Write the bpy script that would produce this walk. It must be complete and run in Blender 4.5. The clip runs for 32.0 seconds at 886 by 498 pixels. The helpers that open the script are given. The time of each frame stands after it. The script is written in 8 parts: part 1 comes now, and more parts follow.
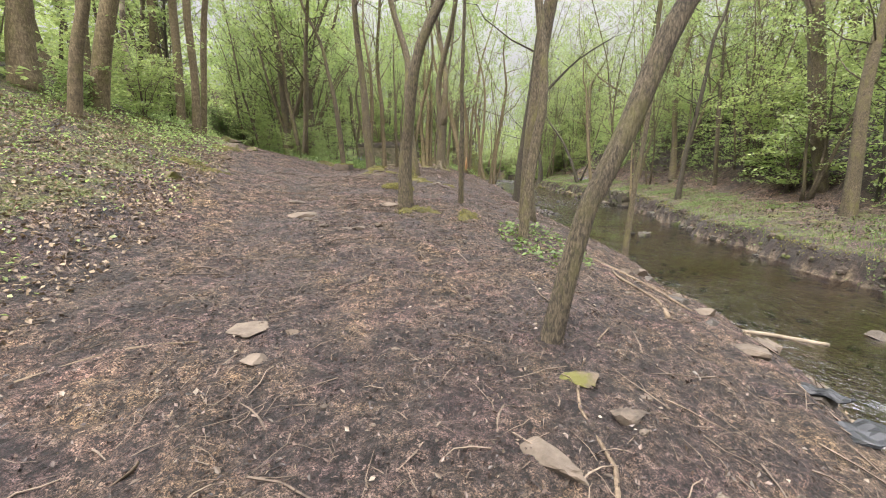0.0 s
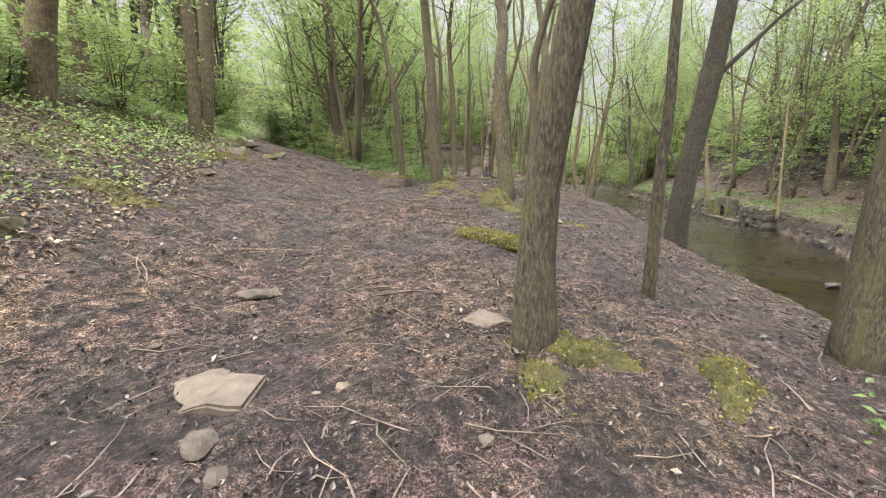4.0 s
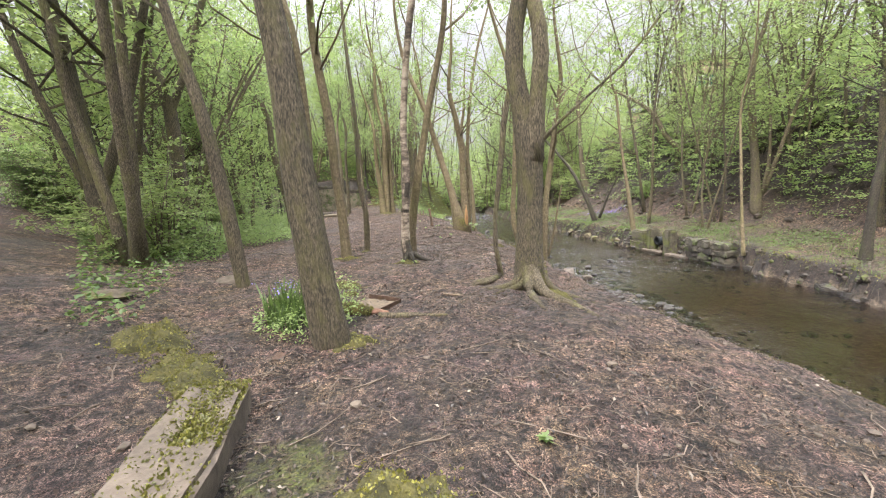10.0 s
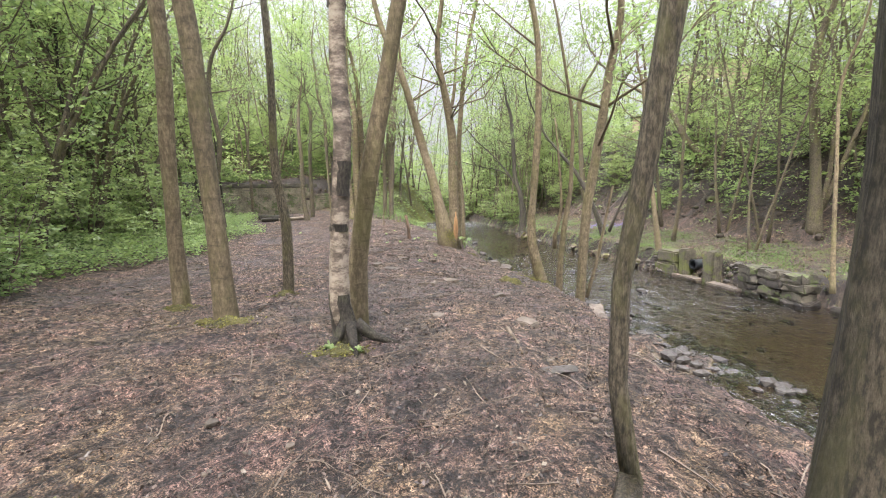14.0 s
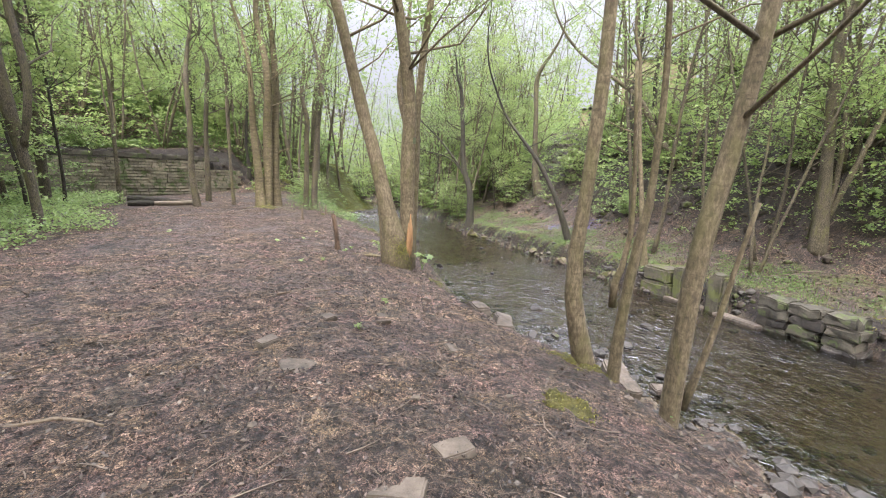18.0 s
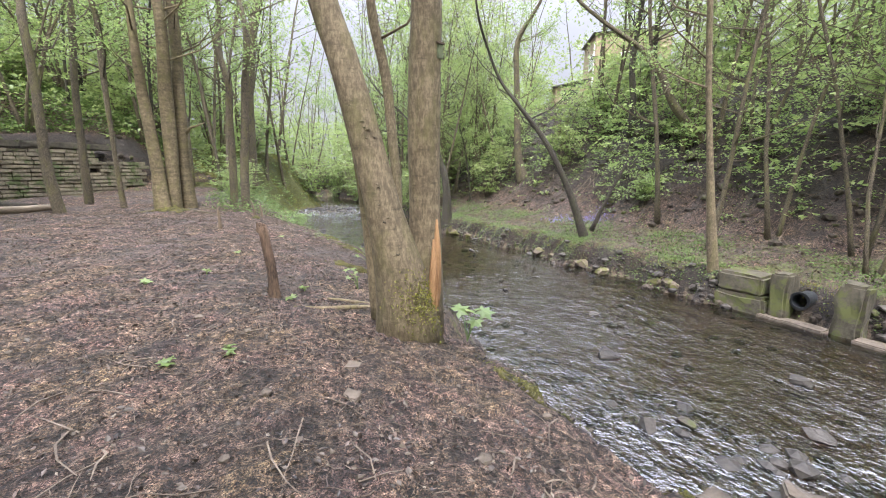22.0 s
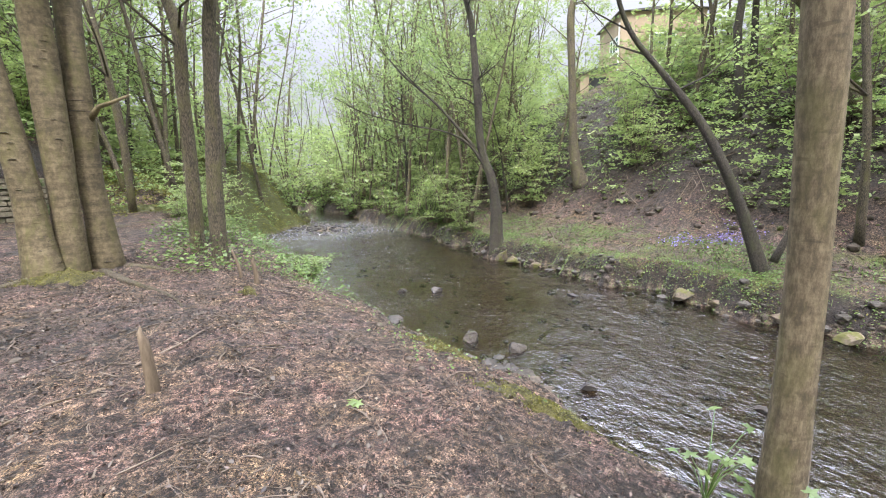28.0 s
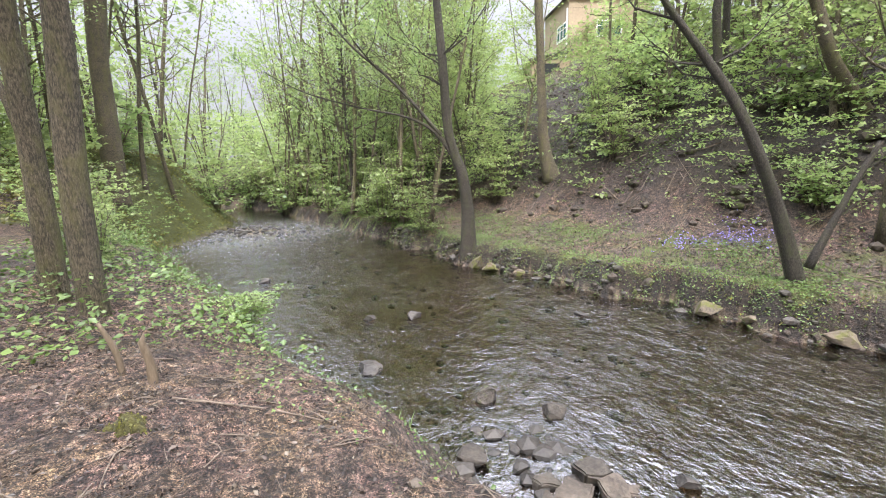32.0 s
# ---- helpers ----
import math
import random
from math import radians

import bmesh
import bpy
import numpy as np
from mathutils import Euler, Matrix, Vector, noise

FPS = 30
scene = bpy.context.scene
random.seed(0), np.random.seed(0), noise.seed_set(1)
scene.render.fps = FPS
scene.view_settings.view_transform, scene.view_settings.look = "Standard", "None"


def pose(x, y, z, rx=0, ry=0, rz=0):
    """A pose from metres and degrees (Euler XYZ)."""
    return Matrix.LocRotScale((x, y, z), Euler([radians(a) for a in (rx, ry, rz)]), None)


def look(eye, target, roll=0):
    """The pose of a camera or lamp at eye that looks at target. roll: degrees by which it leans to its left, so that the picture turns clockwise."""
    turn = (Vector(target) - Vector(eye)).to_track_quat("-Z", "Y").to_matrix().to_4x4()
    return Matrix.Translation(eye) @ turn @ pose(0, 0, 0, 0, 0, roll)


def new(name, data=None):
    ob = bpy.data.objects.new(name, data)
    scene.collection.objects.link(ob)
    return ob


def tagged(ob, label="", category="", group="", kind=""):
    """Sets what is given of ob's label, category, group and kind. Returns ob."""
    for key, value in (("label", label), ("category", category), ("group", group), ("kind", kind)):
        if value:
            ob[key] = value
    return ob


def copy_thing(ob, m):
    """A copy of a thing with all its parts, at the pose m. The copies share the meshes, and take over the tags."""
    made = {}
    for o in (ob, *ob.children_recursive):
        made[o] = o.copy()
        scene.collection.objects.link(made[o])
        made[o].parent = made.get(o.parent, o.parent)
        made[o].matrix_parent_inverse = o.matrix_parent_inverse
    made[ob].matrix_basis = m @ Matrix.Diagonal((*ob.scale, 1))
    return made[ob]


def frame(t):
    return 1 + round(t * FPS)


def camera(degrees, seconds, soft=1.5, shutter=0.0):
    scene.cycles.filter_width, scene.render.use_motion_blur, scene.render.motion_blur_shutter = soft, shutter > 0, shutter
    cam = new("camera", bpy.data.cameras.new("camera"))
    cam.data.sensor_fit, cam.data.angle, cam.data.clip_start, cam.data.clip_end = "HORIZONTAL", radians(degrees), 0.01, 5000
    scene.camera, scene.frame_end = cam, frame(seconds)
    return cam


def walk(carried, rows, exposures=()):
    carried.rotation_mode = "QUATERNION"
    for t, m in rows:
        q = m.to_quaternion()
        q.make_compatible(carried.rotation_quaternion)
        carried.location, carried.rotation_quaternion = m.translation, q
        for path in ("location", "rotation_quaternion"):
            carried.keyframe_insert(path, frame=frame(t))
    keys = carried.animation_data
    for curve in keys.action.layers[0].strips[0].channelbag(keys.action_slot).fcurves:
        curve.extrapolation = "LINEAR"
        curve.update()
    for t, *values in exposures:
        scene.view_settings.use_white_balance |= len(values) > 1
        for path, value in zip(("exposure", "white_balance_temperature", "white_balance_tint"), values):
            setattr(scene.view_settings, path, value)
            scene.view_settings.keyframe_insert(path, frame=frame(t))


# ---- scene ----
# ---- camera ----
cam = camera(92.32, 32.0, soft=1.0)


def stance(x, y, z, yaw, pitch, roll):
    return Matrix.Translation((x, y, z)) @ Matrix.Rotation(radians(yaw), 4, "Z") @ Matrix.Rotation(radians(90 + pitch), 4, "X") @ Matrix.Rotation(radians(roll), 4, "Z")


# seconds, eye, heading, tilt, roll
PATH = [
    (0.0, 0.0, 0.0, 0.0, -0.0, -11.62, 0.61),
    (0.5, -0.027, 0.528, 0.066, 0.99, -11.59, 1.27),
    (1.0, -0.062, 1.093, 0.126, 0.93, -11.12, 0.33),
    (1.5, -0.185, 1.688, 0.108, 1.97, -11.11, 4.43),
    (2.0, -0.294, 2.265, 0.124, 3.99, -11.24, 0.76),
    (2.5, -0.432, 2.812, 0.19, 8.69, -10.42, -0.27),
    (4.5, -0.89, 4.785, 0.238, 8.9, -12.31, 1.19),
    (5.0, -1.112, 5.324, 0.351, 14.58, -12.72, -1.87),
    (5.5, -1.283, 5.874, 0.475, 14.4, -12.97, -2.9),
    (6.0, -1.33, 6.426, 0.565, 10.3, -6.28, -5.84),
    (6.5, -1.438, 6.94, 0.594, 10.29, -6.4, -3.12),
    (7.0, -1.478, 7.495, 0.677, 7.55, -5.76, -2.43),
    (7.5, -1.497, 8.025, 0.775, 8.09, -6.72, -4.11),
    (8.0, -1.656, 8.631, 0.801, 8.24, -7.47, 2.07),
    (8.5, -1.747, 9.204, 0.842, 7.98, -7.64, -1.99),
    (9.0, -1.837, 9.814, 0.909, 6.26, -7.87, -0.09),
    (9.5, -1.918, 10.421, 1.007, -3.25, -8.18, 0.38),
    (10.0, -1.938, 10.975, 1.066, -7.92, -8.42, -3.35),
    (10.5, -1.955, 11.539, 1.086, -22.71, -9.14, 0.39),
    (11.0, -1.911, 12.015, 1.121, -27.27, -10.53, 0.64),
    (11.5, -1.787, 12.506, 1.145, -27.14, -10.39, -0.51),
    (12.0, -1.658, 13.027, 1.064, -27.36, -10.54, 1.99),
    (12.5, -1.506, 13.535, 0.945, -25.01, -12.15, 1.16),
    (13.0, -1.402, 14.138, 0.892, -22.75, -13.45, 2.02),
    (13.5, -1.33, 14.785, 0.88, -19.9, -10.5, 2.3),
    (14.0, -1.315, 15.43, 0.925, -10.7, -7.9, -1.4),
    (14.5, -1.31, 16.01, 0.909, -11.4, -8.45, 2.1),
    (15.0, -1.284, 16.583, 0.897, -11.88, -8.17, -1.58),
    (15.5, -1.147, 17.11, 0.895, -20.05, -6.98, -2.68),
    (17.5, -0.935, 19.13, 1.047, -27.12, -10.3, 0.83),
    (18.0, -0.875, 19.729, 1.061, -20.48, -9.85, 2.08),
    (18.5, -0.864, 20.365, 1.056, -19.63, -9.81, 7.42),
    (19.0, -0.767, 21.02, 1.026, -13.1, -9.81, 1.25),
    (19.5, -0.673, 21.64, 0.98, -16.58, -8.73, 2.73),
    (20.0, -0.505, 22.248, 0.941, -23.92, -10.01, -0.03),
    (20.5, -0.368, 22.847, 0.922, -28.92, -11.51, 0.31),
    (21.0, -0.309, 23.407, 0.878, -32.59, -13.46, 1.57),
    (21.5, -0.221, 23.899, 0.81, -27.26, -13.21, -0.65),
    (22.0, -0.207, 24.444, 0.725, -26.89, -10.75, 0.44),
    (22.5, -0.119, 25.032, 0.658, -25.87, -10.81, -0.36),
    (23.0, -0.081, 25.633, 0.673, -20.75, -9.68, 1.92),
    (23.5, -0.101, 26.215, 0.72, -19.04, -8.05, 1.92),
    (24.0, -0.134, 26.795, 0.73, -5.88, -7.96, -0.32),
    (24.5, -0.28, 27.388, 0.712, -0.23, -9.16, 2.82),
    (25.0, -0.368, 27.972, 0.78, -0.44, -10.39, 1.28),
    (25.5, -0.445, 28.525, 0.819, -2.05, -10.02, 0.6),
    (26.0, -0.578, 29.086, 0.852, -10.83, -9.7, 2.15),
    (26.5, -0.517, 29.676, 0.835, -18.51, -9.86, -0.61),
    (28.5, 0.132, 31.485, 0.769, -31.49, -10.32, -0.74),
    (29.0, 0.303, 31.895, 0.763, -31.35, -10.66, -0.47),
    (29.5, 0.431, 32.312, 0.778, -24.61, -10.4, -1.92),
    (30.0, 0.44, 32.738, 0.757, -24.97, -10.85, -0.78),
    (30.5, 0.496, 33.096, 0.766, -25.23, -11.19, -2.44),
    (31.0, 0.579, 33.351, 0.791, -22.06, -10.79, -3.84),
    (31.5, 0.58, 33.514, 0.834, -33.32, -12.28, -2.88),
    (32.0, 0.478, 33.672, 0.868, -39.25, -11.63, -1.71),
]
walk(cam, [(t, stance(*p)) for t, *p in PATH], [(0, 1.22, 6950, 11), (2, 1.2, 6830, 10.6), (5, 1.28, 6650, 10), (7, 1.28, 6650, 10), (8, 1.26, 6650, 10), (9, 1.42, 6650, 10), (11, 1.48, 6570, 10.8), (13, 1.7, 6490, 11.6), (14, 1.52, 6450, 12), (15, 1.58, 6400, 12.2), (18, 1.42, 6360, 12.7), (20, 1.39, 6260, 13), (23, 1.36, 6200, 12.4), (24.2, 1.4, 6180, 12.2), (25, 1.52, 6160, 12), (26, 1.34, 6180, 12), (29, 1.46, 6250, 12), (31, 1.49, 6340, 12), (32, 1.45, 6340, 12)])
# ---- end camera ----

# ---- world and light ----
world = bpy.data.worlds.new("sky")
scene.world = world
world.use_nodes = True
wn = world.node_tree.nodes
wl = world.node_tree.links
sky = wn.new("ShaderNodeTexSky")
sky.sky_type = "NISHITA"
sky.sun_disc = False
sky.sun_elevation = radians(52)
sky.sun_rotation = radians(200)
sky.air_density, sky.dust_density, sky.ozone_density = 1.0, 6.0, 1.0
cloud = wn.new("ShaderNodeMixRGB")
cloud.inputs["Fac"].default_value = 0.72
cloud.inputs["Color2"].default_value = (10.5, 10.5, 11.5, 1)
wl.new(sky.outputs["Color"], cloud.inputs["Color1"])
# an overcast sky is brighter overhead than at its rim
way = wn.new("ShaderNodeTexCoord")
split = wn.new("ShaderNodeSeparateXYZ")
steep_up = wn.new("ShaderNodeMath")
steep_up.operation = "POWER"
steep_up.inputs[1].default_value = 3.2
steep_up.use_clamp = True
lift = wn.new("ShaderNodeMath")
lift.operation = "MULTIPLY_ADD"
lift.inputs[1].default_value, lift.inputs[2].default_value = 4.2, 0.28
wl.new(way.outputs["Generated"], split.inputs[0])
wl.new(split.outputs["Z"], steep_up.inputs[0])
wl.new(steep_up.outputs[0], lift.inputs[0])
dome = wn.new("ShaderNodeMixRGB")
dome.blend_type = "MULTIPLY"
dome.inputs["Fac"].default_value = 1.0
wl.new(cloud.outputs["Color"], dome.inputs["Color1"])
wl.new(lift.outputs[0], dome.inputs["Color2"])
wl.new(dome.outputs["Color"], wn["Background"].inputs["Color"])
wn["Background"].inputs["Strength"].default_value = 0.12
sun_data = bpy.data.lights.new("sun", "SUN")
sun_data.energy, sun_data.angle, sun_data.color = 2.1, radians(11), (1.0, 0.96, 0.9)
sun = new("sun", sun_data)
sun.matrix_world = look((0, 0, 40), (0 + 14, 0 + 28, 0))


# ---- materials ----
def nodes_of(name):
    m = bpy.data.materials.new(name)
    m.use_nodes = True
    nt = m.node_tree
    return m, nt, nt.nodes, nt.links, nt.nodes["Principled BSDF"]


def noise_node(nt, scale, detail=4.0, rough=0.6, vector=None, stretch=None):
    n = nt.nodes.new("ShaderNodeTexNoise")
    n.inputs["Scale"].default_value, n.inputs["Detail"].default_value, n.inputs["Roughness"].default_value = scale, detail, rough
    if vector is None:
        geo = nt.nodes.new("ShaderNodeNewGeometry")
        vector = geo.outputs["Position"]
    if stretch:
        mp = nt.nodes.new("ShaderNodeMapping")
        mp.inputs["Scale"].default_value = stretch
        nt.links.new(vector, mp.inputs["Vector"])
        vector = mp.outputs["Vector"]
    nt.links.new(vector, n.inputs["Vector"])
    return n


def ramp_node(nt, source, stops):
    r = nt.nodes.new("ShaderNodeValToRGB")
    els = r.color_ramp.elements
    while len(els) < len(stops):
        els.new(0.5)
    for e, (p, c) in zip(els, stops):
        e.position, e.color = p, (*c, 1) if len(c) == 3 else c
    nt.links.new(source, r.inputs["Fac"])
    return r


def mix_node(nt, fac, a, b, mode="MIX"):
    m = nt.nodes.new("ShaderNodeMixRGB")
    m.blend_type = mode
    for sock, v in (("Fac", fac), ("Color1", a), ("Color2", b)):
        if isinstance(v, (int, float)):
            m.inputs[sock].default_value = v
        elif isinstance(v, tuple):
            m.inputs[sock].default_value = (*v, 1)
        else:
            nt.links.new(v, m.inputs[sock])
    return m


def bump_node(nt, height, strength, distance, bsdf):
    b = nt.nodes.new("ShaderNodeBump")
    b.inputs["Strength"].default_value, b.inputs["Distance"].default_value = strength, distance
    nt.links.new(height, b.inputs["Height"])
    nt.links.new(b.outputs["Normal"], bsdf.inputs["Normal"])
    return b


def math_node(nt, op, a, b=0.0):
    m = nt.nodes.new("ShaderNodeMath")
    m.operation = op
    for sock, v in ((0, a), (1, b)):
        if isinstance(v, (int, float)):
            m.inputs[sock].default_value = v
        else:
            nt.links.new(v, m.inputs[sock])
    return m.outputs[0]


def plain_noisy(name, dark, light, scale, rough=0.85, bump=0.4, dist=0.01, stretch=None, moss=None, metal=0.0):
    """A surface that varies between two colours at two scales, with relief, and moss in patches where asked."""
    m, nt, ns, ls, b = nodes_of(name)
    big = noise_node(nt, scale * 0.25, 3, stretch=stretch)
    fine = noise_node(nt, scale * 2.2, 6, 0.7, stretch=stretch)
    both = math_node(nt, "ADD", math_node(nt, "MULTIPLY", big.outputs["Fac"], 0.55), math_node(nt, "MULTIPLY", fine.outputs["Fac"], 0.45))
    col = ramp_node(nt, both, [(0.36, dark), (0.64, light)]).outputs["Color"]
    if moss:
        colour, amount = moss
        patch = noise_node(nt, 2.6, 5, 0.65)
        k = ramp_node(nt, patch.outputs["Fac"], [(0.62 - amount * 0.3, (0, 0, 0)), (0.70 - amount * 0.3, (1, 1, 1))])
        col = mix_node(nt, k.outputs["Color"], col, colour).outputs["Color"]
    ls.new(col, b.inputs["Base Color"])
    b.inputs["Roughness"].default_value, b.inputs["Metallic"].default_value = rough, metal
    bump_node(nt, fine.outputs["Fac"], bump, dist, b)
    return m


def bark(name, dark, light, green, amount, rings=0.12, relief=1.0, grain=(5.6, 5.6, 1.5), marks=0.0):
    m, nt, ns, ls, b = nodes_of(name)
    ridg = noise_node(nt, 13, 9, 0.75, stretch=grain)
    big = noise_node(nt, 1.1, 3)
    patch = noise_node(nt, 3.2, 5, 0.7, stretch=(1.6, 1.6, 0.7))
    ring = noise_node(nt, 5, 5, 0.7, stretch=(0.5, 0.5, 2.4))
    fac = math_node(nt, "ADD", math_node(nt, "MULTIPLY", ridg.outputs["Fac"], 1 - rings), math_node(nt, "MULTIPLY", ring.outputs["Fac"], rings))
    col = ramp_node(nt, fac, [(0.33, tuple(0.6 * q for q in dark)), (0.45, dark), (0.64, light)]).outputs["Color"]
    if marks:
        mark = noise_node(nt, 8, 3, 0.5, stretch=(0.9, 0.9, 3.2))
        dab = math_node(nt, "MULTIPLY", ramp_node(nt, mark.outputs["Fac"], [(0.62, (0, 0, 0)), (0.68, (1, 1, 1))]).outputs["Color"], marks)
        col = mix_node(nt, dab, col, tuple(0.4 * q for q in dark)).outputs["Color"]
    info = ns.new("ShaderNodeObjectInfo")
    k = math_node(nt, "MULTIPLY", ramp_node(nt, patch.outputs["Fac"], [(0.48, (0, 0, 0)), (0.66, (1, 1, 1))]).outputs["Color"], amount)
    col = mix_node(nt, k, col, green).outputs["Color"]
    tone = math_node(nt, "ADD", math_node(nt, "MULTIPLY", info.outputs["Random"], 0.35), math_node(nt, "ADD", math_node(nt, "MULTIPLY", big.outputs["Fac"], 0.5), 0.55))
    comb = ns.new("ShaderNodeCombineColor")
    for c in range(3):
        ls.new(tone, comb.inputs[c])
    col = mix_node(nt, 1.0, col, comb.outputs["Color"], "MULTIPLY").outputs["Color"]
    ls.new(col, b.inputs["Base Color"])
    b.inputs["Roughness"].default_value = 0.88
    bump_node(nt, fac, relief, 0.045 * relief, b)
    return m


def leaf_material(name, deep, fresh, through_col, share=0.45):
    m = bpy.data.materials.new(name)
    m.use_nodes = True
    nt = m.node_tree
    ns, ls = nt.nodes, nt.links
    ns.remove(ns["Principled BSDF"])
    geo = ns.new("ShaderNodeNewGeometry")
    info = ns.new("ShaderNodeObjectInfo")
    f = math_node(nt, "ADD", math_node(nt, "MULTIPLY", geo.outputs["Random Per Island"], 0.7), math_node(nt, "MULTIPLY", info.outputs["Random"], 0.3))
    col = ramp_node(nt, f, [(0.0, deep), (0.55, tuple(0.6 * p + 0.4 * q for p, q in zip(deep, fresh))), (1.0, fresh)]).outputs["Color"]
    tcol = mix_node(nt, 0.5, col, through_col).outputs["Color"]
    dif = ns.new("ShaderNodeBsdfDiffuse")
    tra = ns.new("ShaderNodeBsdfTranslucent")
    glo = ns.new("ShaderNodeBsdfGlossy")
    glo.inputs["Roughness"].default_value = 0.45
    glo.inputs["Color"].default_value = (0.8, 0.8, 0.8, 1)
    ls.new(col, dif.inputs["Color"])
    ls.new(tcol, tra.inputs["Color"])
    m1, m2 = ns.new("ShaderNodeMixShader"), ns.new("ShaderNodeMixShader")
    m1.inputs["Fac"].default_value, m2.inputs["Fac"].default_value = share, 0.05
    ls.new(dif.outputs[0], m1.inputs[1])
    ls.new(tra.outputs[0], m1.inputs[2])
    ls.new(m1.outputs[0], m2.inputs[1])
    ls.new(glo.outputs[0], m2.inputs[2])
    ls.new(m2.outputs[0], ns["Material Output"].inputs["Surface"])
    return m


def ground_material():
    m, nt, ns, ls, b = nodes_of("forest_floor")
    wet = noise_node(nt, 0.55, 4, 0.6)
    big = noise_node(nt, 1.6, 5, 0.65)
    mid = noise_node(nt, 15, 8, 0.72)
    fine = noise_node(nt, 55, 5, 0.75)
    vor = ns.new("ShaderNodeTexVoronoi")
    vor.inputs["Scale"].default_value = 38
    geo = ns.new("ShaderNodeNewGeometry")
    warp = mix_node(nt, 0.04, geo.outputs["Position"], mid.outputs["Color"], "ADD")
    ls.new(warp.outputs["Color"], vor.inputs["Vector"])
    mud = ramp_node(nt, mid.outputs["Fac"], [(0.4, (0.008, 0.006, 0.0055)), (0.47, (0.05, 0.036, 0.031)), (0.54, (0.14, 0.104, 0.088)), (0.64, (0.3, 0.236, 0.192))]).outputs["Color"]
    leaf_bits = ramp_node(nt, vor.outputs["Color"], [(0.25, (0.014, 0.01, 0.009)), (0.5, (0.085, 0.062, 0.053)), (0.75, (0.2, 0.153, 0.126)), (0.95, (0.4, 0.33, 0.27))]).outputs["Color"]
    bits = ramp_node(nt, fine.outputs["Fac"], [(0.46, (0, 0, 0)), (0.54, (1, 1, 1))]).outputs["Color"]
    col = mix_node(nt, math_node(nt, "MULTIPLY", bits, 0.8), mud, leaf_bits).outputs["Color"]
    grit = noise_node(nt, 120, 3, 0.7)
    gritc = ramp_node(nt, grit.outputs["Fac"], [(0.4, (0.16, 0.16, 0.17)), (0.5, (0.85, 0.85, 0.85)), (0.6, (1.75, 1.7, 1.62))]).outputs["Color"]
    col = mix_node(nt, 0.95, col, gritc, "MULTIPLY").outputs["Color"]
    hue = noise_node(nt, 2.3, 4, 0.6)
    huec = ramp_node(nt, hue.outputs["Fac"], [(0.36, (1.12, 0.97, 1.06)), (0.5, (1.05, 1.0, 0.96)), (0.66, (1.08, 1.05, 0.82))]).outputs["Color"]
    col = mix_node(nt, 1.0, col, huec, "MULTIPLY").outputs["Color"]
    lump = noise_node(nt, 4.5, 5, 0.65)
    lumpc = ramp_node(nt, lump.outputs["Fac"], [(0.36, (0.36, 0.36, 0.39)), (0.5, (1, 1, 1)), (0.64, (1.55, 1.52, 1.44))]).outputs["Color"]
    col = mix_node(nt, 1.0, col, lumpc, "MULTIPLY").outputs["Color"]
    # the trodden path lies wet, the clearing beyond it has dried
    place = ns.new("ShaderNodeSeparateXYZ")
    ls.new(geo.outputs["Position"], place.inputs[0])
    dry = ns.new("ShaderNodeMapRange")
    dry.inputs["From Min"].default_value, dry.inputs["From Max"].default_value = 12.0, 19.0
    dry.inputs["To Min"].default_value, dry.inputs["To Max"].default_value = -0.06, 0.08
    ls.new(place.outputs["Y"], dry.inputs["Value"])
    tint = ramp_node(nt, math_node(nt, "ADD", wet.outputs["Fac"], dry.outputs[0]), [(0.35, (0.39, 0.38, 0.41)), (0.65, (0.86, 0.81, 0.74))]).outputs["Color"]
    col = mix_node(nt, 1.0, col, tint, "MULTIPLY").outputs["Color"]
    at = ns.new("ShaderNodeAttribute")
    at.attribute_name = "cover"
    sep = ns.new("ShaderNodeSeparateColor")
    ls.new(at.outputs["Color"], sep.inputs["Color"])
    # moss and short grass, in patches
    patch = math_node(nt, "ADD", big.outputs["Fac"], math_node(nt, "MULTIPLY", math_node(nt, "SUBTRACT", mid.outputs["Fac"], 0.5), 0.5))
    moss_k = ramp_node(nt, math_node(nt, "ADD", patch, math_node(nt, "SUBTRACT", sep.outputs["Red"], 0.62)), [(0.52, (0, 0, 0)), (0.68, (1, 1, 1))]).outputs["Color"]
    moss_c = ramp_node(nt, fine.outputs["Fac"], [(0.36, (0.022, 0.032, 0.009)), (0.5, (0.075, 0.088, 0.022)), (0.64, (0.16, 0.16, 0.045))]).outputs["Color"]
    col = mix_node(nt, moss_k, col, moss_c).outputs["Color"]
    # bed of the stream: brown silt and stones
    bedc = ramp_node(nt, mid.outputs["Fac"], [(0.35, (0.06, 0.047, 0.03)), (0.57, (0.17, 0.135, 0.09)), (0.74, (0.32, 0.27, 0.2))]).outputs["Color"]
    col = mix_node(nt, sep.outputs["Green"], col, bedc).outputs["Color"]
    # bare dark earth of the steep banks, made blacker to hold the overhang's shade
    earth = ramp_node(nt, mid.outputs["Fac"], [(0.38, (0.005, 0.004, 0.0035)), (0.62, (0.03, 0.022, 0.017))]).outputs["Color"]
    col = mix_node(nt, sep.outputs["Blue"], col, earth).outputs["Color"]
    ls.new(col, b.inputs["Base Color"])
    rr = ramp_node(nt, wet.outputs["Fac"], [(0.35, (0.62, 0.62, 0.62)), (0.6, (0.92, 0.92, 0.92))]).outputs["Color"]
    ls.new(rr, b.inputs["Roughness"])
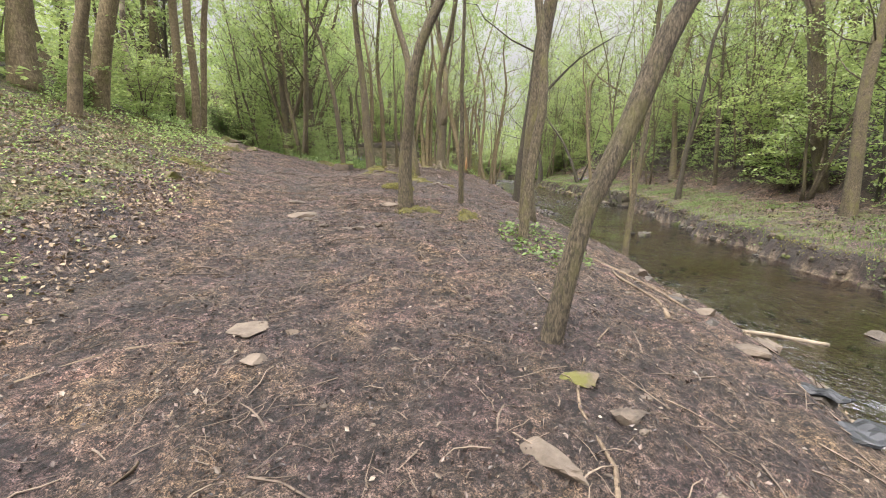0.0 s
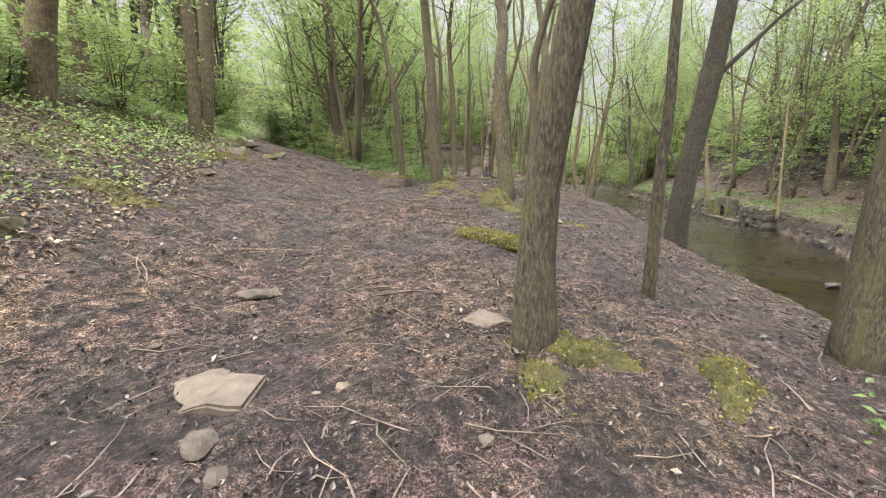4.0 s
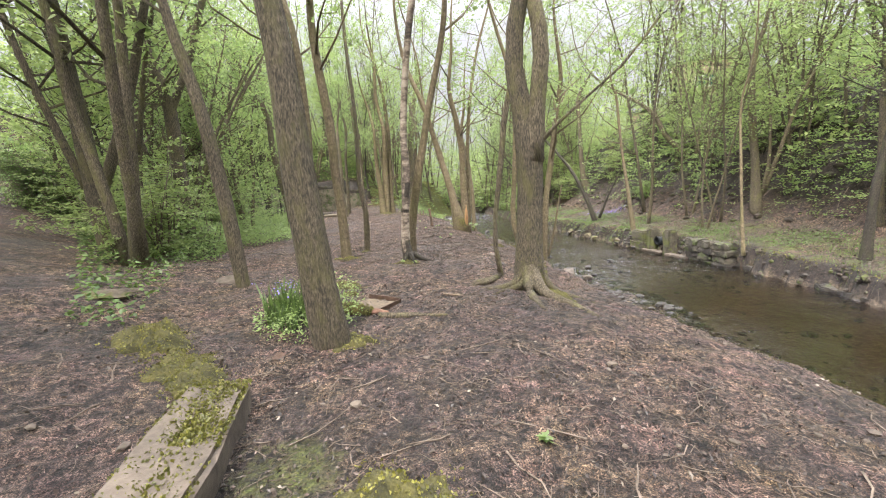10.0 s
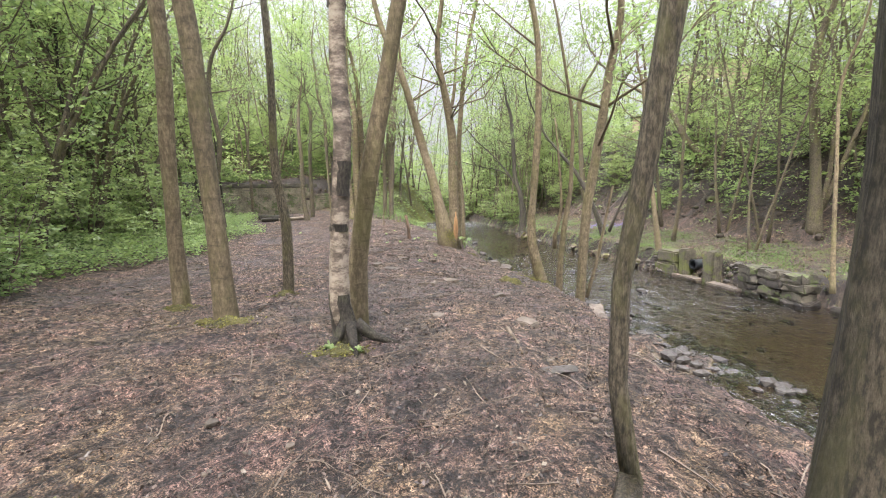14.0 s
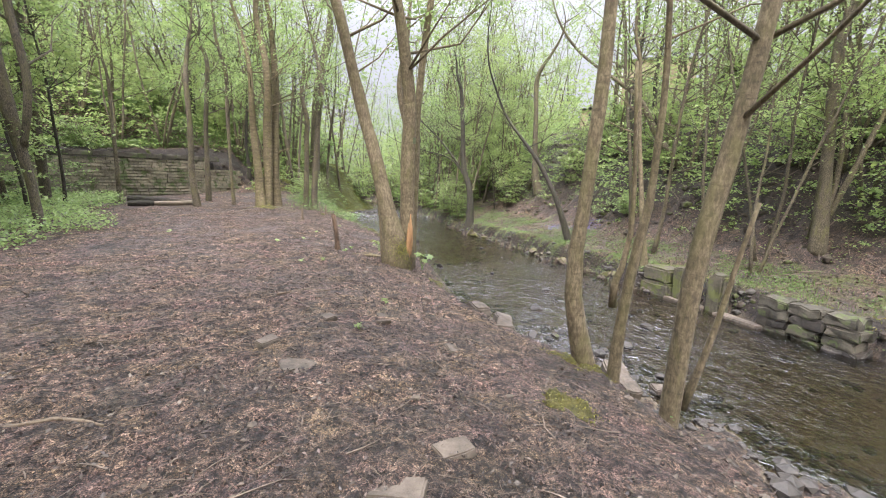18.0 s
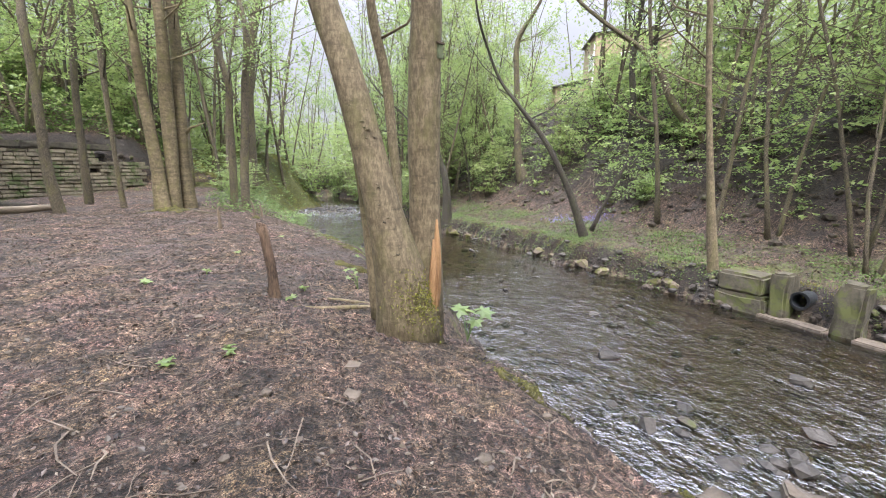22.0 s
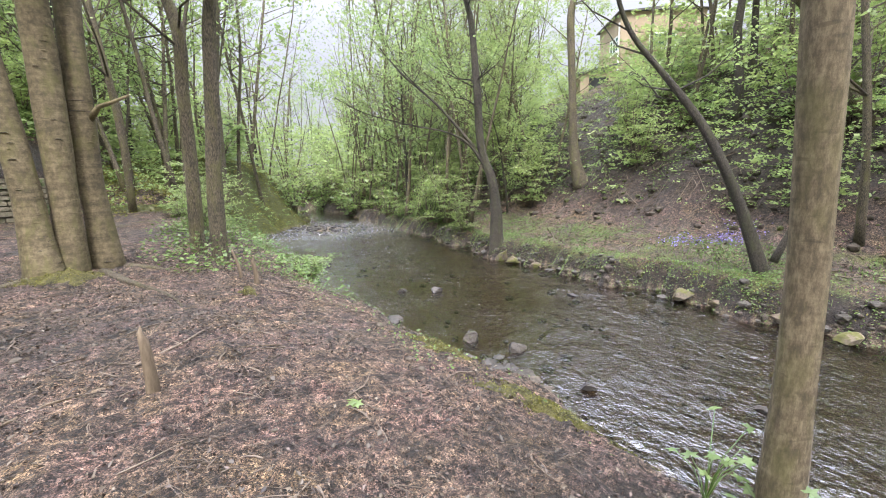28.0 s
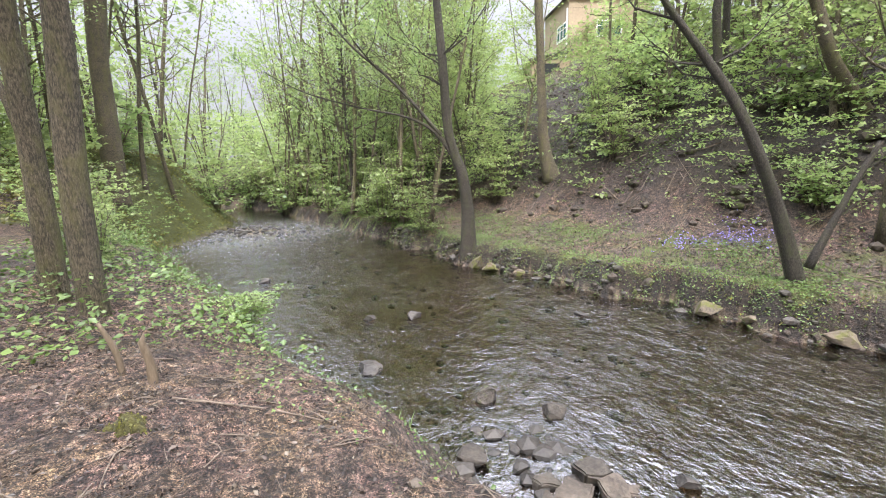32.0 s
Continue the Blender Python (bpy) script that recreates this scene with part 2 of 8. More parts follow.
    h = math_node(nt, "ADD", math_node(nt, "MULTIPLY", mid.outputs["Fac"], 0.6), math_node(nt, "ADD", math_node(nt, "MULTIPLY", fine.outputs["Fac"], 0.35), math_node(nt, "ADD", math_node(nt, "MULTIPLY", vor.outputs["Distance"], 0.5), math_node(nt, "MULTIPLY", lump.outputs["Fac"], 1.3))))
    bump_node(nt, h, 1.0, 0.06, b)
    return m


def water_material():
    m = bpy.data.materials.new("stream_water")
    m.use_nodes = True
    nt = m.node_tree
    ns, ls = nt.nodes, nt.links
    ns.remove(ns["Principled BSDF"])
    tra, glo, fre, mix = ns.new("ShaderNodeBsdfTransparent"), ns.new("ShaderNodeBsdfGlossy"), ns.new("ShaderNodeFresnel"), ns.new("ShaderNodeMixShader")
    fre.inputs["IOR"].default_value = 2.3
    tra.inputs["Color"].default_value = (0.64, 0.53, 0.4, 1)
    glo.inputs["Roughness"].default_value = 0.02
    glo.inputs["Color"].default_value = (0.93, 0.95, 1.0, 1)
    a = noise_node(nt, 2.5, 4, 0.55, stretch=(1.0, 0.85, 1.0))
    c = noise_node(nt, 11, 3, 0.6, stretch=(1.0, 0.9, 1.0))
    calm = noise_node(nt, 0.33, 2, 0.5)
    k = ramp_node(nt, calm.outputs["Fac"], [(0.4, (0.25, 0.25, 0.25)), (0.6, (1, 1, 1))]).outputs["Color"]
    rush = ns.new("ShaderNodeAttribute")
    rush.attribute_name = "ripple"
    h = math_node(nt, "MULTIPLY", math_node(nt, "ADD", a.outputs["Fac"], math_node(nt, "MULTIPLY", c.outputs["Fac"], 0.32)), math_node(nt, "ADD", math_node(nt, "MULTIPLY", k, 0.34), rush.outputs["Fac"]))
    b = ns.new("ShaderNodeBump")
    b.inputs["Strength"].default_value, b.inputs["Distance"].default_value = 1.0, 0.17
    ls.new(h, b.inputs["Height"])
    for n in (glo, fre):
        ls.new(b.outputs["Normal"], n.inputs["Normal"])
    ls.new(fre.outputs[0], mix.inputs[0])
    ls.new(tra.outputs[0], mix.inputs[1])
    ls.new(glo.outputs[0], mix.inputs[2])
    foam = ns.new("ShaderNodeBsdfDiffuse")
    foam.inputs["Color"].default_value = (0.75, 0.77, 0.8, 1)
    fleck = noise_node(nt, 14, 5, 0.7, stretch=(1.0, 0.5, 1.0))
    amount = math_node(nt, "MULTIPLY", ramp_node(nt, fleck.outputs["Fac"], [(0.47, (0, 0, 0)), (0.63, (1, 1, 1))]).outputs["Color"], math_node(nt, "MULTIPLY", math_node(nt, "MAXIMUM", math_node(nt, "SUBTRACT", rush.outputs["Fac"], 0.55), 0.0), 0.6))
    top = ns.new("ShaderNodeMixShader")
    ls.new(amount, top.inputs[0])
    ls.new(mix.outputs[0], top.inputs[1])
    ls.new(foam.outputs[0], top.inputs[2])
    mix = top
    ls.new(mix.outputs[0], ns["Material Output"].inputs["Surface"])
    return m


FLOOR = ground_material()
STREAM = water_material()
BARK = bark("grey_brown_bark", (0.045, 0.037, 0.025), (0.2, 0.164, 0.11), (0.125, 0.12, 0.042), 0.7)
BARK_SMOOTH = bark("smooth_tan_bark", (0.085, 0.066, 0.04), (0.22, 0.175, 0.108), (0.0962, 0.0925, 0.0296), 0.5, 0.25, 0.35, (2.4, 2.4, 0.9), 0.45)
BARK_BEECH = bark("golden_beech_bark", (0.0777, 0.0614, 0.034), (0.1998, 0.1591, 0.0925), (0.0999, 0.0962, 0.0296), 0.65, 0.4, 0.25, (1.4, 1.4, 1.1), 0.5)
BARK_DARK = bark("dark_bark", (0.0185, 0.0155, 0.0118), (0.0814, 0.0681, 0.0503), (0.0555, 0.0629, 0.0185), 0.5)
LEAF = leaf_material("spring_leaf", (0.046, 0.088, 0.027), (0.285, 0.39, 0.125), (0.44, 0.59, 0.2), 0.52)
LEAF_PALE = leaf_material("young_leaf", (0.07, 0.122, 0.037), (0.345, 0.43, 0.15), (0.46, 0.57, 0.2), 0.5)
LEAF_LOW = leaf_material("ground_plant_leaf", (0.033, 0.066, 0.018), (0.17, 0.25, 0.066), (0.22, 0.32, 0.08), 0.3)
LEAF_DRY = leaf_material("dead_leaf", (0.02402, 0.01716, 0.01302), (0.1407, 0.1098, 0.08096), (0.1373, 0.0961, 0.05491), 0.08)
LEAF_BROWN = leaf_material("brown_leaf", (0.055, 0.039, 0.025), (0.3, 0.226, 0.145), (0.18, 0.123, 0.065), 0.1)
LEAF_MUD = leaf_material("rotten_leaf", (0.00752, 0.0056, 0.00496), (0.08112, 0.05928, 0.04992), (0.04992, 0.03432, 0.02496), 0.04)
LEAF_PINK = leaf_material("pink_brown_chip", (0.03744, 0.02624, 0.02248), (0.1934, 0.1435, 0.1186), (0.1248, 0.08736, 0.0624), 0.06)
LEAF_BLEACHED = leaf_material("bleached_leaf", (0.122, 0.09688, 0.07176), (0.2727, 0.2368, 0.1866), (0.2153, 0.1794, 0.1292), 0.08)
MOSS_TUFT = leaf_material("moss_tuft", (0.045, 0.05, 0.009), (0.25, 0.235, 0.045), (0.17, 0.17, 0.03), 0.25)
MOSS = plain_noisy("moss", (0.019, 0.019, 0.0076), (0.114, 0.1026, 0.0266), 26, 0.95, 0.9, 0.03)
STONE = plain_noisy("sandstone", (0.04, 0.032, 0.025), (0.145, 0.117, 0.09), 6, 0.85, 0.6, 0.015)
STONE_MOSSY = plain_noisy("mossy_sandstone", (0.038, 0.0304, 0.0228), (0.1596, 0.1277, 0.0912), 6, 0.9, 0.7, 0.02, moss=((0.076, 0.076, 0.019), 0.5))
STONE_BANK = plain_noisy("black_wet_stone", (0.008, 0.007, 0.006), (0.06, 0.05, 0.04), 6, 0.6, 0.8, 0.02, moss=((0.05, 0.06, 0.018), 0.3))
EARTH_CLOD = plain_noisy("dark_earth_clod", (0.012, 0.009, 0.007), (0.075, 0.058, 0.044), 9, 0.9, 0.9, 0.02, moss=((0.06, 0.07, 0.02), 0.35))
STONE_DAMP = plain_noisy("damp_brown_stone", (0.016, 0.013, 0.01), (0.08, 0.066, 0.051), 7, 0.75, 0.8, 0.02, moss=((0.06, 0.065, 0.02), 0.2))
STONE_WET = plain_noisy("wet_stone", (0.014, 0.012, 0.01), (0.06, 0.051, 0.042), 6, 0.6, 0.6, 0.015)
WOOD_DEAD = plain_noisy("weathered_wood", (0.0532, 0.038, 0.0243), (0.19, 0.1444, 0.0988), 7, 0.85, 0.6, 0.01, stretch=(3, 3, 0.6))
TWIG = plain_noisy("dead_twig", (0.0456, 0.0334, 0.0251), (0.1976, 0.1558, 0.1178), 12, 0.85, 0.3, 0.004)
TWIG_DARK = plain_noisy("wet_dark_twig", (0.02, 0.014, 0.012), (0.11, 0.08, 0.065), 12, 0.7, 0.3, 0.004)


# ---- mesh helpers ----
def mesh_of(name, verts, faces, material, smooth_faces=False, attr=None):
    me = bpy.data.meshes.new(name)
    me.from_pydata(verts if isinstance(verts, list) else verts.tolist(), [], faces if isinstance(faces, list) else faces.tolist())
    me.materials.append(material)
    if smooth_faces:
        me.polygons.foreach_set("use_smooth", [True] * len(me.polygons))
    me.update()
    return me


def solid(name, verts, faces, material, parent=None, label="", smooth_faces=False):
    ob = new(name, mesh_of(name, verts, faces, material, smooth_faces))
    if parent is not None:
        ob.parent = parent
    if label:
        ob["label"] = label
    return ob


def empty_at(name, x, y, z):
    ob = new(name)
    ob.empty_display_size = 0.1
    ob.location = (x, y, z)
    return ob


def tube(spine, sides=10, lump=0.06, rng=None, flare=0.0, close=True):
    """Verts and faces of a tapered limb along (x, y, z, radius) stations."""
    rng = rng or np.random.default_rng(0)
    pts = np.array(spine, float)
    n = len(pts)
    verts, faces = [], []
    phase = rng.uniform(0, 6.28, 3)
    for i in range(n):
        d = pts[min(i + 1, n - 1), :3] - pts[max(i - 1, 0), :3]
        d = d / (np.linalg.norm(d) + 1e-9)
        side = np.cross(d, (0.0, 1.0, 0.0) if abs(d[1]) < 0.9 else (1.0, 0.0, 0.0))
        side /= np.linalg.norm(side)
        up = np.cross(side, d)
        for k in range(sides):
            a = 2 * math.pi * k / sides
            r = pts[i, 3] * (1 + lump * math.sin(2 * a + phase[0] + i * 0.35) + lump * math.sin(3 * a + phase[1] - i * 0.5) + lump * 0.6 * rng.uniform(-1, 1))
            if flare and i < 3:
                r *= 1 + 0.6 * flare * (0.5 + 0.5 * math.sin(5 * a + phase[2])) * (1, 0.45, 0.12)[i]
            verts.append(pts[i, :3] + r * (math.cos(a) * side + math.sin(a) * up))
    for i in range(n - 1):
        for k in range(sides):
            j = (k + 1) % sides
            faces.append((i * sides + k, i * sides + j, (i + 1) * sides + j, (i + 1) * sides + k))
    if close:
        faces.append(tuple(range((n - 1) * sides, n * sides)))
        faces.append(tuple(range(sides - 1, -1, -1)))
    return [v.tolist() for v in verts], faces


def resample(spine, step):
    """More stations along a limb, on a smooth curve through the given ones."""
    p = np.array(spine, float)
    out = []
    for i in range(len(p) - 1):
        a, b, c, d = p[max(i - 1, 0)], p[i], p[i + 1], p[min(i + 2, len(p) - 1)]
        m = max(1, int(np.linalg.norm(c[:3] - b[:3]) / step))
        for s in range(m):
            t = s / m
            out.append(0.5 * (2 * b + (c - a) * t + (2 * a - 5 * b + 4 * c - d) * t * t + (3 * b - a - 3 * c + d) * t ** 3))
    out.append(p[-1])
    out = np.array(out)
    out[:, 3] = np.maximum(out[:, 3], 0.006)
    return out


def join(lists):
    verts, faces = [], []
    for v, f in lists:
        k = len(verts)
        verts += v
        faces += [tuple(q + k for q in g) for g in f]
    return verts, faces


def leaf_cloud(centres, size, rng, spread=0.35, flat=0.55, slim=1.0):
    """Verts and faces of leaves: one folded leaf of four corners at each centre, hanging at random."""
    c = np.asarray(centres, float)
    n = len(c)
    c = c + rng.normal(0, spread, (n, 3)) * (1, 1, 0.75)
    yaw = rng.uniform(0, 2 * math.pi, n)
    tilt = rng.normal(-0.25, 0.5, n) * flat / 0.55
    roll = rng.normal(0, 0.55, n) * flat / 0.55
    s = size * rng.uniform(0.55, 1.35, n)
    w = (0.36 * rng.uniform(slim, 1.0, n))[:, None]
    ax = np.stack([np.cos(yaw) * np.cos(tilt), np.sin(yaw) * np.cos(tilt), np.sin(tilt)], -1)
    sd = np.stack([-np.sin(yaw), np.cos(yaw), 0 * yaw], -1)
    up = np.cross(ax, sd)
    sd = sd * np.cos(roll)[:, None] + up * np.sin(roll)[:, None]
    s = s[:, None]
    fold = np.cross(ax, sd) * s * 0.1
    v = np.stack([c - ax * s * 0.5, c + sd * s * w + fold, c + ax * s * 0.55, c - sd * s * w + fold], 1).reshape(-1, 3)
    f = np.arange(n * 4).reshape(n, 4)
    return v, f


# ---- lie of the land ----
def curve_at(stations, v):
    """Smooth value at v along (place, value) stations."""
    ps, vs = zip(*stations)
    return (np.interp(v - 0.8, ps, vs) + np.interp(v, ps, vs) + np.interp(v + 0.8, ps, vs)) / 3


def smooth(a, b, v):
    k = np.clip((v - a) / (b - a), 0, 1)
    return k * k * (3 - 2 * k)


WATER = -2.45
LEFT_EDGE = [(-40, 3), (3, 4.0), (8, 4.5), (15, 5.0), (16.3, 4.9), (17.4, 4.4), (19.5, 3.7), (22, 3.4), (25.5, 3.35), (27, 3.6), (29, 3.85), (32, 3.8), (36, 3.3), (40, 2.8), (45, 2.2), (49, 1.6), (52, 1.6), (56, 3.6), (60, 6.3), (63, 7.8), (67, 7.6), (72, 4), (82, -8), (140, -70)]
RIGHT_EDGE = [(-40, 8), (8, 8.5), (15, 9.0), (20, 9.9), (24, 10.6), (27, 10.7), (30, 10.0), (34, 9.9), (38, 9.8), (44, 9.5), (52, 10.2), (60, 10.4), (66, 10.9), (72, 10), (84, -1), (140, -60)]
LIP = [(-40, 2), (12, 3.2), (14, 1.8), (16, 1.0), (19, 1.2), (21, 1.8), (22.4, 2.4), (23.5, 2.4), (24.4, 1.7), (26, 1.75), (28.6, 1.8), (30, 2.0), (140, 2)]
TERRACE = [(-40, -3), (-5, -1.75), (0, -1.38), (3, -1.06), (6, -0.72), (9, -0.52), (12, -0.3), (15, -0.26), (19, -0.3), (23, -0.48), (30, -0.56), (36, -0.5), (41, -0.5), (46.5, -0.42), (48, 0.1), (50, 1.0), (58, 1.9), (90, 2.0)]
SLOPE_FOOT = [(-40, -1), (0, -1.8), (5, -2.3), (12, -2.8), (15, -3.0), (20, -4.0), (25, -6.4), (32, -7.4), (38, -9), (41, -13), (46.5, -13), (49, -4), (60, -2)]
SLOPE = [(-40, 0.4), (0, 0.34), (6, 0.3), (12, 0.25), (15, 0.16), (20, 0.16), (30, 0.14), (40, 0.2), (60, 0.12)]


def bumps(x, y):
    return 0.03 * np.sin(1.7 * x + 0.6 * y) * np.sin(1.3 * y - 0.5 * x) + 0.018 * np.sin(3.9 * x - 2.1 * y + 1) * np.sin(3.1 * y + 1.7 * x) + 0.008 * np.sin(9.1 * x + 5 * y) * np.sin(8.3 * y - 3 * x)


def far_edge(y):
    """Line of the far bank, with its bays."""
    return curve_at(RIGHT_EDGE, y) + 0.18 * np.sin(1.5 * y + 2) + 0.12 * np.sin(3.7 * y) + 0.04 * np.sin(7.9 * y + 1) + 0.02 * np.sin(13.1 * y)


def ground(x, y):
    """Height of the ground, bed of the stream included."""
    x, y = np.asarray(x, float), np.asarray(y, float)
    le, re = curve_at(LEFT_EDGE, y), far_edge(y)
    le = le + 0.16 * np.sin(1.9 * y) + 0.1 * np.sin(4.3 * y + 1)
    # near side: terrace falling to the bank, slope rising away from the stream
    d = np.maximum(curve_at(SLOPE_FOOT, y) - x, 0)
    d = np.where(d < 1, d * d / 2, d - 0.5)
    rise = curve_at(SLOPE, y) * d + 0.012 * np.minimum(d, 14) ** 2 + 0.1 * np.maximum(d - 14, 0)
    fall = (0.05 - 0.02 * np.exp(-((y - 2.2) / 2.6) ** 2) + 0.03 * np.exp(-((y - 12) / 3.5) ** 2) + 0.03 * np.exp(-((y - 39) / 2.5) ** 2)) * np.clip(x + 1, 0, 9) ** 2 * (1 - 0.6 * smooth(40, 48, y))
    # ledge held by the old stone wall
    along = (x + 12.0) / 8.5
    wall_y = 41.6 + 6.0 * np.clip(along, 0, 1)
    ledge = 1.45 * smooth(-0.15, 0.25, y - wall_y) * smooth(-17, -13, x) * (1 - smooth(-4.2, -2.6, x))
    ledge = ledge + 0.75 * smooth(0.45, 1.3, y - wall_y) * smooth(-17, -13, x) * (1 - smooth(-6.5, -3.0, x))
    near = curve_at(TERRACE, y) + rise + ledge - fall
    near = near + bumps(x, y)
    k = smooth(-1.5 + 0.6 * np.exp(-((y - 23) / 4) ** 2) - 1.1 * np.exp(-((y - 26) / 1.6) ** 2) - 2.3 * smooth(46, 51, y), 0.3, x - le)
    lip = curve_at(LIP, y) + 0.08 * np.sin(3.3 * y) + 0.06 * np.sin(7.7 * y + 1)
    worn = smooth(12.5, 15, y) * (1 - smooth(29, 31, y))
    k = k * (1 - worn) + worn * (1 - (1 - np.clip((x - lip) / (le - lip + 0.3), 0, 1)) ** (1.8 + 2.2 * np.exp(-((y - 25.8) / 2.2) ** 2)))
    left = near * (1 - k) + (WATER - 0.25) * k
    # far side: narrow flat, then the steep wooded hill
    flat_w = 3.2 + 3.5 * (1 - smooth(4, 20, y)) 
    h = np.maximum(x - re - flat_w, 0)
    h = np.where(h < 1.5, h * h / 3, h - 0.75)
    hill = -1.82 - 0.2 * (1 - smooth(15, 24, y)) + (0.125 + 0.05 * (1 - smooth(15, 24, y))) * np.clip(x - re, 0, 4) + 14.0 * (1 - 0.78 * smooth(55, 74, y)) * (1 - np.exp(-h * 0.07)) + 0.5 * bumps(x * 0.5, y * 0.5) * np.minimum(h, 6)
    hill = hill - 0.1 * smooth(36, 44, y) * (1 - smooth(0, 3, x - re))
    far = hill + bumps(x, y)
    q = smooth(-0.12, 0.7 - 0.32 * (1 - smooth(25, 29, y)), x - re + (0.08 + 0.1 * smooth(26, 30, y)) * np.sin(2.3 * x + 3.1 * y) * np.sin(5.3 * y))
    right = (WATER - 0.25) * (1 - q) + far * q
    # bed a little deeper in the middle, gravel bar by the near bank
    mid = (le + re) / 2
    bed = WATER - 0.16 - 0.1 * np.cos(np.clip((x - mid) / (re - le + 0.01), -0.5, 0.5) * math.pi) + 0.4 * bumps(x * 2, y * 2)
    bar = 0.29 * np.exp(-((y - 23.5) / 4.5) ** 2 - ((x - le - 1.2) / 1.25) ** 2) * (0.8 + 0.25 * np.sin(2.1 * x + 1.3 * y) + 0.2 * np.sin(4.7 * y - 3 * x)) + 0.17 * np.exp(-((y - 36.3) / 1.5) ** 2 - ((x - le - 0.6) / 0.8) ** 2) + 0.27 * np.exp(-((y - 57) / 4) ** 2 - ((x - 7) / 2.4) ** 2)
    bed = bed + bar
    out = np.where(x < mid, np.maximum(left, np.where(x > le, bed, -99)), np.maximum(right, np.where(x < re, bed, -99)))
    return out


PATH_LINE = [(-6, 0.3), (0, -0.7), (6, -2.1), (12, -4.4), (16, -6.6), (20, -9.0), (25, -12.2), (32, -17)]


def spread(a, b, step):
    return np.arange(a, b, step)


def growing(start, end, first, ratio):
    out, v, s = [], start, first
    while abs(v) < abs(end):
        v += s if end > start else -s
        s *= ratio
        out.append(v)
    return np.array(out)


gx = np.concatenate([growing(-16, -420, 0.5, 1.25)[::-1], spread(-16, -6, 0.25), spread(-6, 5.6, 0.085), spread(5.6, 13, 0.16), spread(13, 30.01, 0.5), growing(30, 420, 0.7, 1.25)])
gy = np.concatenate([growing(-4, -420, 0.5, 1.3)[::-1], spread(-4, 44, 0.09), spread(44, 70.01, 0.3), growing(70, 420, 0.5, 1.22)])
X, Y = np.meshgrid(gx, gy)
Z = ground(X, Y)
rng0 = np.random.default_rng(3)
near_zone = (X > -7) & (X < 5.8) & (Y > -4) & (Y < 44)
Z = Z + np.where(near_zone & (Z > WATER), rng0.normal(0, 0.011, Z.shape) + 0.014 * np.sin(11 * X + 3 * np.sin(5 * Y)) * np.sin(9 * Y + 2 * np.sin(7 * X)), 0)
Z = np.where(np.hypot(X, Y - 25) > 130, np.minimum(Z, 9) , Z)
ny, nx = X.shape
idx = np.arange(ny * nx).reshape(ny, nx)
gf = np.stack([idx[:-1, :-1], idx[:-1, 1:], idx[1:, 1:], idx[1:, :-1]], -1).reshape(-1, 4)
ground_mesh = mesh_of("ground", np.stack([X, Y, Z], -1).reshape(-1, 3), gf, FLOOR, True)
le_all, re_all = curve_at(LEFT_EDGE, Y), far_edge(Y)
from_path = np.abs(X - curve_at(PATH_LINE, Y))
clearing = smooth(-7.5, -5.0, X) * smooth(12, 16, Y) * (1 - smooth(42, 45, Y))
trod = np.maximum(1 - smooth(1.4, 2.6, from_path) * 1.0, clearing)
trod = np.maximum(trod, smooth(-2.6, -1.2, X) * (Y < 16))
on_near = X < (le_all + re_all) / 2
far_green = smooth(44, 52, Y)
moss_cover = np.where(on_near, (0.58 + 0.12 * (Y < 14)) * (1 - trod) + 0.26 * trod + 0.4 * smooth(-1.9, -0.9, X - le_all) * (1 - smooth(-0.4, 0.1, X - le_all)), 0.42 * smooth(0.2, 0.6, X - re_all) * (1 - smooth(3.0, 5.5, X - re_all)) + 0.26)
moss_cover = np.maximum(moss_cover, 0.66 * far_green * (X > -60))
moss_cover = np.maximum(moss_cover, 0.95 * smooth(45.5, 48, Y) * (1 - smooth(66, 72, Y)) * on_near * smooth(-5.5, -4, X - le_all))
bed_cover = (Z < WATER + 0.03).astype(float)
# mask of the dark earth; on the far bank's face it also paints overhang shade
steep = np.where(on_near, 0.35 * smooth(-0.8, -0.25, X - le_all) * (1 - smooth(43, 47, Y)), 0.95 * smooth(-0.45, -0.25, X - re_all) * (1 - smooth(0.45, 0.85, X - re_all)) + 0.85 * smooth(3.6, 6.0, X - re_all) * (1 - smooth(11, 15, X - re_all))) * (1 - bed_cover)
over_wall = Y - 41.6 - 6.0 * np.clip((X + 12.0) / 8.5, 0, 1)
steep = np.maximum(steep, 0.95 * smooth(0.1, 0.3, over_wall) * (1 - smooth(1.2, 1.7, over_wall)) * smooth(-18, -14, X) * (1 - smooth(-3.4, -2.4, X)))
moss_cover = moss_cover * (1 - 0.8 * smooth(0.1, 0.3, over_wall) * (1 - smooth(1.2, 1.7, over_wall)))
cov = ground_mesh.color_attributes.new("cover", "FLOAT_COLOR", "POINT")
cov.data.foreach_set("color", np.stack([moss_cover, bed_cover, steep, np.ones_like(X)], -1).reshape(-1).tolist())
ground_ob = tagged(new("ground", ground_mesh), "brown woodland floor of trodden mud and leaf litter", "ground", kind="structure")

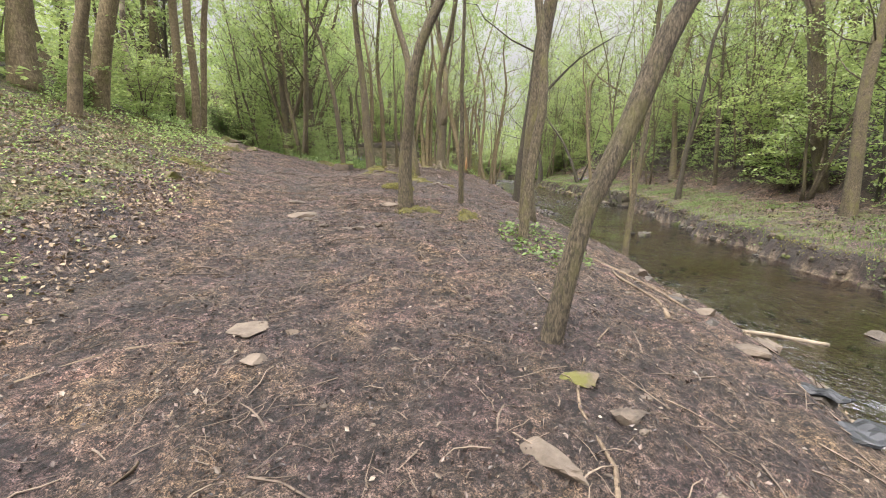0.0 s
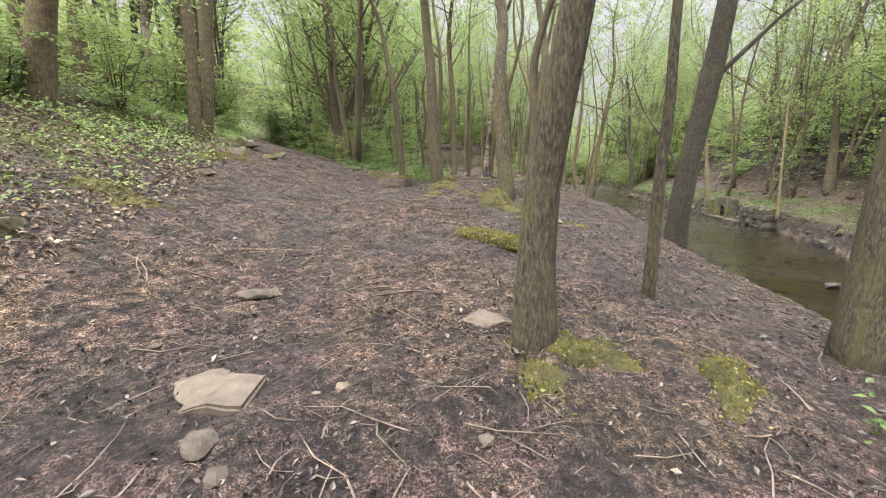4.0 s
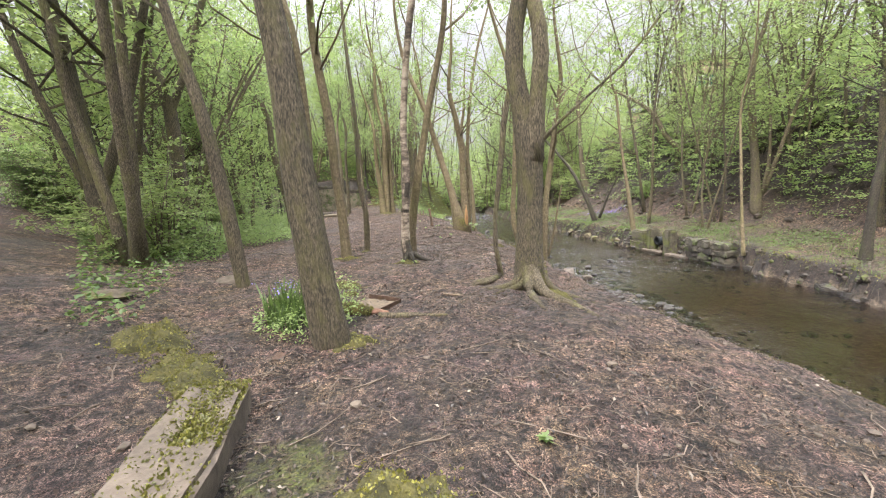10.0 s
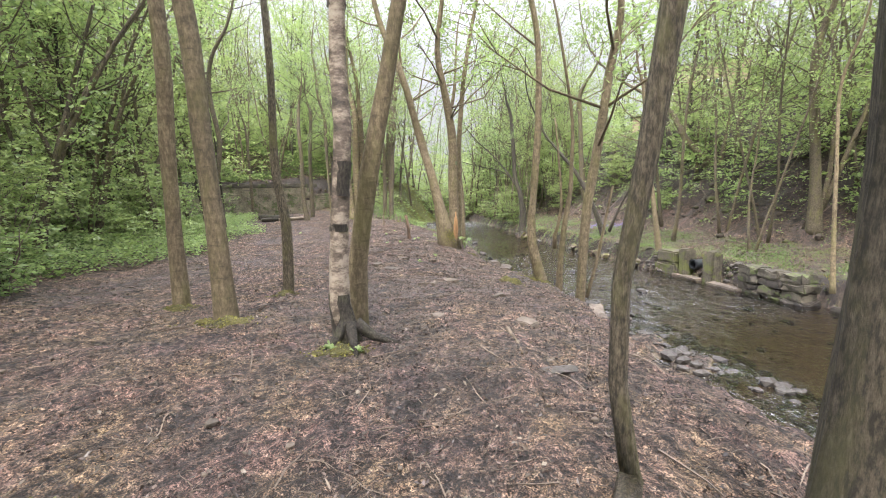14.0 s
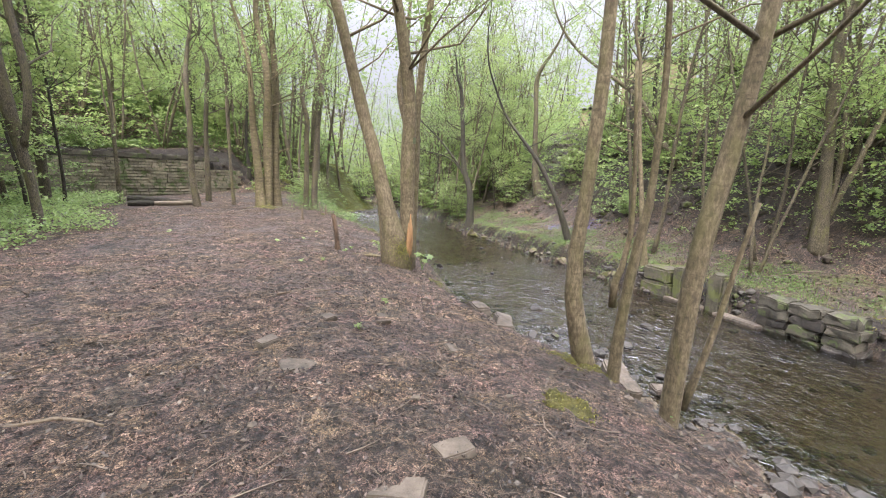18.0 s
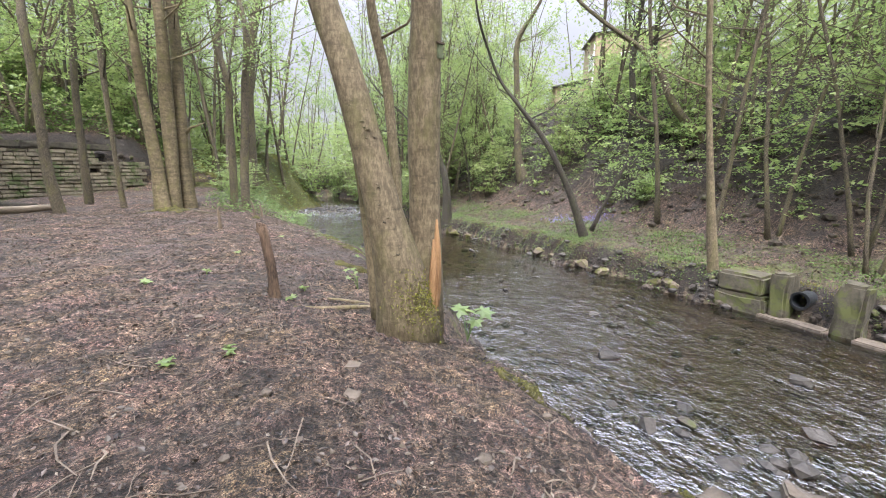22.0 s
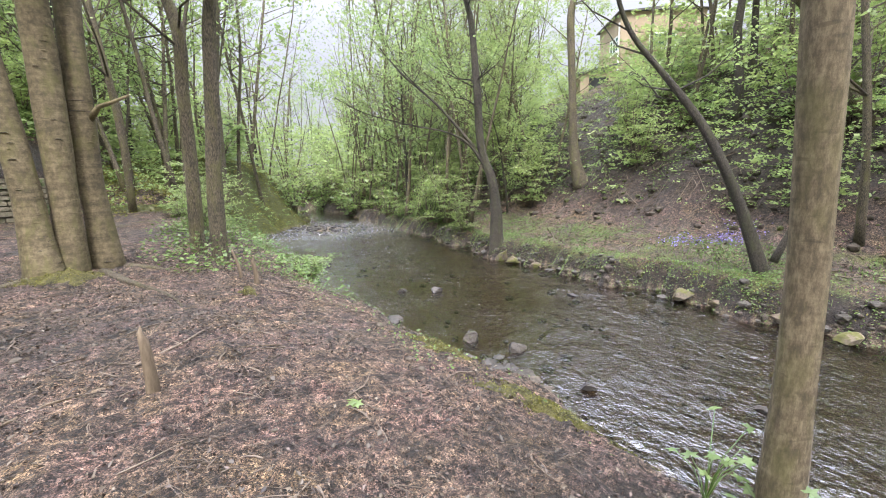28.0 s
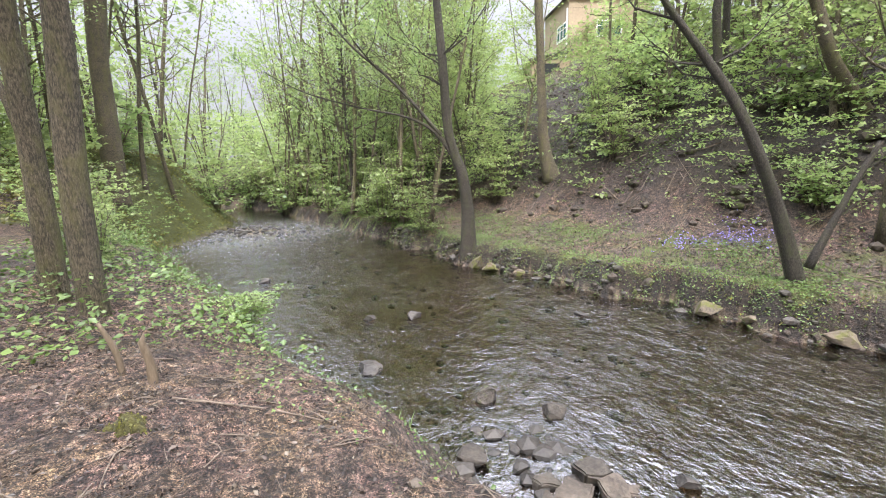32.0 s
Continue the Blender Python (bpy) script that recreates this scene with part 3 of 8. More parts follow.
# ---- stream ----
wy = np.concatenate([spread(-40, 0, 1.0), spread(0, 66, 0.25), spread(66, 76, 1.0)])
wu = np.linspace(0, 1, 40)
WL, WR = curve_at(LEFT_EDGE, wy) - 0.9, curve_at(RIGHT_EDGE, wy) + 0.9
WX = WL[:, None] + (WR - WL)[:, None] * wu[None]
WY = np.repeat(wy[:, None], 40, 1)
WZ = WATER + 0.006 * np.sin(5 * WX + 2 * WY) * np.sin(3.2 * WY - WX) + 0.012 * np.exp(-((WY - 25) / 4) ** 2) * np.sin(7 * WX + 1.5 * WY) * np.sin(6 * WY)
wi = np.arange(WX.size).reshape(WX.shape)
wf = np.stack([wi[:-1, :-1], wi[:-1, 1:], wi[1:, 1:], wi[1:, :-1]], -1).reshape(-1, 4)
water_mesh = mesh_of("water", np.stack([WX, WY, WZ], -1).reshape(-1, 3), wf, STREAM, True)
rush = 0.03 + 0.15 * smooth(19, 27, WY) + 0.28 * np.exp(-((WY - 27) / 4.5) ** 2) + 0.62 * np.exp(-((WY - 56) / 7) ** 2) + 0.12 * np.exp(-((WY - 35) / 2.5) ** 2 - ((WX - 7.5) / 2.2) ** 2) + 0.5 * np.exp(-((WY - 2) / 3) ** 2)
water_mesh.color_attributes.new("ripple", "FLOAT_COLOR", "POINT").data.foreach_set("color", np.repeat(rush.reshape(-1, 1), 4, 1).reshape(-1).tolist())
tagged(new("water", water_mesh), "shallow brown stream with ripples and sky reflections", "stream", kind="structure")


def on_ground(x, y):
    return float(ground(x, y))


def birch_bark():
    m, nt, ns, ls, b = nodes_of("birch_bark")
    band = noise_node(nt, 6, 8, 0.75, stretch=(1.1, 1.1, 2.0))
    big = noise_node(nt, 0.9, 2, 0.5, stretch=(0.3, 0.3, 1.6))
    f = math_node(nt, "ADD", math_node(nt, "MULTIPLY", band.outputs["Fac"], 0.6), math_node(nt, "MULTIPLY", big.outputs["Fac"], 0.45))
    col = ramp_node(nt, f, [(0.42, (0.03, 0.024, 0.02)), (0.5, (0.11, 0.085, 0.066)), (0.56, (0.27, 0.225, 0.18)), (0.66, (0.36, 0.32, 0.265)), (0.78, (0.6, 0.57, 0.52))]).outputs["Color"]
    ls.new(col, b.inputs["Base Color"])
    b.inputs["Roughness"].default_value = 0.75
    bump_node(nt, band.outputs["Fac"], 0.6, 0.015, b)
    return m


BIRCH = birch_bark()
tree_count = [0]


def bough_of(foot, turn, length, r, rng, twigs):
    """A side branch that curves upward, with thinner twigs; also the two ends of each twig."""
    rise = rng.uniform(0.25, 0.9)
    out = np.array([math.cos(turn), math.sin(turn), 0.0])
    p1 = foot + length * (0.34 * out + (0, 0, 0.3 * rise)) + rng.normal(0, 0.03 * length, 3)
    p2 = foot + length * (0.62 * out + (0, 0, 0.72 * rise)) + rng.normal(0, 0.05 * length, 3)
    p3 = foot + length * (0.82 * out + (0, 0, 1.2 * rise)) + rng.normal(0, 0.06 * length, 3)
    pieces = [tube([(*foot, r), (*p1, r * 0.75), (*p2, r * 0.45), (*p3, 0.005)], 5, 0.04, rng)]
    ends = [(p2, p3)]
    for k in range(twigs):
        t = rng.uniform(0.25, 0.95)
        b = p1 + (p2 - p1) * t if k % 2 else p2 + (p3 - p2) * t * 0.8
        w = turn + rng.uniform(-1.2, 1.2)
        e = b + length * rng.uniform(0.22, 0.42) * np.array([math.cos(w), math.sin(w), rng.uniform(0.0, 1.1)])
        m = (b + e) / 2 + rng.normal(0, 0.03 * length, 3)
        pieces.append(tube([(*b, r * 0.4), (*m, r * 0.28), (*e, 0.003)], 3, 0, rng, close=False))
        ends.append((b, e))
    return pieces, ends


def grown_tree(label, material, spines, flare=0.25, leaves=LEAF, twigs=True):
    """A tree by the stations of its stem and limbs; above them it tapers on into a thin crown."""
    tree_count[0] += 1
    rng = np.random.default_rng(100 + tree_count[0])
    x0, y0, z0, r0 = spines[0][0]
    root = tagged(empty_at("birch_tree" if material is BIRCH else "tree", x0, y0, z0), label, "tree", kind="")
    tips = []
    for n, sp in enumerate(spines):
        sp = [np.array(q, float) for q in sp]
        top, before = sp[-1], sp[-2]
        is_stem = n == 0 or top[3] > 0.045
        if n == 0:
            sp[0][2] -= 0.12
        if is_stem:
            d = (top[:3] - before[:3]) / (np.linalg.norm(top[:3] - before[:3]) + 1e-6)
            rest = max(3.0, 10.5 + rng.uniform(-2, 3) - (top[2] - z0))
            q = top
            for k in range(5):
                d = d * 0.75 + np.array([rng.normal(0, 0.16), rng.normal(0, 0.16), 0.34])
                d /= np.linalg.norm(d)
                q = np.array([*(q[:3] + d * rest / 5), top[3] * (1 - 0.18 * (k + 1))])
                sp.append(q)
        loc = [np.array([a - x0, b - y0, c - z0, r]) for a, b, c, r in sp]
        fine = resample(loc, 0.28)
        v, f = tube(fine, 12 if r0 > 0.06 else 8, 0.045, rng, flare if n == 0 else 0)
        solid("trunk" if is_stem else "branch", v, f, material, root, "", True)
        if is_stem:
            tips.append(fine)
        elif n > 0 and twigs:
            tips.append(fine[len(fine) // 3:])
    cen = []
    for fine in tips:
        hi = [q for q in fine if q[2] > (3.6 if len(fine) > 12 and fine[-1][2] > 5 else -9)]
        big = fine[-1][2] > 5
        for _ in range(11 if big else 4):
            if not hi:
                break
            q = hi[rng.integers(len(hi))]
            a, l = rng.uniform(0, 6.28), rng.uniform(1.2, 2.8) if big else rng.uniform(0.4, 0.9)
            r = min(q[3] * 0.4, 0.028)
            bough, ends = bough_of(q[:3], a, l, r, rng, 4 if big else 2)
            v, f = join(bough)
            solid("branch", v, f, material, root, "", True)
            for b0, b1 in ends:
                m = 40 if big else 12
                cen.append(b0 + (b1 - b0) * rng.uniform(0.2, 1.1, m)[:, None])
    if cen:
        v, f = leaf_cloud(np.concatenate(cen), 0.075, rng, 0.15)
        solid("crown", v, f, leaves, root)
    return root


grown_tree("grey-brown leaning tree beside the muddy path", BARK, [[(0.7, 2.72, -1.28, 0.084), (0.92, 2.72, -0.29, 0.062), (1.13, 2.72, 0.2, 0.064), (1.31, 2.72, 0.72, 0.064), (1.46, 2.72, 1.03, 0.055)]], 0.18)
grown_tree("stout leaning tree with moss round its foot", BARK, [[(-0.57, 6.4, -0.77, 0.125), (-0.58, 6.45, -0.3, 0.098), (-0.57, 6.45, 0.1, 0.087), (-0.53, 6.4, 0.4, 0.08), (-0.49, 6.35, 0.73, 0.078), (-0.34, 6.3, 1.57, 0.075)]], 0.18)
grown_tree("slim tree standing in green ground plants near the bank", BARK, [[(1.01, 5.33, -1.06, 0.074), (1.03, 5.33, -0.58, 0.062), (1.07, 5.34, -0.11, 0.065), (1.13, 5.34, 0.33, 0.06), (1.18, 5.35, 0.93, 0.052)]], 0.09)
grown_tree("furrowed tree on the bank above the stream", BARK, [[(1.39, 7.01, -1, 0.162), (1.36, 7.01, -0.32, 0.114), (1.39, 7.01, 0.44, 0.109), (1.46, 7.02, 1.14, 0.109), (1.49, 7.03, 1.67, 0.102)]], 0.18)
grown_tree("thick dark tree with a long side branch over the bank", BARK_DARK, [[(2.11, 11.97, -1.18, 0.202), (2.19, 11.98, 0.2, 0.154), (2.39, 12.01, 1.81, 0.148), (2.54, 12.03, 3.41, 0.144)],
           [(2.36, 12.01, 1.5, 0.043), (2.91, 12.09, 2.07, 0.035), (3.58, 12.19, 2.72, 0.024), (4.51, 12.34, 3.31, 0.016)]], 0.18)
grown_tree("thin bare tree with a crooked foot", BARK, [[(0.3, 7.43, -0.77, 0.053), (0.3, 7.43, -0.29, 0.041), (0.29, 7.43, 0.2, 0.037), (0.3, 7.43, 0.65, 0.035), (0.28, 7.43, 1.11, 0.032)]], 0.05)
ridged_tree = grown_tree("straight ridged tree with a mossy mound at its foot", BARK, [[(-0.7, 11.3, -0.44, 0.118), (-0.82, 11.27, 0.21, 0.111), (-0.9, 11.31, 0.95, 0.093), (-0.95, 11.36, 1.67, 0.089), (-0.95, 11.53, 2.53, 0.086)]], 0.18)
grown_tree("dark tree on the slope by the path", BARK_SMOOTH, [[(-6.64, 11.77, 0.58, 0.12), (-6.55, 11.78, 1.86, 0.098), (-6.56, 11.78, 2.87, 0.096), (-6.55, 11.78, 3.91, 0.091)]], 0.09)
grown_tree("slim tree beside a darker one on the slope", BARK_SMOOTH, [[(-6.76, 12.31, 0.59, 0.082), (-6.64, 12.34, 1.68, 0.076), (-6.53, 12.35, 3.02, 0.079), (-6.38, 12.38, 4.14, 0.077)]], 0.05)
grown_tree("pale leaning tree on the wooded slope", BARK_SMOOTH, [[(-10.54, 13.34, 1.74, 0.217), (-10.57, 13.34, 2.86, 0.157), (-10.47, 13.35, 4.31, 0.135), (-10.45, 13.36, 5.31, 0.133)]], 0.09)
grown_tree("white-barked birch on the wooded slope", BIRCH, [[(-11.37, 16.2, 1.6, 0.135), (-11.36, 16.2, 3.28, 0.1), (-11.33, 16.21, 4.69, 0.086), (-11.15, 16.24, 6.73, 0.071)]], 0.05)
grown_tree("slim grey-brown woodland tree", BARK_SMOOTH, [[(-9.81, 16.45, 1.04, 0.163), (-9.71, 16.47, 3.11, 0.147), (-9.69, 16.48, 4.94, 0.131), (-9.64, 16.48, 6.57, 0.116)]], 0.11)
grown_tree("slim grey-brown woodland tree", BARK_SMOOTH, [[(-11.92, 13.8, 2.18, 0.291), (-12.22, 13.75, 2.8, 0.263), (-12.4, 13.72, 3.51, 0.24)]], 0.11)
ivy_tree = grown_tree("leaning tree with ivy and moss round its foot", BARK, [[(-2.44, 14.77, -0.34, 0.175), (-2.52, 14.74, 0.25, 0.145), (-2.59, 14.73, 1.17, 0.134), (-2.65, 14.73, 2.17, 0.112), (-2.76, 14.71, 3.24, 0.103)]], 0.23)
grown_tree("slim grey-brown woodland tree", BARK, [[(-4.06, 17.61, -0.3, 0.098), (-4.15, 17.6, 0.78, 0.101), (-4.33, 17.58, 2.3, 0.088), (-4.53, 17.56, 3.28, 0.072), (-4.78, 17.53, 4.41, 0.057)]], 0.11)
grown_tree("many-stemmed tree rising out of a bush", BARK, [[(-6.91, 19.52, 0.07, 0.161), (-7.01, 19.51, 2.05, 0.145), (-7.14, 19.5, 4.18, 0.129), (-7.23, 19.49, 5.38, 0.104)],
           [(-7, 19.51, 1.01, 0.094), (-6.24, 19.6, 2.94, 0.081), (-5.79, 19.65, 4.42, 0.068), (-5.5, 19.68, 5.37, 0.056)],
           [(-7.11, 19.5, 1.4, 0.07), (-7.64, 19.44, 3.32, 0.057), (-7.93, 19.41, 4.67, 0.045), (-8.13, 19.39, 5.38, 0.039)]], 0.05)
birch_tree = grown_tree("birch with peeling white and black bark", BIRCH, [[(-1.47, 18.94, -0.36, 0.118), (-1.53, 18.97, 0.02, 0.082), (-1.5, 18.95, 0.61, 0.074), (-1.43, 18.92, 1.43, 0.069), (-1.42, 18.92, 2.27, 0.065)]], 0.14)
grown_tree("smooth tree leaning away from the birch beside it", BARK_SMOOTH, [[(-1.43, 19.39, -0.39, 0.14), (-1.37, 19.36, 0.27, 0.088), (-1.23, 19.3, 1.08, 0.082), (-1.06, 19.23, 1.83, 0.068), (-0.94, 19.18, 2.42, 0.06)]], 0.09)
oak_tree = grown_tree("big forked tree with spreading mossy roots", BARK, [[(-0.11, 16.1, -0.42, 0.255), (-0.12, 16.1, -0.2, 0.196), (-0.11, 16.1, 0.37, 0.16), (-0.09, 16.09, 0.96, 0.151), (-0.09, 16.09, 1.39, 0.161), (-0.18, 16.14, 2.08, 0.115), (-0.21, 16.15, 2.85, 0.101)],
           [(-0.06, 16.07, 1.3, 0.139), (0.0, 16.04, 1.97, 0.105), (0.04, 16.02, 2.85, 0.095)],
           [(0.03, 16.03, 1.51, 0.03), (0.19, 15.95, 1.7, 0.02), (0.49, 15.79, 1.97, 0.014), (0.83, 15.61, 2.27, 0.013), (1.16, 15.45, 2.71, 0.013)]], 0.27)
grown_tree("thin hooked tree whose foot lies along the ground", BARK, [[(-0.91, 16.33, -0.34, 0.044), (-0.76, 16.44, -0.25, 0.054), (-0.55, 16.53, -0.25, 0.05), (-0.3, 16.85, -0.26, 0.05), (-0.3, 16.85, -0.21, 0.042), (-0.35, 16.87, 0.15, 0.037), (-0.35, 16.87, 0.55, 0.034), (-0.28, 16.84, 1.04, 0.039), (-0.22, 16.82, 1.53, 0.044), (-0.19, 16.81, 1.85, 0.043)]], 0.0)
grown_tree("olive-brown tree with moss round its foot", BARK_SMOOTH, [[(-3.49, 20.91, -0.46, 0.108), (-3.48, 20.91, 0.47, 0.085), (-3.45, 20.9, 1.48, 0.085), (-3.39, 20.87, 2.52, 0.081)]], 0.14)
grown_tree("olive-brown tree with a pale scar and mossy foot", BARK_SMOOTH, [[(-2.72, 20.01, -0.4, 0.128), (-2.75, 20.02, 0.65, 0.096), (-2.81, 20.05, 1.61, 0.094), (-2.83, 20.06, 2.38, 0.091)]], 0.18)
grown_tree("slim grey-brown woodland tree", BARK, [[(-2.36, 21.42, -0.48, 0.071), (-2.31, 21.4, 0.53, 0.064), (-2.4, 21.43, 1.24, 0.055), (-2.37, 21.43, 2.35, 0.046), (-2.37, 21.42, 2.84, 0.045)]], 0.11)
fork_tree = grown_tree("tan tree split into several stems at the edge of the stream", BARK_SMOOTH, [[(1.2, 27.86, -0.84, 0.31), (1.16, 27.88, -0.5, 0.25), (1.12, 27.9, -0.2, 0.22), (1.05, 27.93, 0.1, 0.185), (0.98, 27.96, 0.4, 0.155), (0.88, 28.01, 0.9, 0.14), (0.72, 28.11, 1.61, 0.128), (0.53, 28.24, 2.31, 0.115)],
           [(1.4, 28.02, -0.85, 0.2), (1.42, 28.05, -0.3, 0.178), (1.44, 28.08, 0.15, 0.15), (1.43, 28.06, 0.6, 0.142), (1.42, 28.04, 1.25, 0.142), (1.42, 28.0, 2.33, 0.125)],
           [(1.62, 28.5, -0.95, 0.13), (1.7, 28.56, 0.2, 0.1), (1.74, 28.58, 1.3, 0.09), (1.76, 28.6, 2.4, 0.08)],
           [(1.06, 28.2, -0.75, 0.12), (0.96, 28.26, 0.2, 0.07), (0.84, 28.34, 1.2, 0.055), (0.64, 28.48, 2.4, 0.05)]], 0.2, twigs=False)
grown_tree("slim grey-brown woodland tree", BARK, [[(-6.27, 32.27, -0.57, 0.117), (-6.37, 32.29, 0.61, 0.097), (-6.58, 32.34, 1.97, 0.133), (-6.76, 32.38, 3.37, 0.131), (-6.84, 32.4, 4.71, 0.118)],
           [(-6.41, 32.3, 1.36, 0.081), (-6.18, 32.25, 2.81, 0.079), (-6.38, 32.3, 4.5, 0.075)]], 0.11)
grown_tree("slim grey-brown woodland tree", BARK, [[(-4.12, 38.94, -0.58, 0.143), (-4.27, 38.96, 0.79, 0.113), (-4.24, 38.96, 2.48, 0.1), (-4.28, 38.97, 4.26, 0.091)]], 0.11)
grown_tree("slim grey-brown woodland tree", BARK, [[(-4.18, 41.85, -0.54, 0.131), (-4.15, 41.85, 1.13, 0.107), (-4.11, 41.84, 3.04, 0.097), (-3.92, 41.8, 5.4, 0.087)]], 0.11)
grown_tree("slim grey-brown woodland tree", BARK, [[(-2.94, 39.97, -0.56, 0.088), (-3, 39.98, 1.11, 0.061), (-3.03, 39.99, 3.38, 0.077), (-3.01, 39.98, 4.8, 0.075)]], 0.11)
grown_tree("slim grey-brown woodland tree", BARK, [[(-7.19, 40.49, -0.55, 0.079), (-7.16, 40.48, 1.33, 0.071), (-7.19, 40.49, 2.8, 0.057), (-7.23, 40.5, 4.54, 0.05)]], 0.11)
grown_tree("slim grey-brown woodland tree", BARK, [[(-8.6, 38.31, -0.58, 0.16), (-8.66, 38.31, 1.68, 0.156), (-8.76, 38.31, 3.4, 0.174), (-8.83, 38.31, 4.57, 0.17)]], 0.11)
grown_tree("slim grey-brown woodland tree", BARK, [[(-13.25, 41.65, 0.16, 0.221), (-13.42, 41.65, 1.41, 0.188), (-13.59, 41.65, 3.08, 0.17), (-13.71, 41.65, 5.44, 0.15)]], 0.11)
beeches = [grown_tree("smooth banded beech in a clump", BARK_BEECH, [[(-1.78, 38.56, -0.53, 0.25), (-1.83, 38.6, 0.0, 0.185), (-1.85, 38.62, 0.6, 0.158), (-1.9, 38.62, 1.4, 0.145), (-1.98, 38.62, 2.54, 0.135)]], 0.2)]
beech_tree = grown_tree("smooth banded beech in the middle of a clump", BARK_BEECH, [[(-1.58, 38.8, -0.55, 0.25), (-1.53, 38.79, 0.0, 0.185), (-1.51, 38.78, 0.8, 0.172), (-1.5, 38.76, 1.5, 0.178), (-1.47, 38.74, 2.65, 0.165)]], 0.2)
beeches += [beech_tree, grown_tree("smooth banded beech with a dead side branch", BARK_BEECH, [[(-1.2, 39.08, -0.55, 0.235), (-1.21, 39.06, 0.0, 0.182), (-1.24, 39.05, 0.7, 0.155), (-1.22, 39.03, 1.5, 0.165), (-1.18, 39.0, 2.66, 0.16)],
           [(-1.12, 38.95, 1.62, 0.05), (-0.98, 38.86, 1.8, 0.034), (-0.8, 38.78, 1.86, 0.026), (-0.6, 38.7, 1.95, 0.015)]], 0.2, twigs=False)]
grown_tree("tall straight furrowed tree above leafy undergrowth", BARK, [[(0.33, 39.48, -0.72, 0.129), (0.35, 39.48, 0.54, 0.125), (0.46, 39.42, 1.9, 0.119), (0.54, 39.39, 3.08, 0.108)]], 0.14)
grown_tree("slim grey-brown woodland tree", BARK, [[(-0, 40.15, -0.64, 0.127), (0.06, 40.12, 1.19, 0.108), (0.08, 40.11, 2.37, 0.108), (0.12, 40.09, 3.26, 0.105)]], 0.11)
grown_tree("slim grey-brown woodland tree", BARK, [[(1.38, 55.5, -0.43, 0.383), (1.49, 55.48, 4.47, 0.339), (1.87, 55.41, 8.27, 0.327), (2.59, 55.27, 11.31, 0.287)]], 0.11)
grown_tree("dark V-shaped tree leaning over the far bank", BARK_DARK, [[(11.11, 35.51, -1.69, 0.18), (10.58, 35.95, 0, 0.118), (9.94, 36.47, 1.58, 0.094), (9.29, 37, 2.68, 0.07), (8.65, 37.53, 3.71, 0.056)],
           [(11.24, 35.41, -1.42, 0.091), (11.46, 35.23, -0.69, 0.067), (11.73, 35.01, 0.17, 0.051), (12.04, 34.76, 1, 0.041)]], 0.09)
grown_tree("dark tree with long arching branches over the water", BARK_DARK, [[(9.79, 43.72, -2.31, 0.29), (9.77, 43.73, -0.83, 0.217), (9.65, 43.83, 0.43, 0.176), (9.36, 44.07, 1.65, 0.143), (9.23, 44.17, 3.96, 0.132), (9.12, 44.26, 5.8, 0.113)],
           [(9.57, 43.89, 0.78, 0.085), (9.02, 44.34, 1.75, 0.054), (8.36, 44.88, 2.23, 0.035), (7.29, 45.75, 2.54, 0.026), (5.99, 46.82, 3.03, 0.017), (5.11, 47.54, 3.63, 0.013)],
           [(9.15, 44.23, 1.66, 0.06), (8.13, 45.07, 3.19, 0.045), (7.13, 45.89, 4.35, 0.033), (6.42, 46.47, 5.45, 0.023)]], 0.09)
grown_tree("tree with a swollen foot below the bare earth slope", BARK, [[(15.02, 44.29, 0.1, 0.377), (14.7, 44.55, 1.54, 0.206), (14.57, 44.66, 4.7, 0.159), (14.47, 44.73, 7.06, 0.145)]], 0.14)
grown_tree("slim dark tree on the grassy far bank", BARK_DARK, [[(11.5, 21.0, -1.75, 0.16), (11.55, 20.98, -0.6, 0.115), (11.6, 20.95, 0.5, 0.1), (11.9, 20.8, 3, 0.09), (12.1, 20.7, 5.5, 0.075)]], 0.15)
grown_tree("very thin pale tree behind the old stone abutment", BARK_SMOOTH, [[(10.54, 30.63, -1.79, 0.133), (10.26, 30.81, 0.42, 0.086), (10.01, 30.97, 2.6, 0.068), (9.81, 31.09, 4.87, 0.059)]], 0.05)
grown_tree("slim grey-brown woodland tree", BARK, [[(14.86, 28.08, -0.89, 0.249), (14.8, 28.12, 0.86, 0.171), (14.63, 28.23, 3.05, 0.163), (14.53, 28.29, 5.06, 0.143)]], 0.11)
grown_tree("slim grey-brown woodland tree", BARK, [[(17.53, 35.66, 1.9, 0.197), (16.4, 36.38, 3.28, 0.162), (15.5, 36.95, 5.1, 0.125), (13.75, 38.07, 6.6, 0.075), (12.89, 38.62, 7.44, 0.062)]], 0.11)
grown_tree("very thin pale tree on the lip of the far bank", BARK_SMOOTH, [[(10.55, 24.1, -1.85, 0.075), (10.45, 24.12, -0.6, 0.05), (10.35, 24.15, 1.2, 0.042), (10.3, 24.2, 3.2, 0.035)]], 0.1)
grown_tree("slim grey-brown woodland tree", BARK, [[(14.37, 22.79, -1.07, 0.12), (14.1, 22.79, 2.03, 0.09), (13.9, 22.79, 5.29, 0.075), (13.8, 22.79, 8.36, 0.06)]], 0.11)
grown_tree("slim grey-brown woodland tree", BARK, [[(12.26, 12.83, -1.5, 0.218), (12.13, 12.83, 0.23, 0.182), (12.01, 12.83, 1.97, 0.161), (12.08, 12.83, 3.9, 0.126), (12.12, 12.83, 4.75, 0.11)]], 0.11)
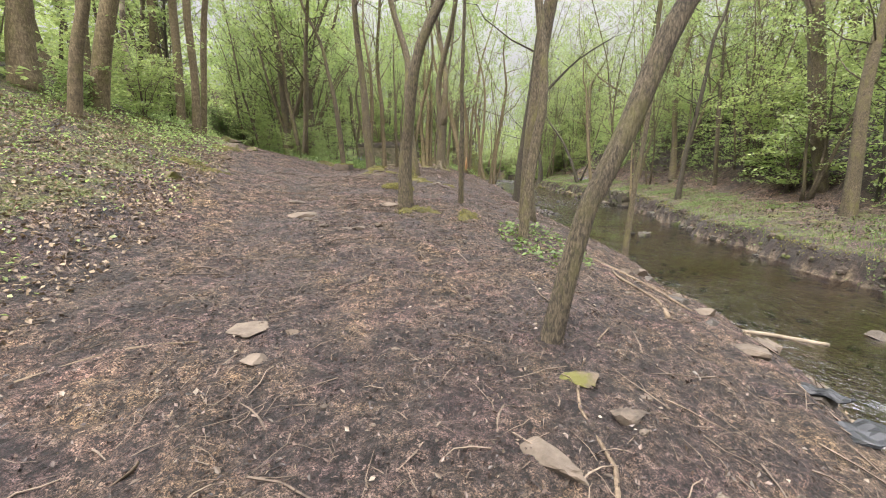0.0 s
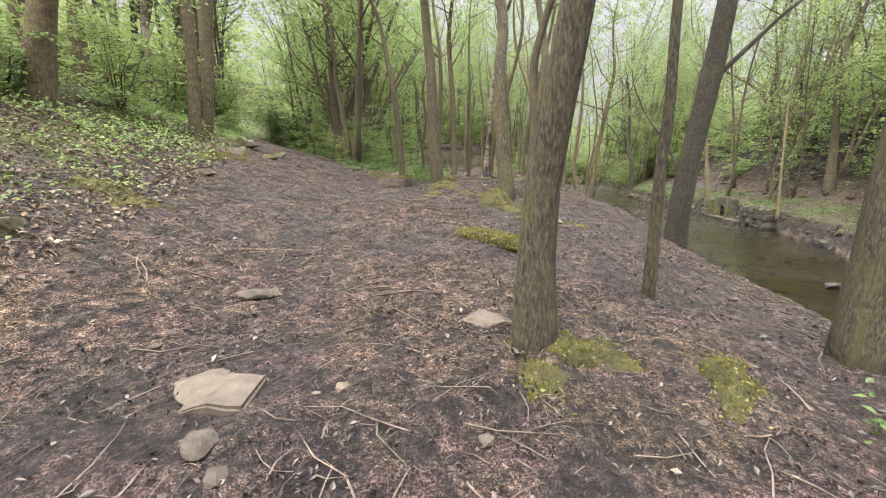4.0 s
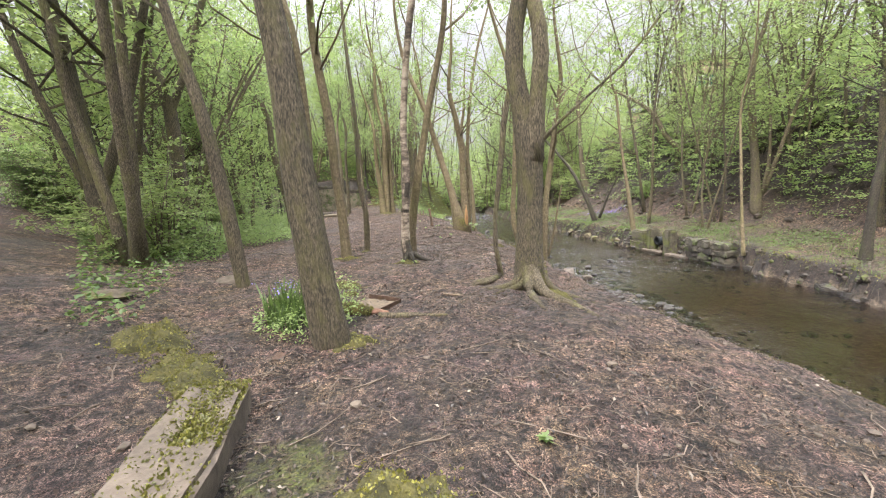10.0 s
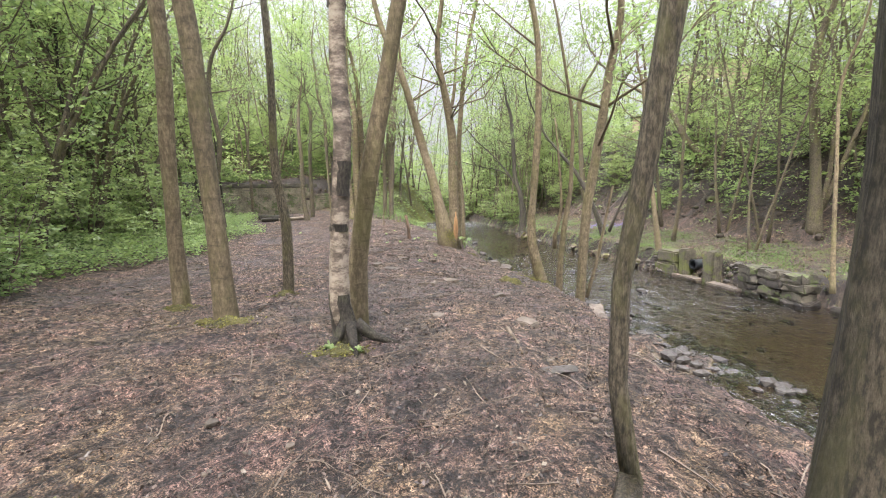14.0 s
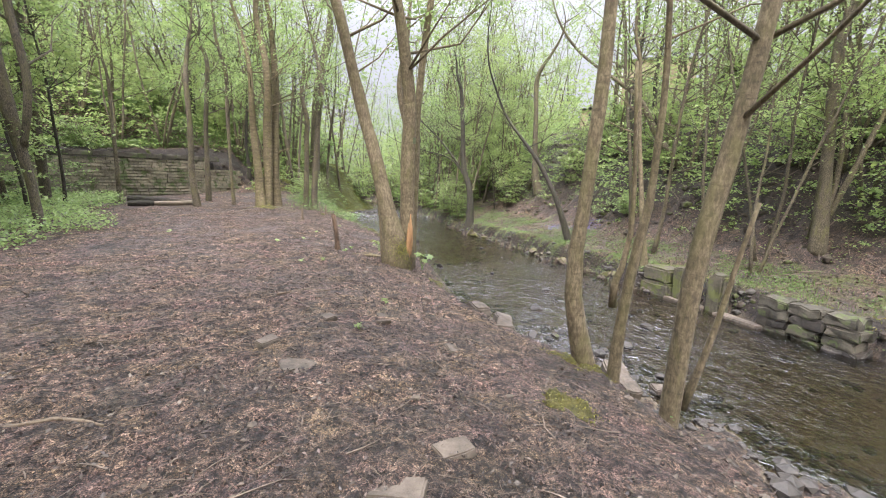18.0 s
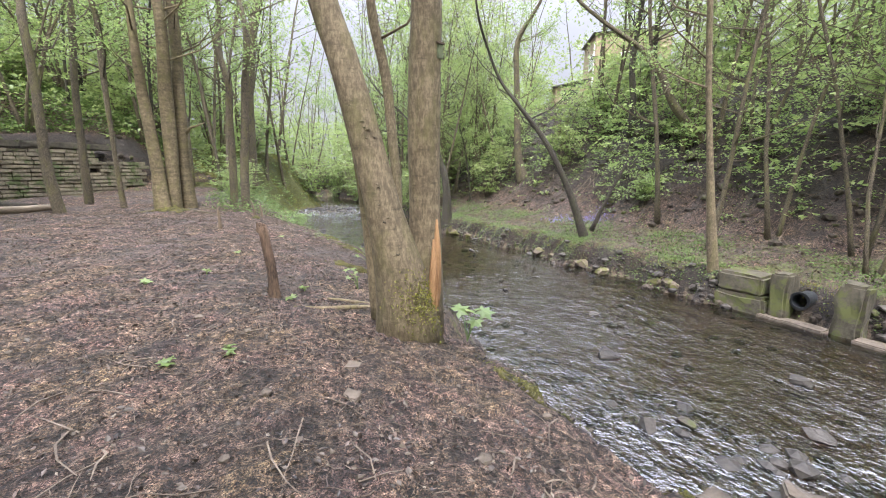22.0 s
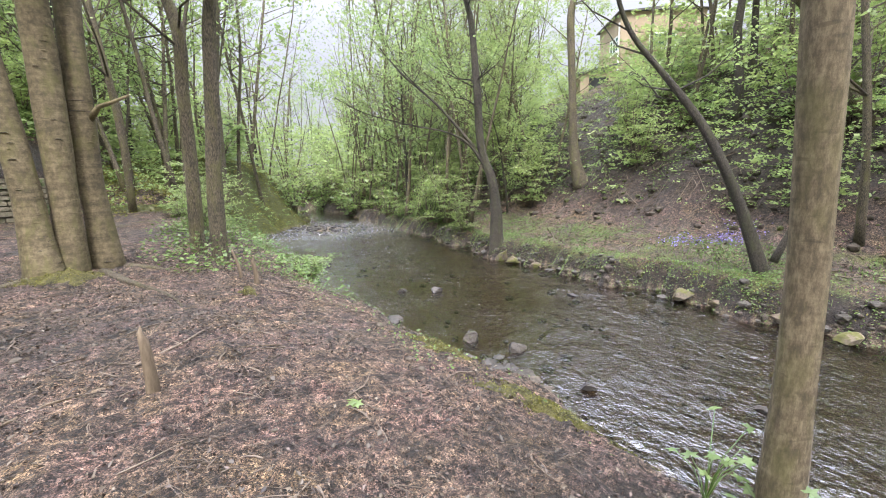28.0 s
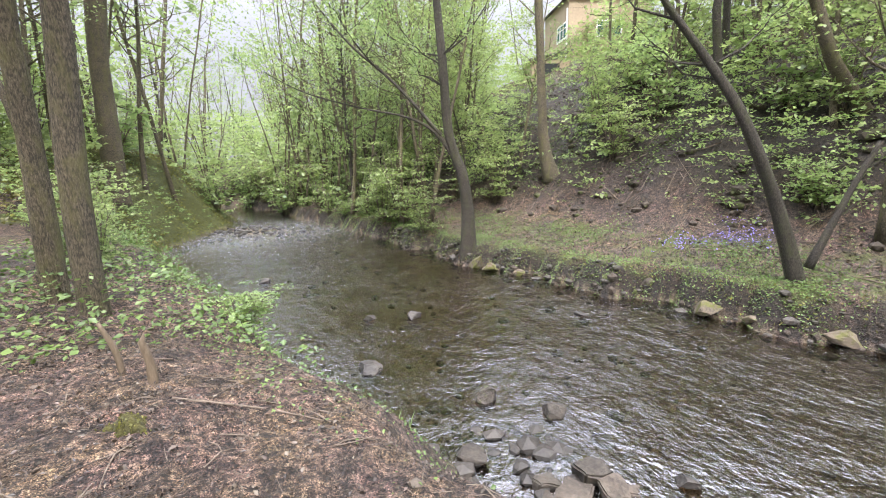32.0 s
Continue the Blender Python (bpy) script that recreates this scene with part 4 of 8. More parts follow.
grown_tree("slim grey-brown woodland tree", BARK, [[(14.24, 16.16, -0.89, 0.195), (13.63, 16.16, 1.48, 0.266), (13.09, 16.16, 4.16, 0.256), (12.65, 16.16, 5.96, 0.25)]], 0.11)
grown_tree("slim grey-brown woodland tree", BARK_SMOOTH, [[(-7.27, 8.68, 0.75, 0.132), (-7.04, 8.68, 1.9, 0.109), (-6.69, 8.68, 3.07, 0.096)]], 0.11)
grown_tree("slim grey-brown woodland tree", BARK_SMOOTH, [[(-7.89, 10.09, 1.06, 0.211), (-7.57, 10.09, 2.33, 0.183), (-7.19, 10.09, 3.58, 0.166)]], 0.11)
grown_tree("slim grey-brown woodland tree", BARK_SMOOTH, [[(-8.87, 9.5, 1.42, 0.328), (-8.8, 9.5, 2.5, 0.235), (-8.72, 9.5, 3.35, 0.21)]], 0.11)
grown_tree("slim grey-brown woodland tree", BARK_SMOOTH, [[(-12.94, 20.24, 1.73, 0.235), (-12.79, 20.26, 3.65, 0.176), (-12.81, 20.26, 5.18, 0.145), (-12.82, 20.26, 5.98, 0.131)]], 0.11)
grown_tree("slim grey-brown woodland tree", BARK_SMOOTH, [[(-11.67, 17.77, 1.58, 0.151), (-11.49, 17.79, 3.04, 0.126), (-11.37, 17.8, 4.33, 0.113), (-11.35, 17.81, 4.85, 0.112)]], 0.11)
grown_tree("slender leaning tree on a mossy mound by the water", BARK_SMOOTH, [[(2.24, 23.31, -1.05, 0.122), (1.99, 23.37, -0.17, 0.086), (1.97, 23.37, 0.33, 0.076), (2.01, 23.36, 0.73, 0.066), (2.06, 23.35, 1.48, 0.07), (2.1, 23.34, 2.23, 0.067)]], 0.09)
grown_tree("small forked tree with two crooked stems by the water", BARK_SMOOTH, [[(2.5, 23.23, -1.54, 0.085), (2.54, 23.22, -0.45, 0.058), (2.58, 23.21, 0.02, 0.053), (2.64, 23.2, 0.43, 0.051), (2.7, 23.18, 0.83, 0.041), (2.72, 23.18, 1.49, 0.036), (2.72, 23.18, 2.17, 0.032)],
           [(2.42, 23.25, -0.28, 0.041), (2.42, 23.25, -0.02, 0.039), (2.48, 23.23, 0.17, 0.031), (2.54, 23.22, 0.55, 0.028), (2.52, 23.22, 1.01, 0.024), (2.44, 23.24, 1.83, 0.02), (2.4, 23.25, 2.23, 0.016)]], 0.05, twigs=False)
grown_tree("leaning tree at the water's edge with a thin second stem", BARK_SMOOTH, [[(2.59, 22.55, -2.07, 0.102), (2.65, 22.52, 0.17, 0.086), (2.77, 22.46, 1.22, 0.081), (2.87, 22.41, 1.96, 0.074), (2.97, 22.36, 2.88, 0.071)],
           [(2.71, 22.49, -1.11, 0.04), (2.88, 22.41, -0.28, 0.028), (2.97, 22.36, 0.36, 0.022), (3.06, 22.31, 0.92, 0.019)]], 0.09, twigs=False)
grown_tree("smooth tree with a dark ring scar on the stream bank", BARK_SMOOTH, [[(2.63, 31.96, -1.52, 0.149), (2.64, 31.95, -0.5, 0.1), (2.63, 31.96, 0.42, 0.092), (2.56, 31.97, 1.22, 0.095), (2.46, 31.99, 2.3, 0.092)]], 0.09)
grown_tree("slim grey-brown woodland tree", BARK, [[(3.6, 8.3, -2.19, 0.072), (3.68, 8.3, -0.65, 0.05), (3.78, 8.3, 0.42, 0.044), (3.85, 8.3, 1.72, 0.038), (3.83, 8.3, 2.85, 0.028)]], 0.11)
grown_tree("many-stemmed hazel tree above the bushes", BARK, [[(-6.84, 22.58, -0.29, 0.192), (-6.83, 22.59, 2.72, 0.157), (-6.88, 22.58, 3.55, 0.138), (-7.23, 22.54, 5.15, 0.082), (-7.57, 22.5, 6.7, 0.066)],
           [(-6.82, 22.59, 3.22, 0.087), (-6.26, 22.65, 4.51, 0.088), (-5.77, 22.7, 5.93, 0.072), (-5.45, 22.74, 6.7, 0.064)]], 0.05)


# ---- woods round about: a few grown forms, repeated at other sizes ----
def wood_form(seed, height, radius, stems, leaf_n, leaf_size, leaf_from, leaves, twigs=26):
    rng = np.random.default_rng(seed)
    root = empty_at("tree", 0, 0, 0)
    limbs, thin, cen = [], [], []
    for s in range(stems):
        a = rng.uniform(0, 6.28)
        lean = rng.uniform(0.02, 0.1) if stems == 1 else rng.uniform(0.1, 0.28)
        p = np.array([0.12 * math.cos(a) * (stems > 1), 0.12 * math.sin(a) * (stems > 1), -0.15])
        d = np.array([math.cos(a) * lean, math.sin(a) * lean, 1.0])
        r = radius * rng.uniform(0.7, 1.0)
        sp, n = [], 9
        for k in range(n + 1):
            t = k / n
            sp.append((*p, r * (1.25 if k == 0 else 1) * (1 - 0.85 * t) + 0.008))
            d = d + rng.normal(0, 0.055, 3)
            d[2] = max(d[2], 0.8)
            p = p + d / np.linalg.norm(d) * height / n * (0.75 + 0.25 * (s == 0))
        limbs.append(tube(resample(sp, 0.8), 8, 0.05, rng, 0.2))
        fine = resample(sp, 0.4)
        hi = [q for q in fine if q[2] > leaf_from]
        for _ in range(twigs // stems + 3):
            q = hi[rng.integers(len(hi))]
            bough, ends = bough_of(q[:3], rng.uniform(0, 6.28), height * rng.uniform(0.07, 0.2), min(q[3] * 0.45, 0.035), rng, 3)
            thin += bough
            k = max(3, leaf_n // (4 * (twigs + 3 * stems)))
            for b0, b1 in ends:
                cen.append(b0 + (b1 - b0) * rng.uniform(0.15, 1.1, k)[:, None])
    v, f = join(limbs)
    bark_of = BARK if seed % 3 else BARK_DARK
    solid("trunk", v, f, bark_of, root, "", True)
    v, f = join(thin)
    solid("branchwork", v, f, bark_of, root, "", True)["kind"] = "stuff"
    v, f = leaf_cloud(np.concatenate(cen), leaf_size * 1.15, rng, height * 0.018)
    solid("crown", v, f, leaves, root)
    return root


def bush_form(seed, width, height, sprays, per, leaf_size, leaves):
    """A shrub: thin rising stems with leaves in flat sprays at several heights."""
    rng = np.random.default_rng(seed)
    root = empty_at("shrub", 0, 0, 0)
    limbs, cen = [], []
    stems = []
    for _ in range(9):
        a, l = rng.uniform(0, 6.28), rng.uniform(0.25, 0.8)
        e = np.array([math.cos(a) * width * l, math.sin(a) * width * l, height * rng.uniform(0.6, 1.0)])
        m = e * (0.4, 0.4, 0.55) + rng.normal(0, 0.06 * height, 3)
        foot = np.array([rng.normal(0, 0.1), rng.normal(0, 0.1), -0.1])
        limbs.append(tube([(*foot, 0.022), (*m, 0.014), (*e, 0.005)], 4, 0, rng))
        stems.append((foot, m, e))
    for _ in range(sprays):
        foot, m, e = stems[rng.integers(len(stems))]
        s = rng.uniform(0.12, 1.0)
        b = foot + (m - foot) * s * 2 if s < 0.5 else m + (e - m) * (s - 0.5) * 2
        a = rng.uniform(0, 6.28)
        out = np.array([math.cos(a), math.sin(a), rng.uniform(-0.12, 0.22)])
        reach = width * rng.uniform(0.25, 0.65)
        k = rng.uniform(0.1, 1, per)[:, None]
        side = np.array([-math.sin(a), math.cos(a), 0.0])
        cen.append(b + out * reach * k + side * rng.normal(0, 0.22, per)[:, None] * reach * (1.1 - k * 0.6) + rng.normal(0, 0.03, (per, 3)))
        limbs.append(tube([(*b, 0.008), (*(b + out * reach), 0.003)], 3, 0, rng))
    v, f = join(limbs)
    solid("stem", v, f, TWIG, root, "", True)
    v, f = leaf_cloud(np.concatenate(cen), leaf_size, rng, 0.03, 0.42)
    solid("foliage", v, f, leaves, root)
    return root


def banks(y):
    return float(curve_at(LEFT_EDGE, y)), float(curve_at(RIGHT_EDGE, y))


FORMS = [wood_form(1, 14, 0.12, 1, 3000, 0.1, 3.2, LEAF), wood_form(2, 12, 0.1, 1, 3000, 0.095, 2.4, LEAF_PALE), wood_form(3, 15, 0.15, 1, 3000, 0.1, 3.8, LEAF),
         wood_form(4, 10, 0.08, 3, 3000, 0.1, 2.2, LEAF_PALE), wood_form(5, 11, 0.09, 4, 3000, 0.1, 2.4, LEAF), wood_form(6, 9, 0.06, 1, 2300, 0.11, 1.4, LEAF_PALE)]
POLES = [wood_form(7, 16, 0.085, 1, 2200, 0.085, 3.0, LEAF_PALE, 46), wood_form(8, 15, 0.065, 2, 2200, 0.085, 3.4, LEAF, 46), wood_form(19, 13, 0.045, 5, 2300, 0.085, 2.6, LEAF_PALE, 50), wood_form(10, 14, 0.055, 3, 2200, 0.085, 2.2, LEAF_PALE, 50)]
BUSHES = [bush_form(11, 1.4, 1.9, 70, 25, 0.095, LEAF), bush_form(12, 1.7, 2.5, 80, 24, 0.105, LEAF_PALE), bush_form(13, 1.2, 1.2, 60, 25, 0.085, LEAF), bush_form(14, 2.0, 3.4, 84, 24, 0.118, LEAF_PALE)]
rngw = np.random.default_rng(77)
taken = []


far_wood = {}


def far_piece(form, m):
    """Adds a form, at the pose m, to the woods too far off to be told apart."""
    for o in form.children:
        key = o.data.materials[0].name
        if o.data.name not in far_shapes:
            v = np.empty(len(o.data.vertices) * 3)
            o.data.vertices.foreach_get("co", v)
            q = np.array([tuple(p.vertices) for p in o.data.polygons if len(p.vertices) == 4])
            if o.name.startswith("branchwork"):
                q = q[: len(q) // 2]
            if o.name.startswith(("crown", "foliage")):
                q = q[::6]
                used = np.unique(q)
                v, q = v.reshape(-1, 3)[used], np.searchsorted(used, q)
                c = v.reshape(-1, 4, 3).mean(1, keepdims=True)
                v = (c + (v.reshape(-1, 4, 3) - c) * 2.1).reshape(-1, 3)
            far_shapes[o.data.name] = (v.reshape(-1, 3), q)
        v, q = far_shapes[o.data.name]
        mat = np.array(m)
        far_wood.setdefault(key, []).append((v @ mat[:3, :3].T + mat[:3, 3], q))


far_shapes = {}


def plant(forms, count, xs, ys, gap, ok, label, category, group, lo=0.8, hi=1.2, sink=0.05):
    made, tries = 0, 0
    while made < count and tries < count * 40:
        tries += 1
        x, y = rngw.uniform(*xs), rngw.uniform(*ys)
        a, b = banks(y)
        if not ok(x, y, a, b) or any((x - p) ** 2 + (y - q) ** 2 < gap * gap for p, q in taken):
            continue
        taken.append((x, y))
        s = rngw.uniform(lo, hi)
        tall = s * rngw.uniform(0.9, 1.1)
        m = pose(x, y, on_ground(x, y) - sink, 0, 0, rngw.uniform(0, 360))
        form = forms[rngw.integers(len(forms))]
        made += 1
        if x < -14.5 or x > 18 or y > 56 or y < -4:
            far_piece(form, m @ Matrix.Diagonal((s, s, tall, 1)))
            continue
        ob = copy_thing(form, m)
        ob.scale = (s, s, tall)
        tagged(ob, label, category, group)


def off_path(x, y, w):
    return abs(x - float(curve_at(PATH_LINE, y))) > w


def sky_gap(x, y, wide):
    """Outside the open lane up the valley."""
    return abs(math.degrees(math.atan2(x - 0.2, y - 29.5)) - 14.5) > wide


WOOD = "trees of the surrounding woods"
SHRUB = "shrubs of the undergrowth"
plant(FORMS, 30, (-32, -8.0), (2, 44), 1.6, lambda x, y, a, b: off_path(x, y, 3.0) and x < -7.4 - 0.12 * y and not (y > 38 and x > -14), "slim woodland tree in fresh spring leaf on the slope", "tree", WOOD)
plant(FORMS[3:], 24, (-15, -5.5), (18, 38), 1.2, lambda x, y, a, b: off_path(x, y, 1.7) and x > float(curve_at(PATH_LINE, y)) and not (x > -7.8 and y > 20), "slender many-stemmed tree beyond the clearing", "tree", WOOD, 0.85, 1.25)
plant(FORMS, 42, (-36, -0.5), (43.5, 98), 1.7, lambda x, y, a, b: x < a - 2.5 and y > 42.9 + 0.706 * max(x + 12, 0), "slim woodland tree behind the old wall", "tree", WOOD)
plant(FORMS, 88, (12, 40), (-4, 68), 1.6, lambda x, y, a, b: x > b + 4.2 and not (x > 12 and y > 38 and 47 < math.degrees(math.atan2(x - 0.4, y - 33)) < 58) and not (x > 20 and 42 < y < 60) and not (y > 32 and 12 < math.degrees(math.atan2(x - 0.2, y - 31)) < 17) and not (38 < y < 47 and x < 16.5), "slim tree in fresh leaf on the far hillside", "tree", WOOD)
plant(FORMS, 54, (-28, 44), (66, 112), 2.0, lambda x, y, a, b: sky_gap(x, y, 3.4) and (x > b + 3 or x < a - 3), "distant tree at the head of the valley", "tree", WOOD, 1.0, 1.5)
plant(FORMS, 22, (-7, 1.6), (46, 66), 1.1, lambda x, y, a, b: x < a - 2.3 and y > 47.8 + 0.5 * (x + 4), "slim tree on the steep near bank upstream", "tree", WOOD, 0.7, 1.1)
plant(FORMS, 18, (9.5, 18), (46, 66), 1.3, lambda x, y, a, b: x > b + 0.6 , "slim tree leaning over the far bank upstream", "tree", WOOD, 0.7, 1.0)
plant(FORMS, 26, (2, 36), (92, 125), 2.0, lambda x, y, a, b: not sky_gap(x, y, 4.0), "low distant tree at the end of the valley", "tree", WOOD, 0.75, 1.0)
plant(FORMS, 16, (-14, 14), (-26, -5), 2.5, lambda x, y, a, b: x < a - 4 or x > b + 2, "woodland tree behind the start of the path", "tree", WOOD)
plant(POLES, 20, (-17, -7.6), (18, 42), 1.0, lambda x, y, a, b: off_path(x, y, 2.0) and not (x > -9 and y > 24) and not (x > -13 and y > 38), "thin grey pole-like tree with sparse spring leaf", "tree", WOOD, 0.8, 1.1)
plant(POLES, 30, (-22, 0), (44, 76), 1.2, lambda x, y, a, b: x < a - 2.4 and y > 43.6 + 0.706 * max(x + 12, 0), "thin grey pole-like tree with sparse spring leaf", "tree", WOOD, 0.8, 1.15)
plant(POLES[:2], 38, (10.4, 24), (24, 68), 1.1, lambda x, y, a, b: x > b + 3.4 - 2.6 * (y > 46) and not (37.5 < y < 47 and x < 16.5) and not (y > 42 and 44 < math.degrees(math.atan2(x - 0.4, y - 33)) < 58) and not (y > 36 and 12.6 < math.degrees(math.atan2(x - 0.2, y - 29.5)) < 16.4), "thin grey pole-like tree on the far side", "tree", WOOD, 0.8, 1.1)
plant(POLES + FORMS, 70, (-26, 48), (64, 118), 1.7, lambda x, y, a, b: sky_gap(x, y, 3.4) and (x > b + 2 or x < a - 2), "thin distant tree at the head of the valley", "tree", WOOD, 1.1, 1.6)
plant(POLES[:2] + FORMS[3:], 26, (11.5, 26), (-2, 30), 1.3, lambda x, y, a, b: x > b + 4.0, "thin tree on the far hillside", "tree", WOOD, 0.8, 1.1)
plant(POLES[:2], 4, (11.2, 15), (25, 37), 1.2, lambda x, y, a, b: x > b + 2.0, "thin tree at the foot of the far hill", "tree", WOOD, 0.75, 1.05)
plant(POLES[:2], 9, (-4, 6), (46, 64), 0.9, lambda x, y, a, b: a - 4.5 < x < a - 1.1, "tall thin tree on the steep near bank upstream", "tree", WOOD, 1.0, 1.3)
plant(POLES[:2], 8, (9.5, 14), (47, 66), 0.9, lambda x, y, a, b: b + 0.4 < x < b + 3.4, "tall thin tree on the far bank upstream", "tree", WOOD, 1.0, 1.3)
taken.clear()
plant(BUSHES, 34, (-8, 14), (63, 80), 0.8, lambda x, y, a, b: b + 0.1 < x < b + 3.0, "green shrub hanging over the bend of the stream", "shrub", SHRUB, 0.8, 1.4)
plant(BUSHES, 12, (-25, -15.5), (34, 41), 1.0, lambda x, y, a, b: True, "pale green bush beyond the end of the path", "shrub", SHRUB, 1.0, 1.5)
plant(BUSHES, 9, (-14.4, -10.6), (26, 32), 0.9, lambda x, y, a, b: off_path(x, y, 1.7), "round green bush where the path goes out of sight", "shrub", SHRUB, 0.9, 1.2)
plant(BUSHES, 9, (-9.8, -6.0), (18.5, 24.5), 0.8, lambda x, y, a, b: off_path(x, y, 1.6) and x > float(curve_at(PATH_LINE, y)) and x < -5.6 - 0.45 * max(y - 20, 0), "low green shrub where the path leaves the clearing", "shrub", SHRUB, 0.4, 0.7)
plant(BUSHES, 14, (-17, -7.2), (9, 26), 0.9, lambda x, y, a, b: float(curve_at(PATH_LINE, y)) - 5 < x < float(curve_at(PATH_LINE, y)) - 2.2, "low green shrub on the upper side of the path", "shrub", SHRUB, 0.4, 0.75)
plant(BUSHES, 36, (-16, -5.6), (17.5, 42), 0.9, lambda x, y, a, b: off_path(x, y, 2.5) and x > float(curve_at(PATH_LINE, y)) - 9 and not (x > -8.6 and y > 23) and not (x > -6 and y > 19) and not (x > -13 and y > 35), "low green shrub beside the path", "shrub", SHRUB, 0.5, 0.95)
plant(BUSHES, 30, (-28, -8.5), (2, 40), 1.3, lambda x, y, a, b: off_path(x, y, 2.6) and x < float(curve_at(PATH_LINE, y)) - 3.4, "green shrub on the wooded slope", "shrub", SHRUB, 0.6, 1.2)
plant(BUSHES, 46, (-22, 0.6), (43, 66), 1.0, lambda x, y, a, b: x < a - 2.5 and y > 42.6 + 0.706 * max(x + 12, 0), "bright green shrub above the old wall", "shrub", SHRUB, 0.7, 1.3)
plant(BUSHES, 92, (12.5, 34), (-4, 66), 0.95, lambda x, y, a, b: x > b + 4.3 + 1.5 * (38 < y < 46) and not (x > 15 and 47 < math.degrees(math.atan2(x - 0.4, y - 33)) < 57), "leafy shrub on the far hillside", "shrub", SHRUB, 0.8, 1.5)
plant(BUSHES, 52, (-14, 30), (57, 88), 1.15, lambda x, y, a, b: x > b + 0.6 or x < a - 0.8, "pale green shrub closing the valley", "shrub", SHRUB, 0.9, 1.8)
plant(BUSHES, 22, (8, 16), (45.5, 64), 0.9, lambda x, y, a, b: x > b + 0.1, "leafy shrub hanging over the far bank", "shrub", SHRUB, 0.6, 1.2)
plant(BUSHES, 8, (-0.6, 2.0), (39.6, 47), 0.7, lambda x, y, a, b: x < a - 0.7 and x > -0.4, "low leafy shrub below the tall trees", "shrub", SHRUB, 0.35, 0.55)
big_v, big_f, big_m, far_mats, k = [], [], [], [], 0
for name, pieces in far_wood.items():
    for v, q in pieces:
        big_v.append(v)
        big_f.append(q + k)
        big_m.append(np.full(len(q), len(far_mats)))
        k += len(v)
    far_mats.append(bpy.data.materials[name])
far_mesh = bpy.data.meshes.new("distant_woods")
big_v, big_f, big_m = np.concatenate(big_v), np.concatenate(big_f), np.concatenate(big_m)
far_mesh.vertices.add(len(big_v))
far_mesh.vertices.foreach_set("co", big_v.reshape(-1))
far_mesh.loops.add(big_f.size)
far_mesh.loops.foreach_set("vertex_index", big_f.reshape(-1).astype(np.int32))
far_mesh.polygons.add(len(big_f))
far_mesh.polygons.foreach_set("loop_start", (np.arange(len(big_f)) * 4).astype(np.int32))
for mat in far_mats:
    far_mesh.materials.append(mat)
far_mesh.polygons.foreach_set("material_index", big_m.astype(np.int32))
far_mesh.update(calc_edges=True)
tagged(new("distant_woods", far_mesh), "distant woods of thin trees in pale spring leaf", "woods", kind="stuff")
for form in FORMS + POLES + BUSHES:
    for o in (*form.children, form):
        bpy.data.objects.remove(o)


# ---- small growth and litter on the ground ----
def scatter(n, seed, xs, ys, keep):
    rng = np.random.default_rng(seed)
    x, y = rng.uniform(*xs, n), rng.uniform(*ys, n)
    k = keep(x, y, rng)
    x, y = x[k], y[k]
    return x, y, ground(x, y), rng


def stuff(name, verts, faces, material, label, category):
    return tagged(new(name, mesh_of(name, verts, faces, material)), label, category, kind="stuff")


def clump_noise(x, y, s):
    return 0.5 + 0.25 * np.sin(x * s + 1.3 * np.sin(y * s * 0.7)) + 0.25 * np.sin(y * s * 1.3 + 1.7 * np.sin(x * s * 0.6 + 2))


def path_gap(x, y):
    return np.abs(x - curve_at(PATH_LINE, y))


# dead leaves, thick on the slopes and thin on the trodden ground
def leaf_keep(x, y, rng):
    le = curve_at(LEFT_EDGE, y)
    thick = 0.35 + 0.65 * smooth(1.2, 2.8, path_gap(x, y)) * (1 - 0.5 * smooth(-6, -3, x) * smooth(14, 18, y))
    return (x < le - 0.35) & (rng.uniform(0, 1, len(x)) < thick * (0.35 + 0.65 * clump_noise(x, y, 2.1)))


WALK_Y, WALK_X = [0, 8, 16, 26, 34, 40], [-0.2, -1.6, -1.2, 0.0, 0.2, 0.0]
lx, ly, lz, lr = scatter(90000, 21, (-7.5, 4.5), (-0.6, 42), leaf_keep)
v, f = leaf_cloud(np.stack([lx, ly, lz + 0.012], -1), 0.034, lr, 0.005, 0.55, 0.3)
stuff("leaf_litter", v, f, LEAF_DRY, "brown and tan dead leaves strewn over the mud", "leaf litter")


def along_walk(n, seed, wide):
    rng = np.random.default_rng(seed)
    y = rng.uniform(0.2, 40, n)
    x = np.interp(y, WALK_Y, WALK_X) + rng.normal(0, wide, n)
    ok = (x < curve_at(LEFT_EDGE, y) - 0.5) & (rng.uniform(0, 1, n) < 0.3 + 0.7 * clump_noise(x, y, 4.1))
    return x[ok], y[ok], ground(x[ok], y[ok]), rng


for count, seed, size, tilt, slim, mat, text in ((120000, 22, 0.024, 0.8, 0.2, LEAF_MUD, "dark chips of bark and rotten leaf trodden into the mud"), (52000, 26, 0.026, 0.7, 0.2, LEAF_PINK, "pinkish brown chips of bark and leaf on the mud"), (11000, 27, 0.02, 0.8, 0.25, LEAF_BLEACHED, "pale bits of bark and straw on the mud")):
    lx, ly, lz, lr = along_walk(count, seed, 1.6)
    v, f = leaf_cloud(np.stack([lx, ly, lz + 0.012], -1), size, lr, 0.006, tilt, slim)
    stuff("leaf_litter", v, f, mat, text, "leaf litter")
lx, ly, lz, lr = scatter(60000, 23, (10.2, 26), (4, 52), lambda x, y, rng: x > curve_at(RIGHT_EDGE, y) + 1.1)
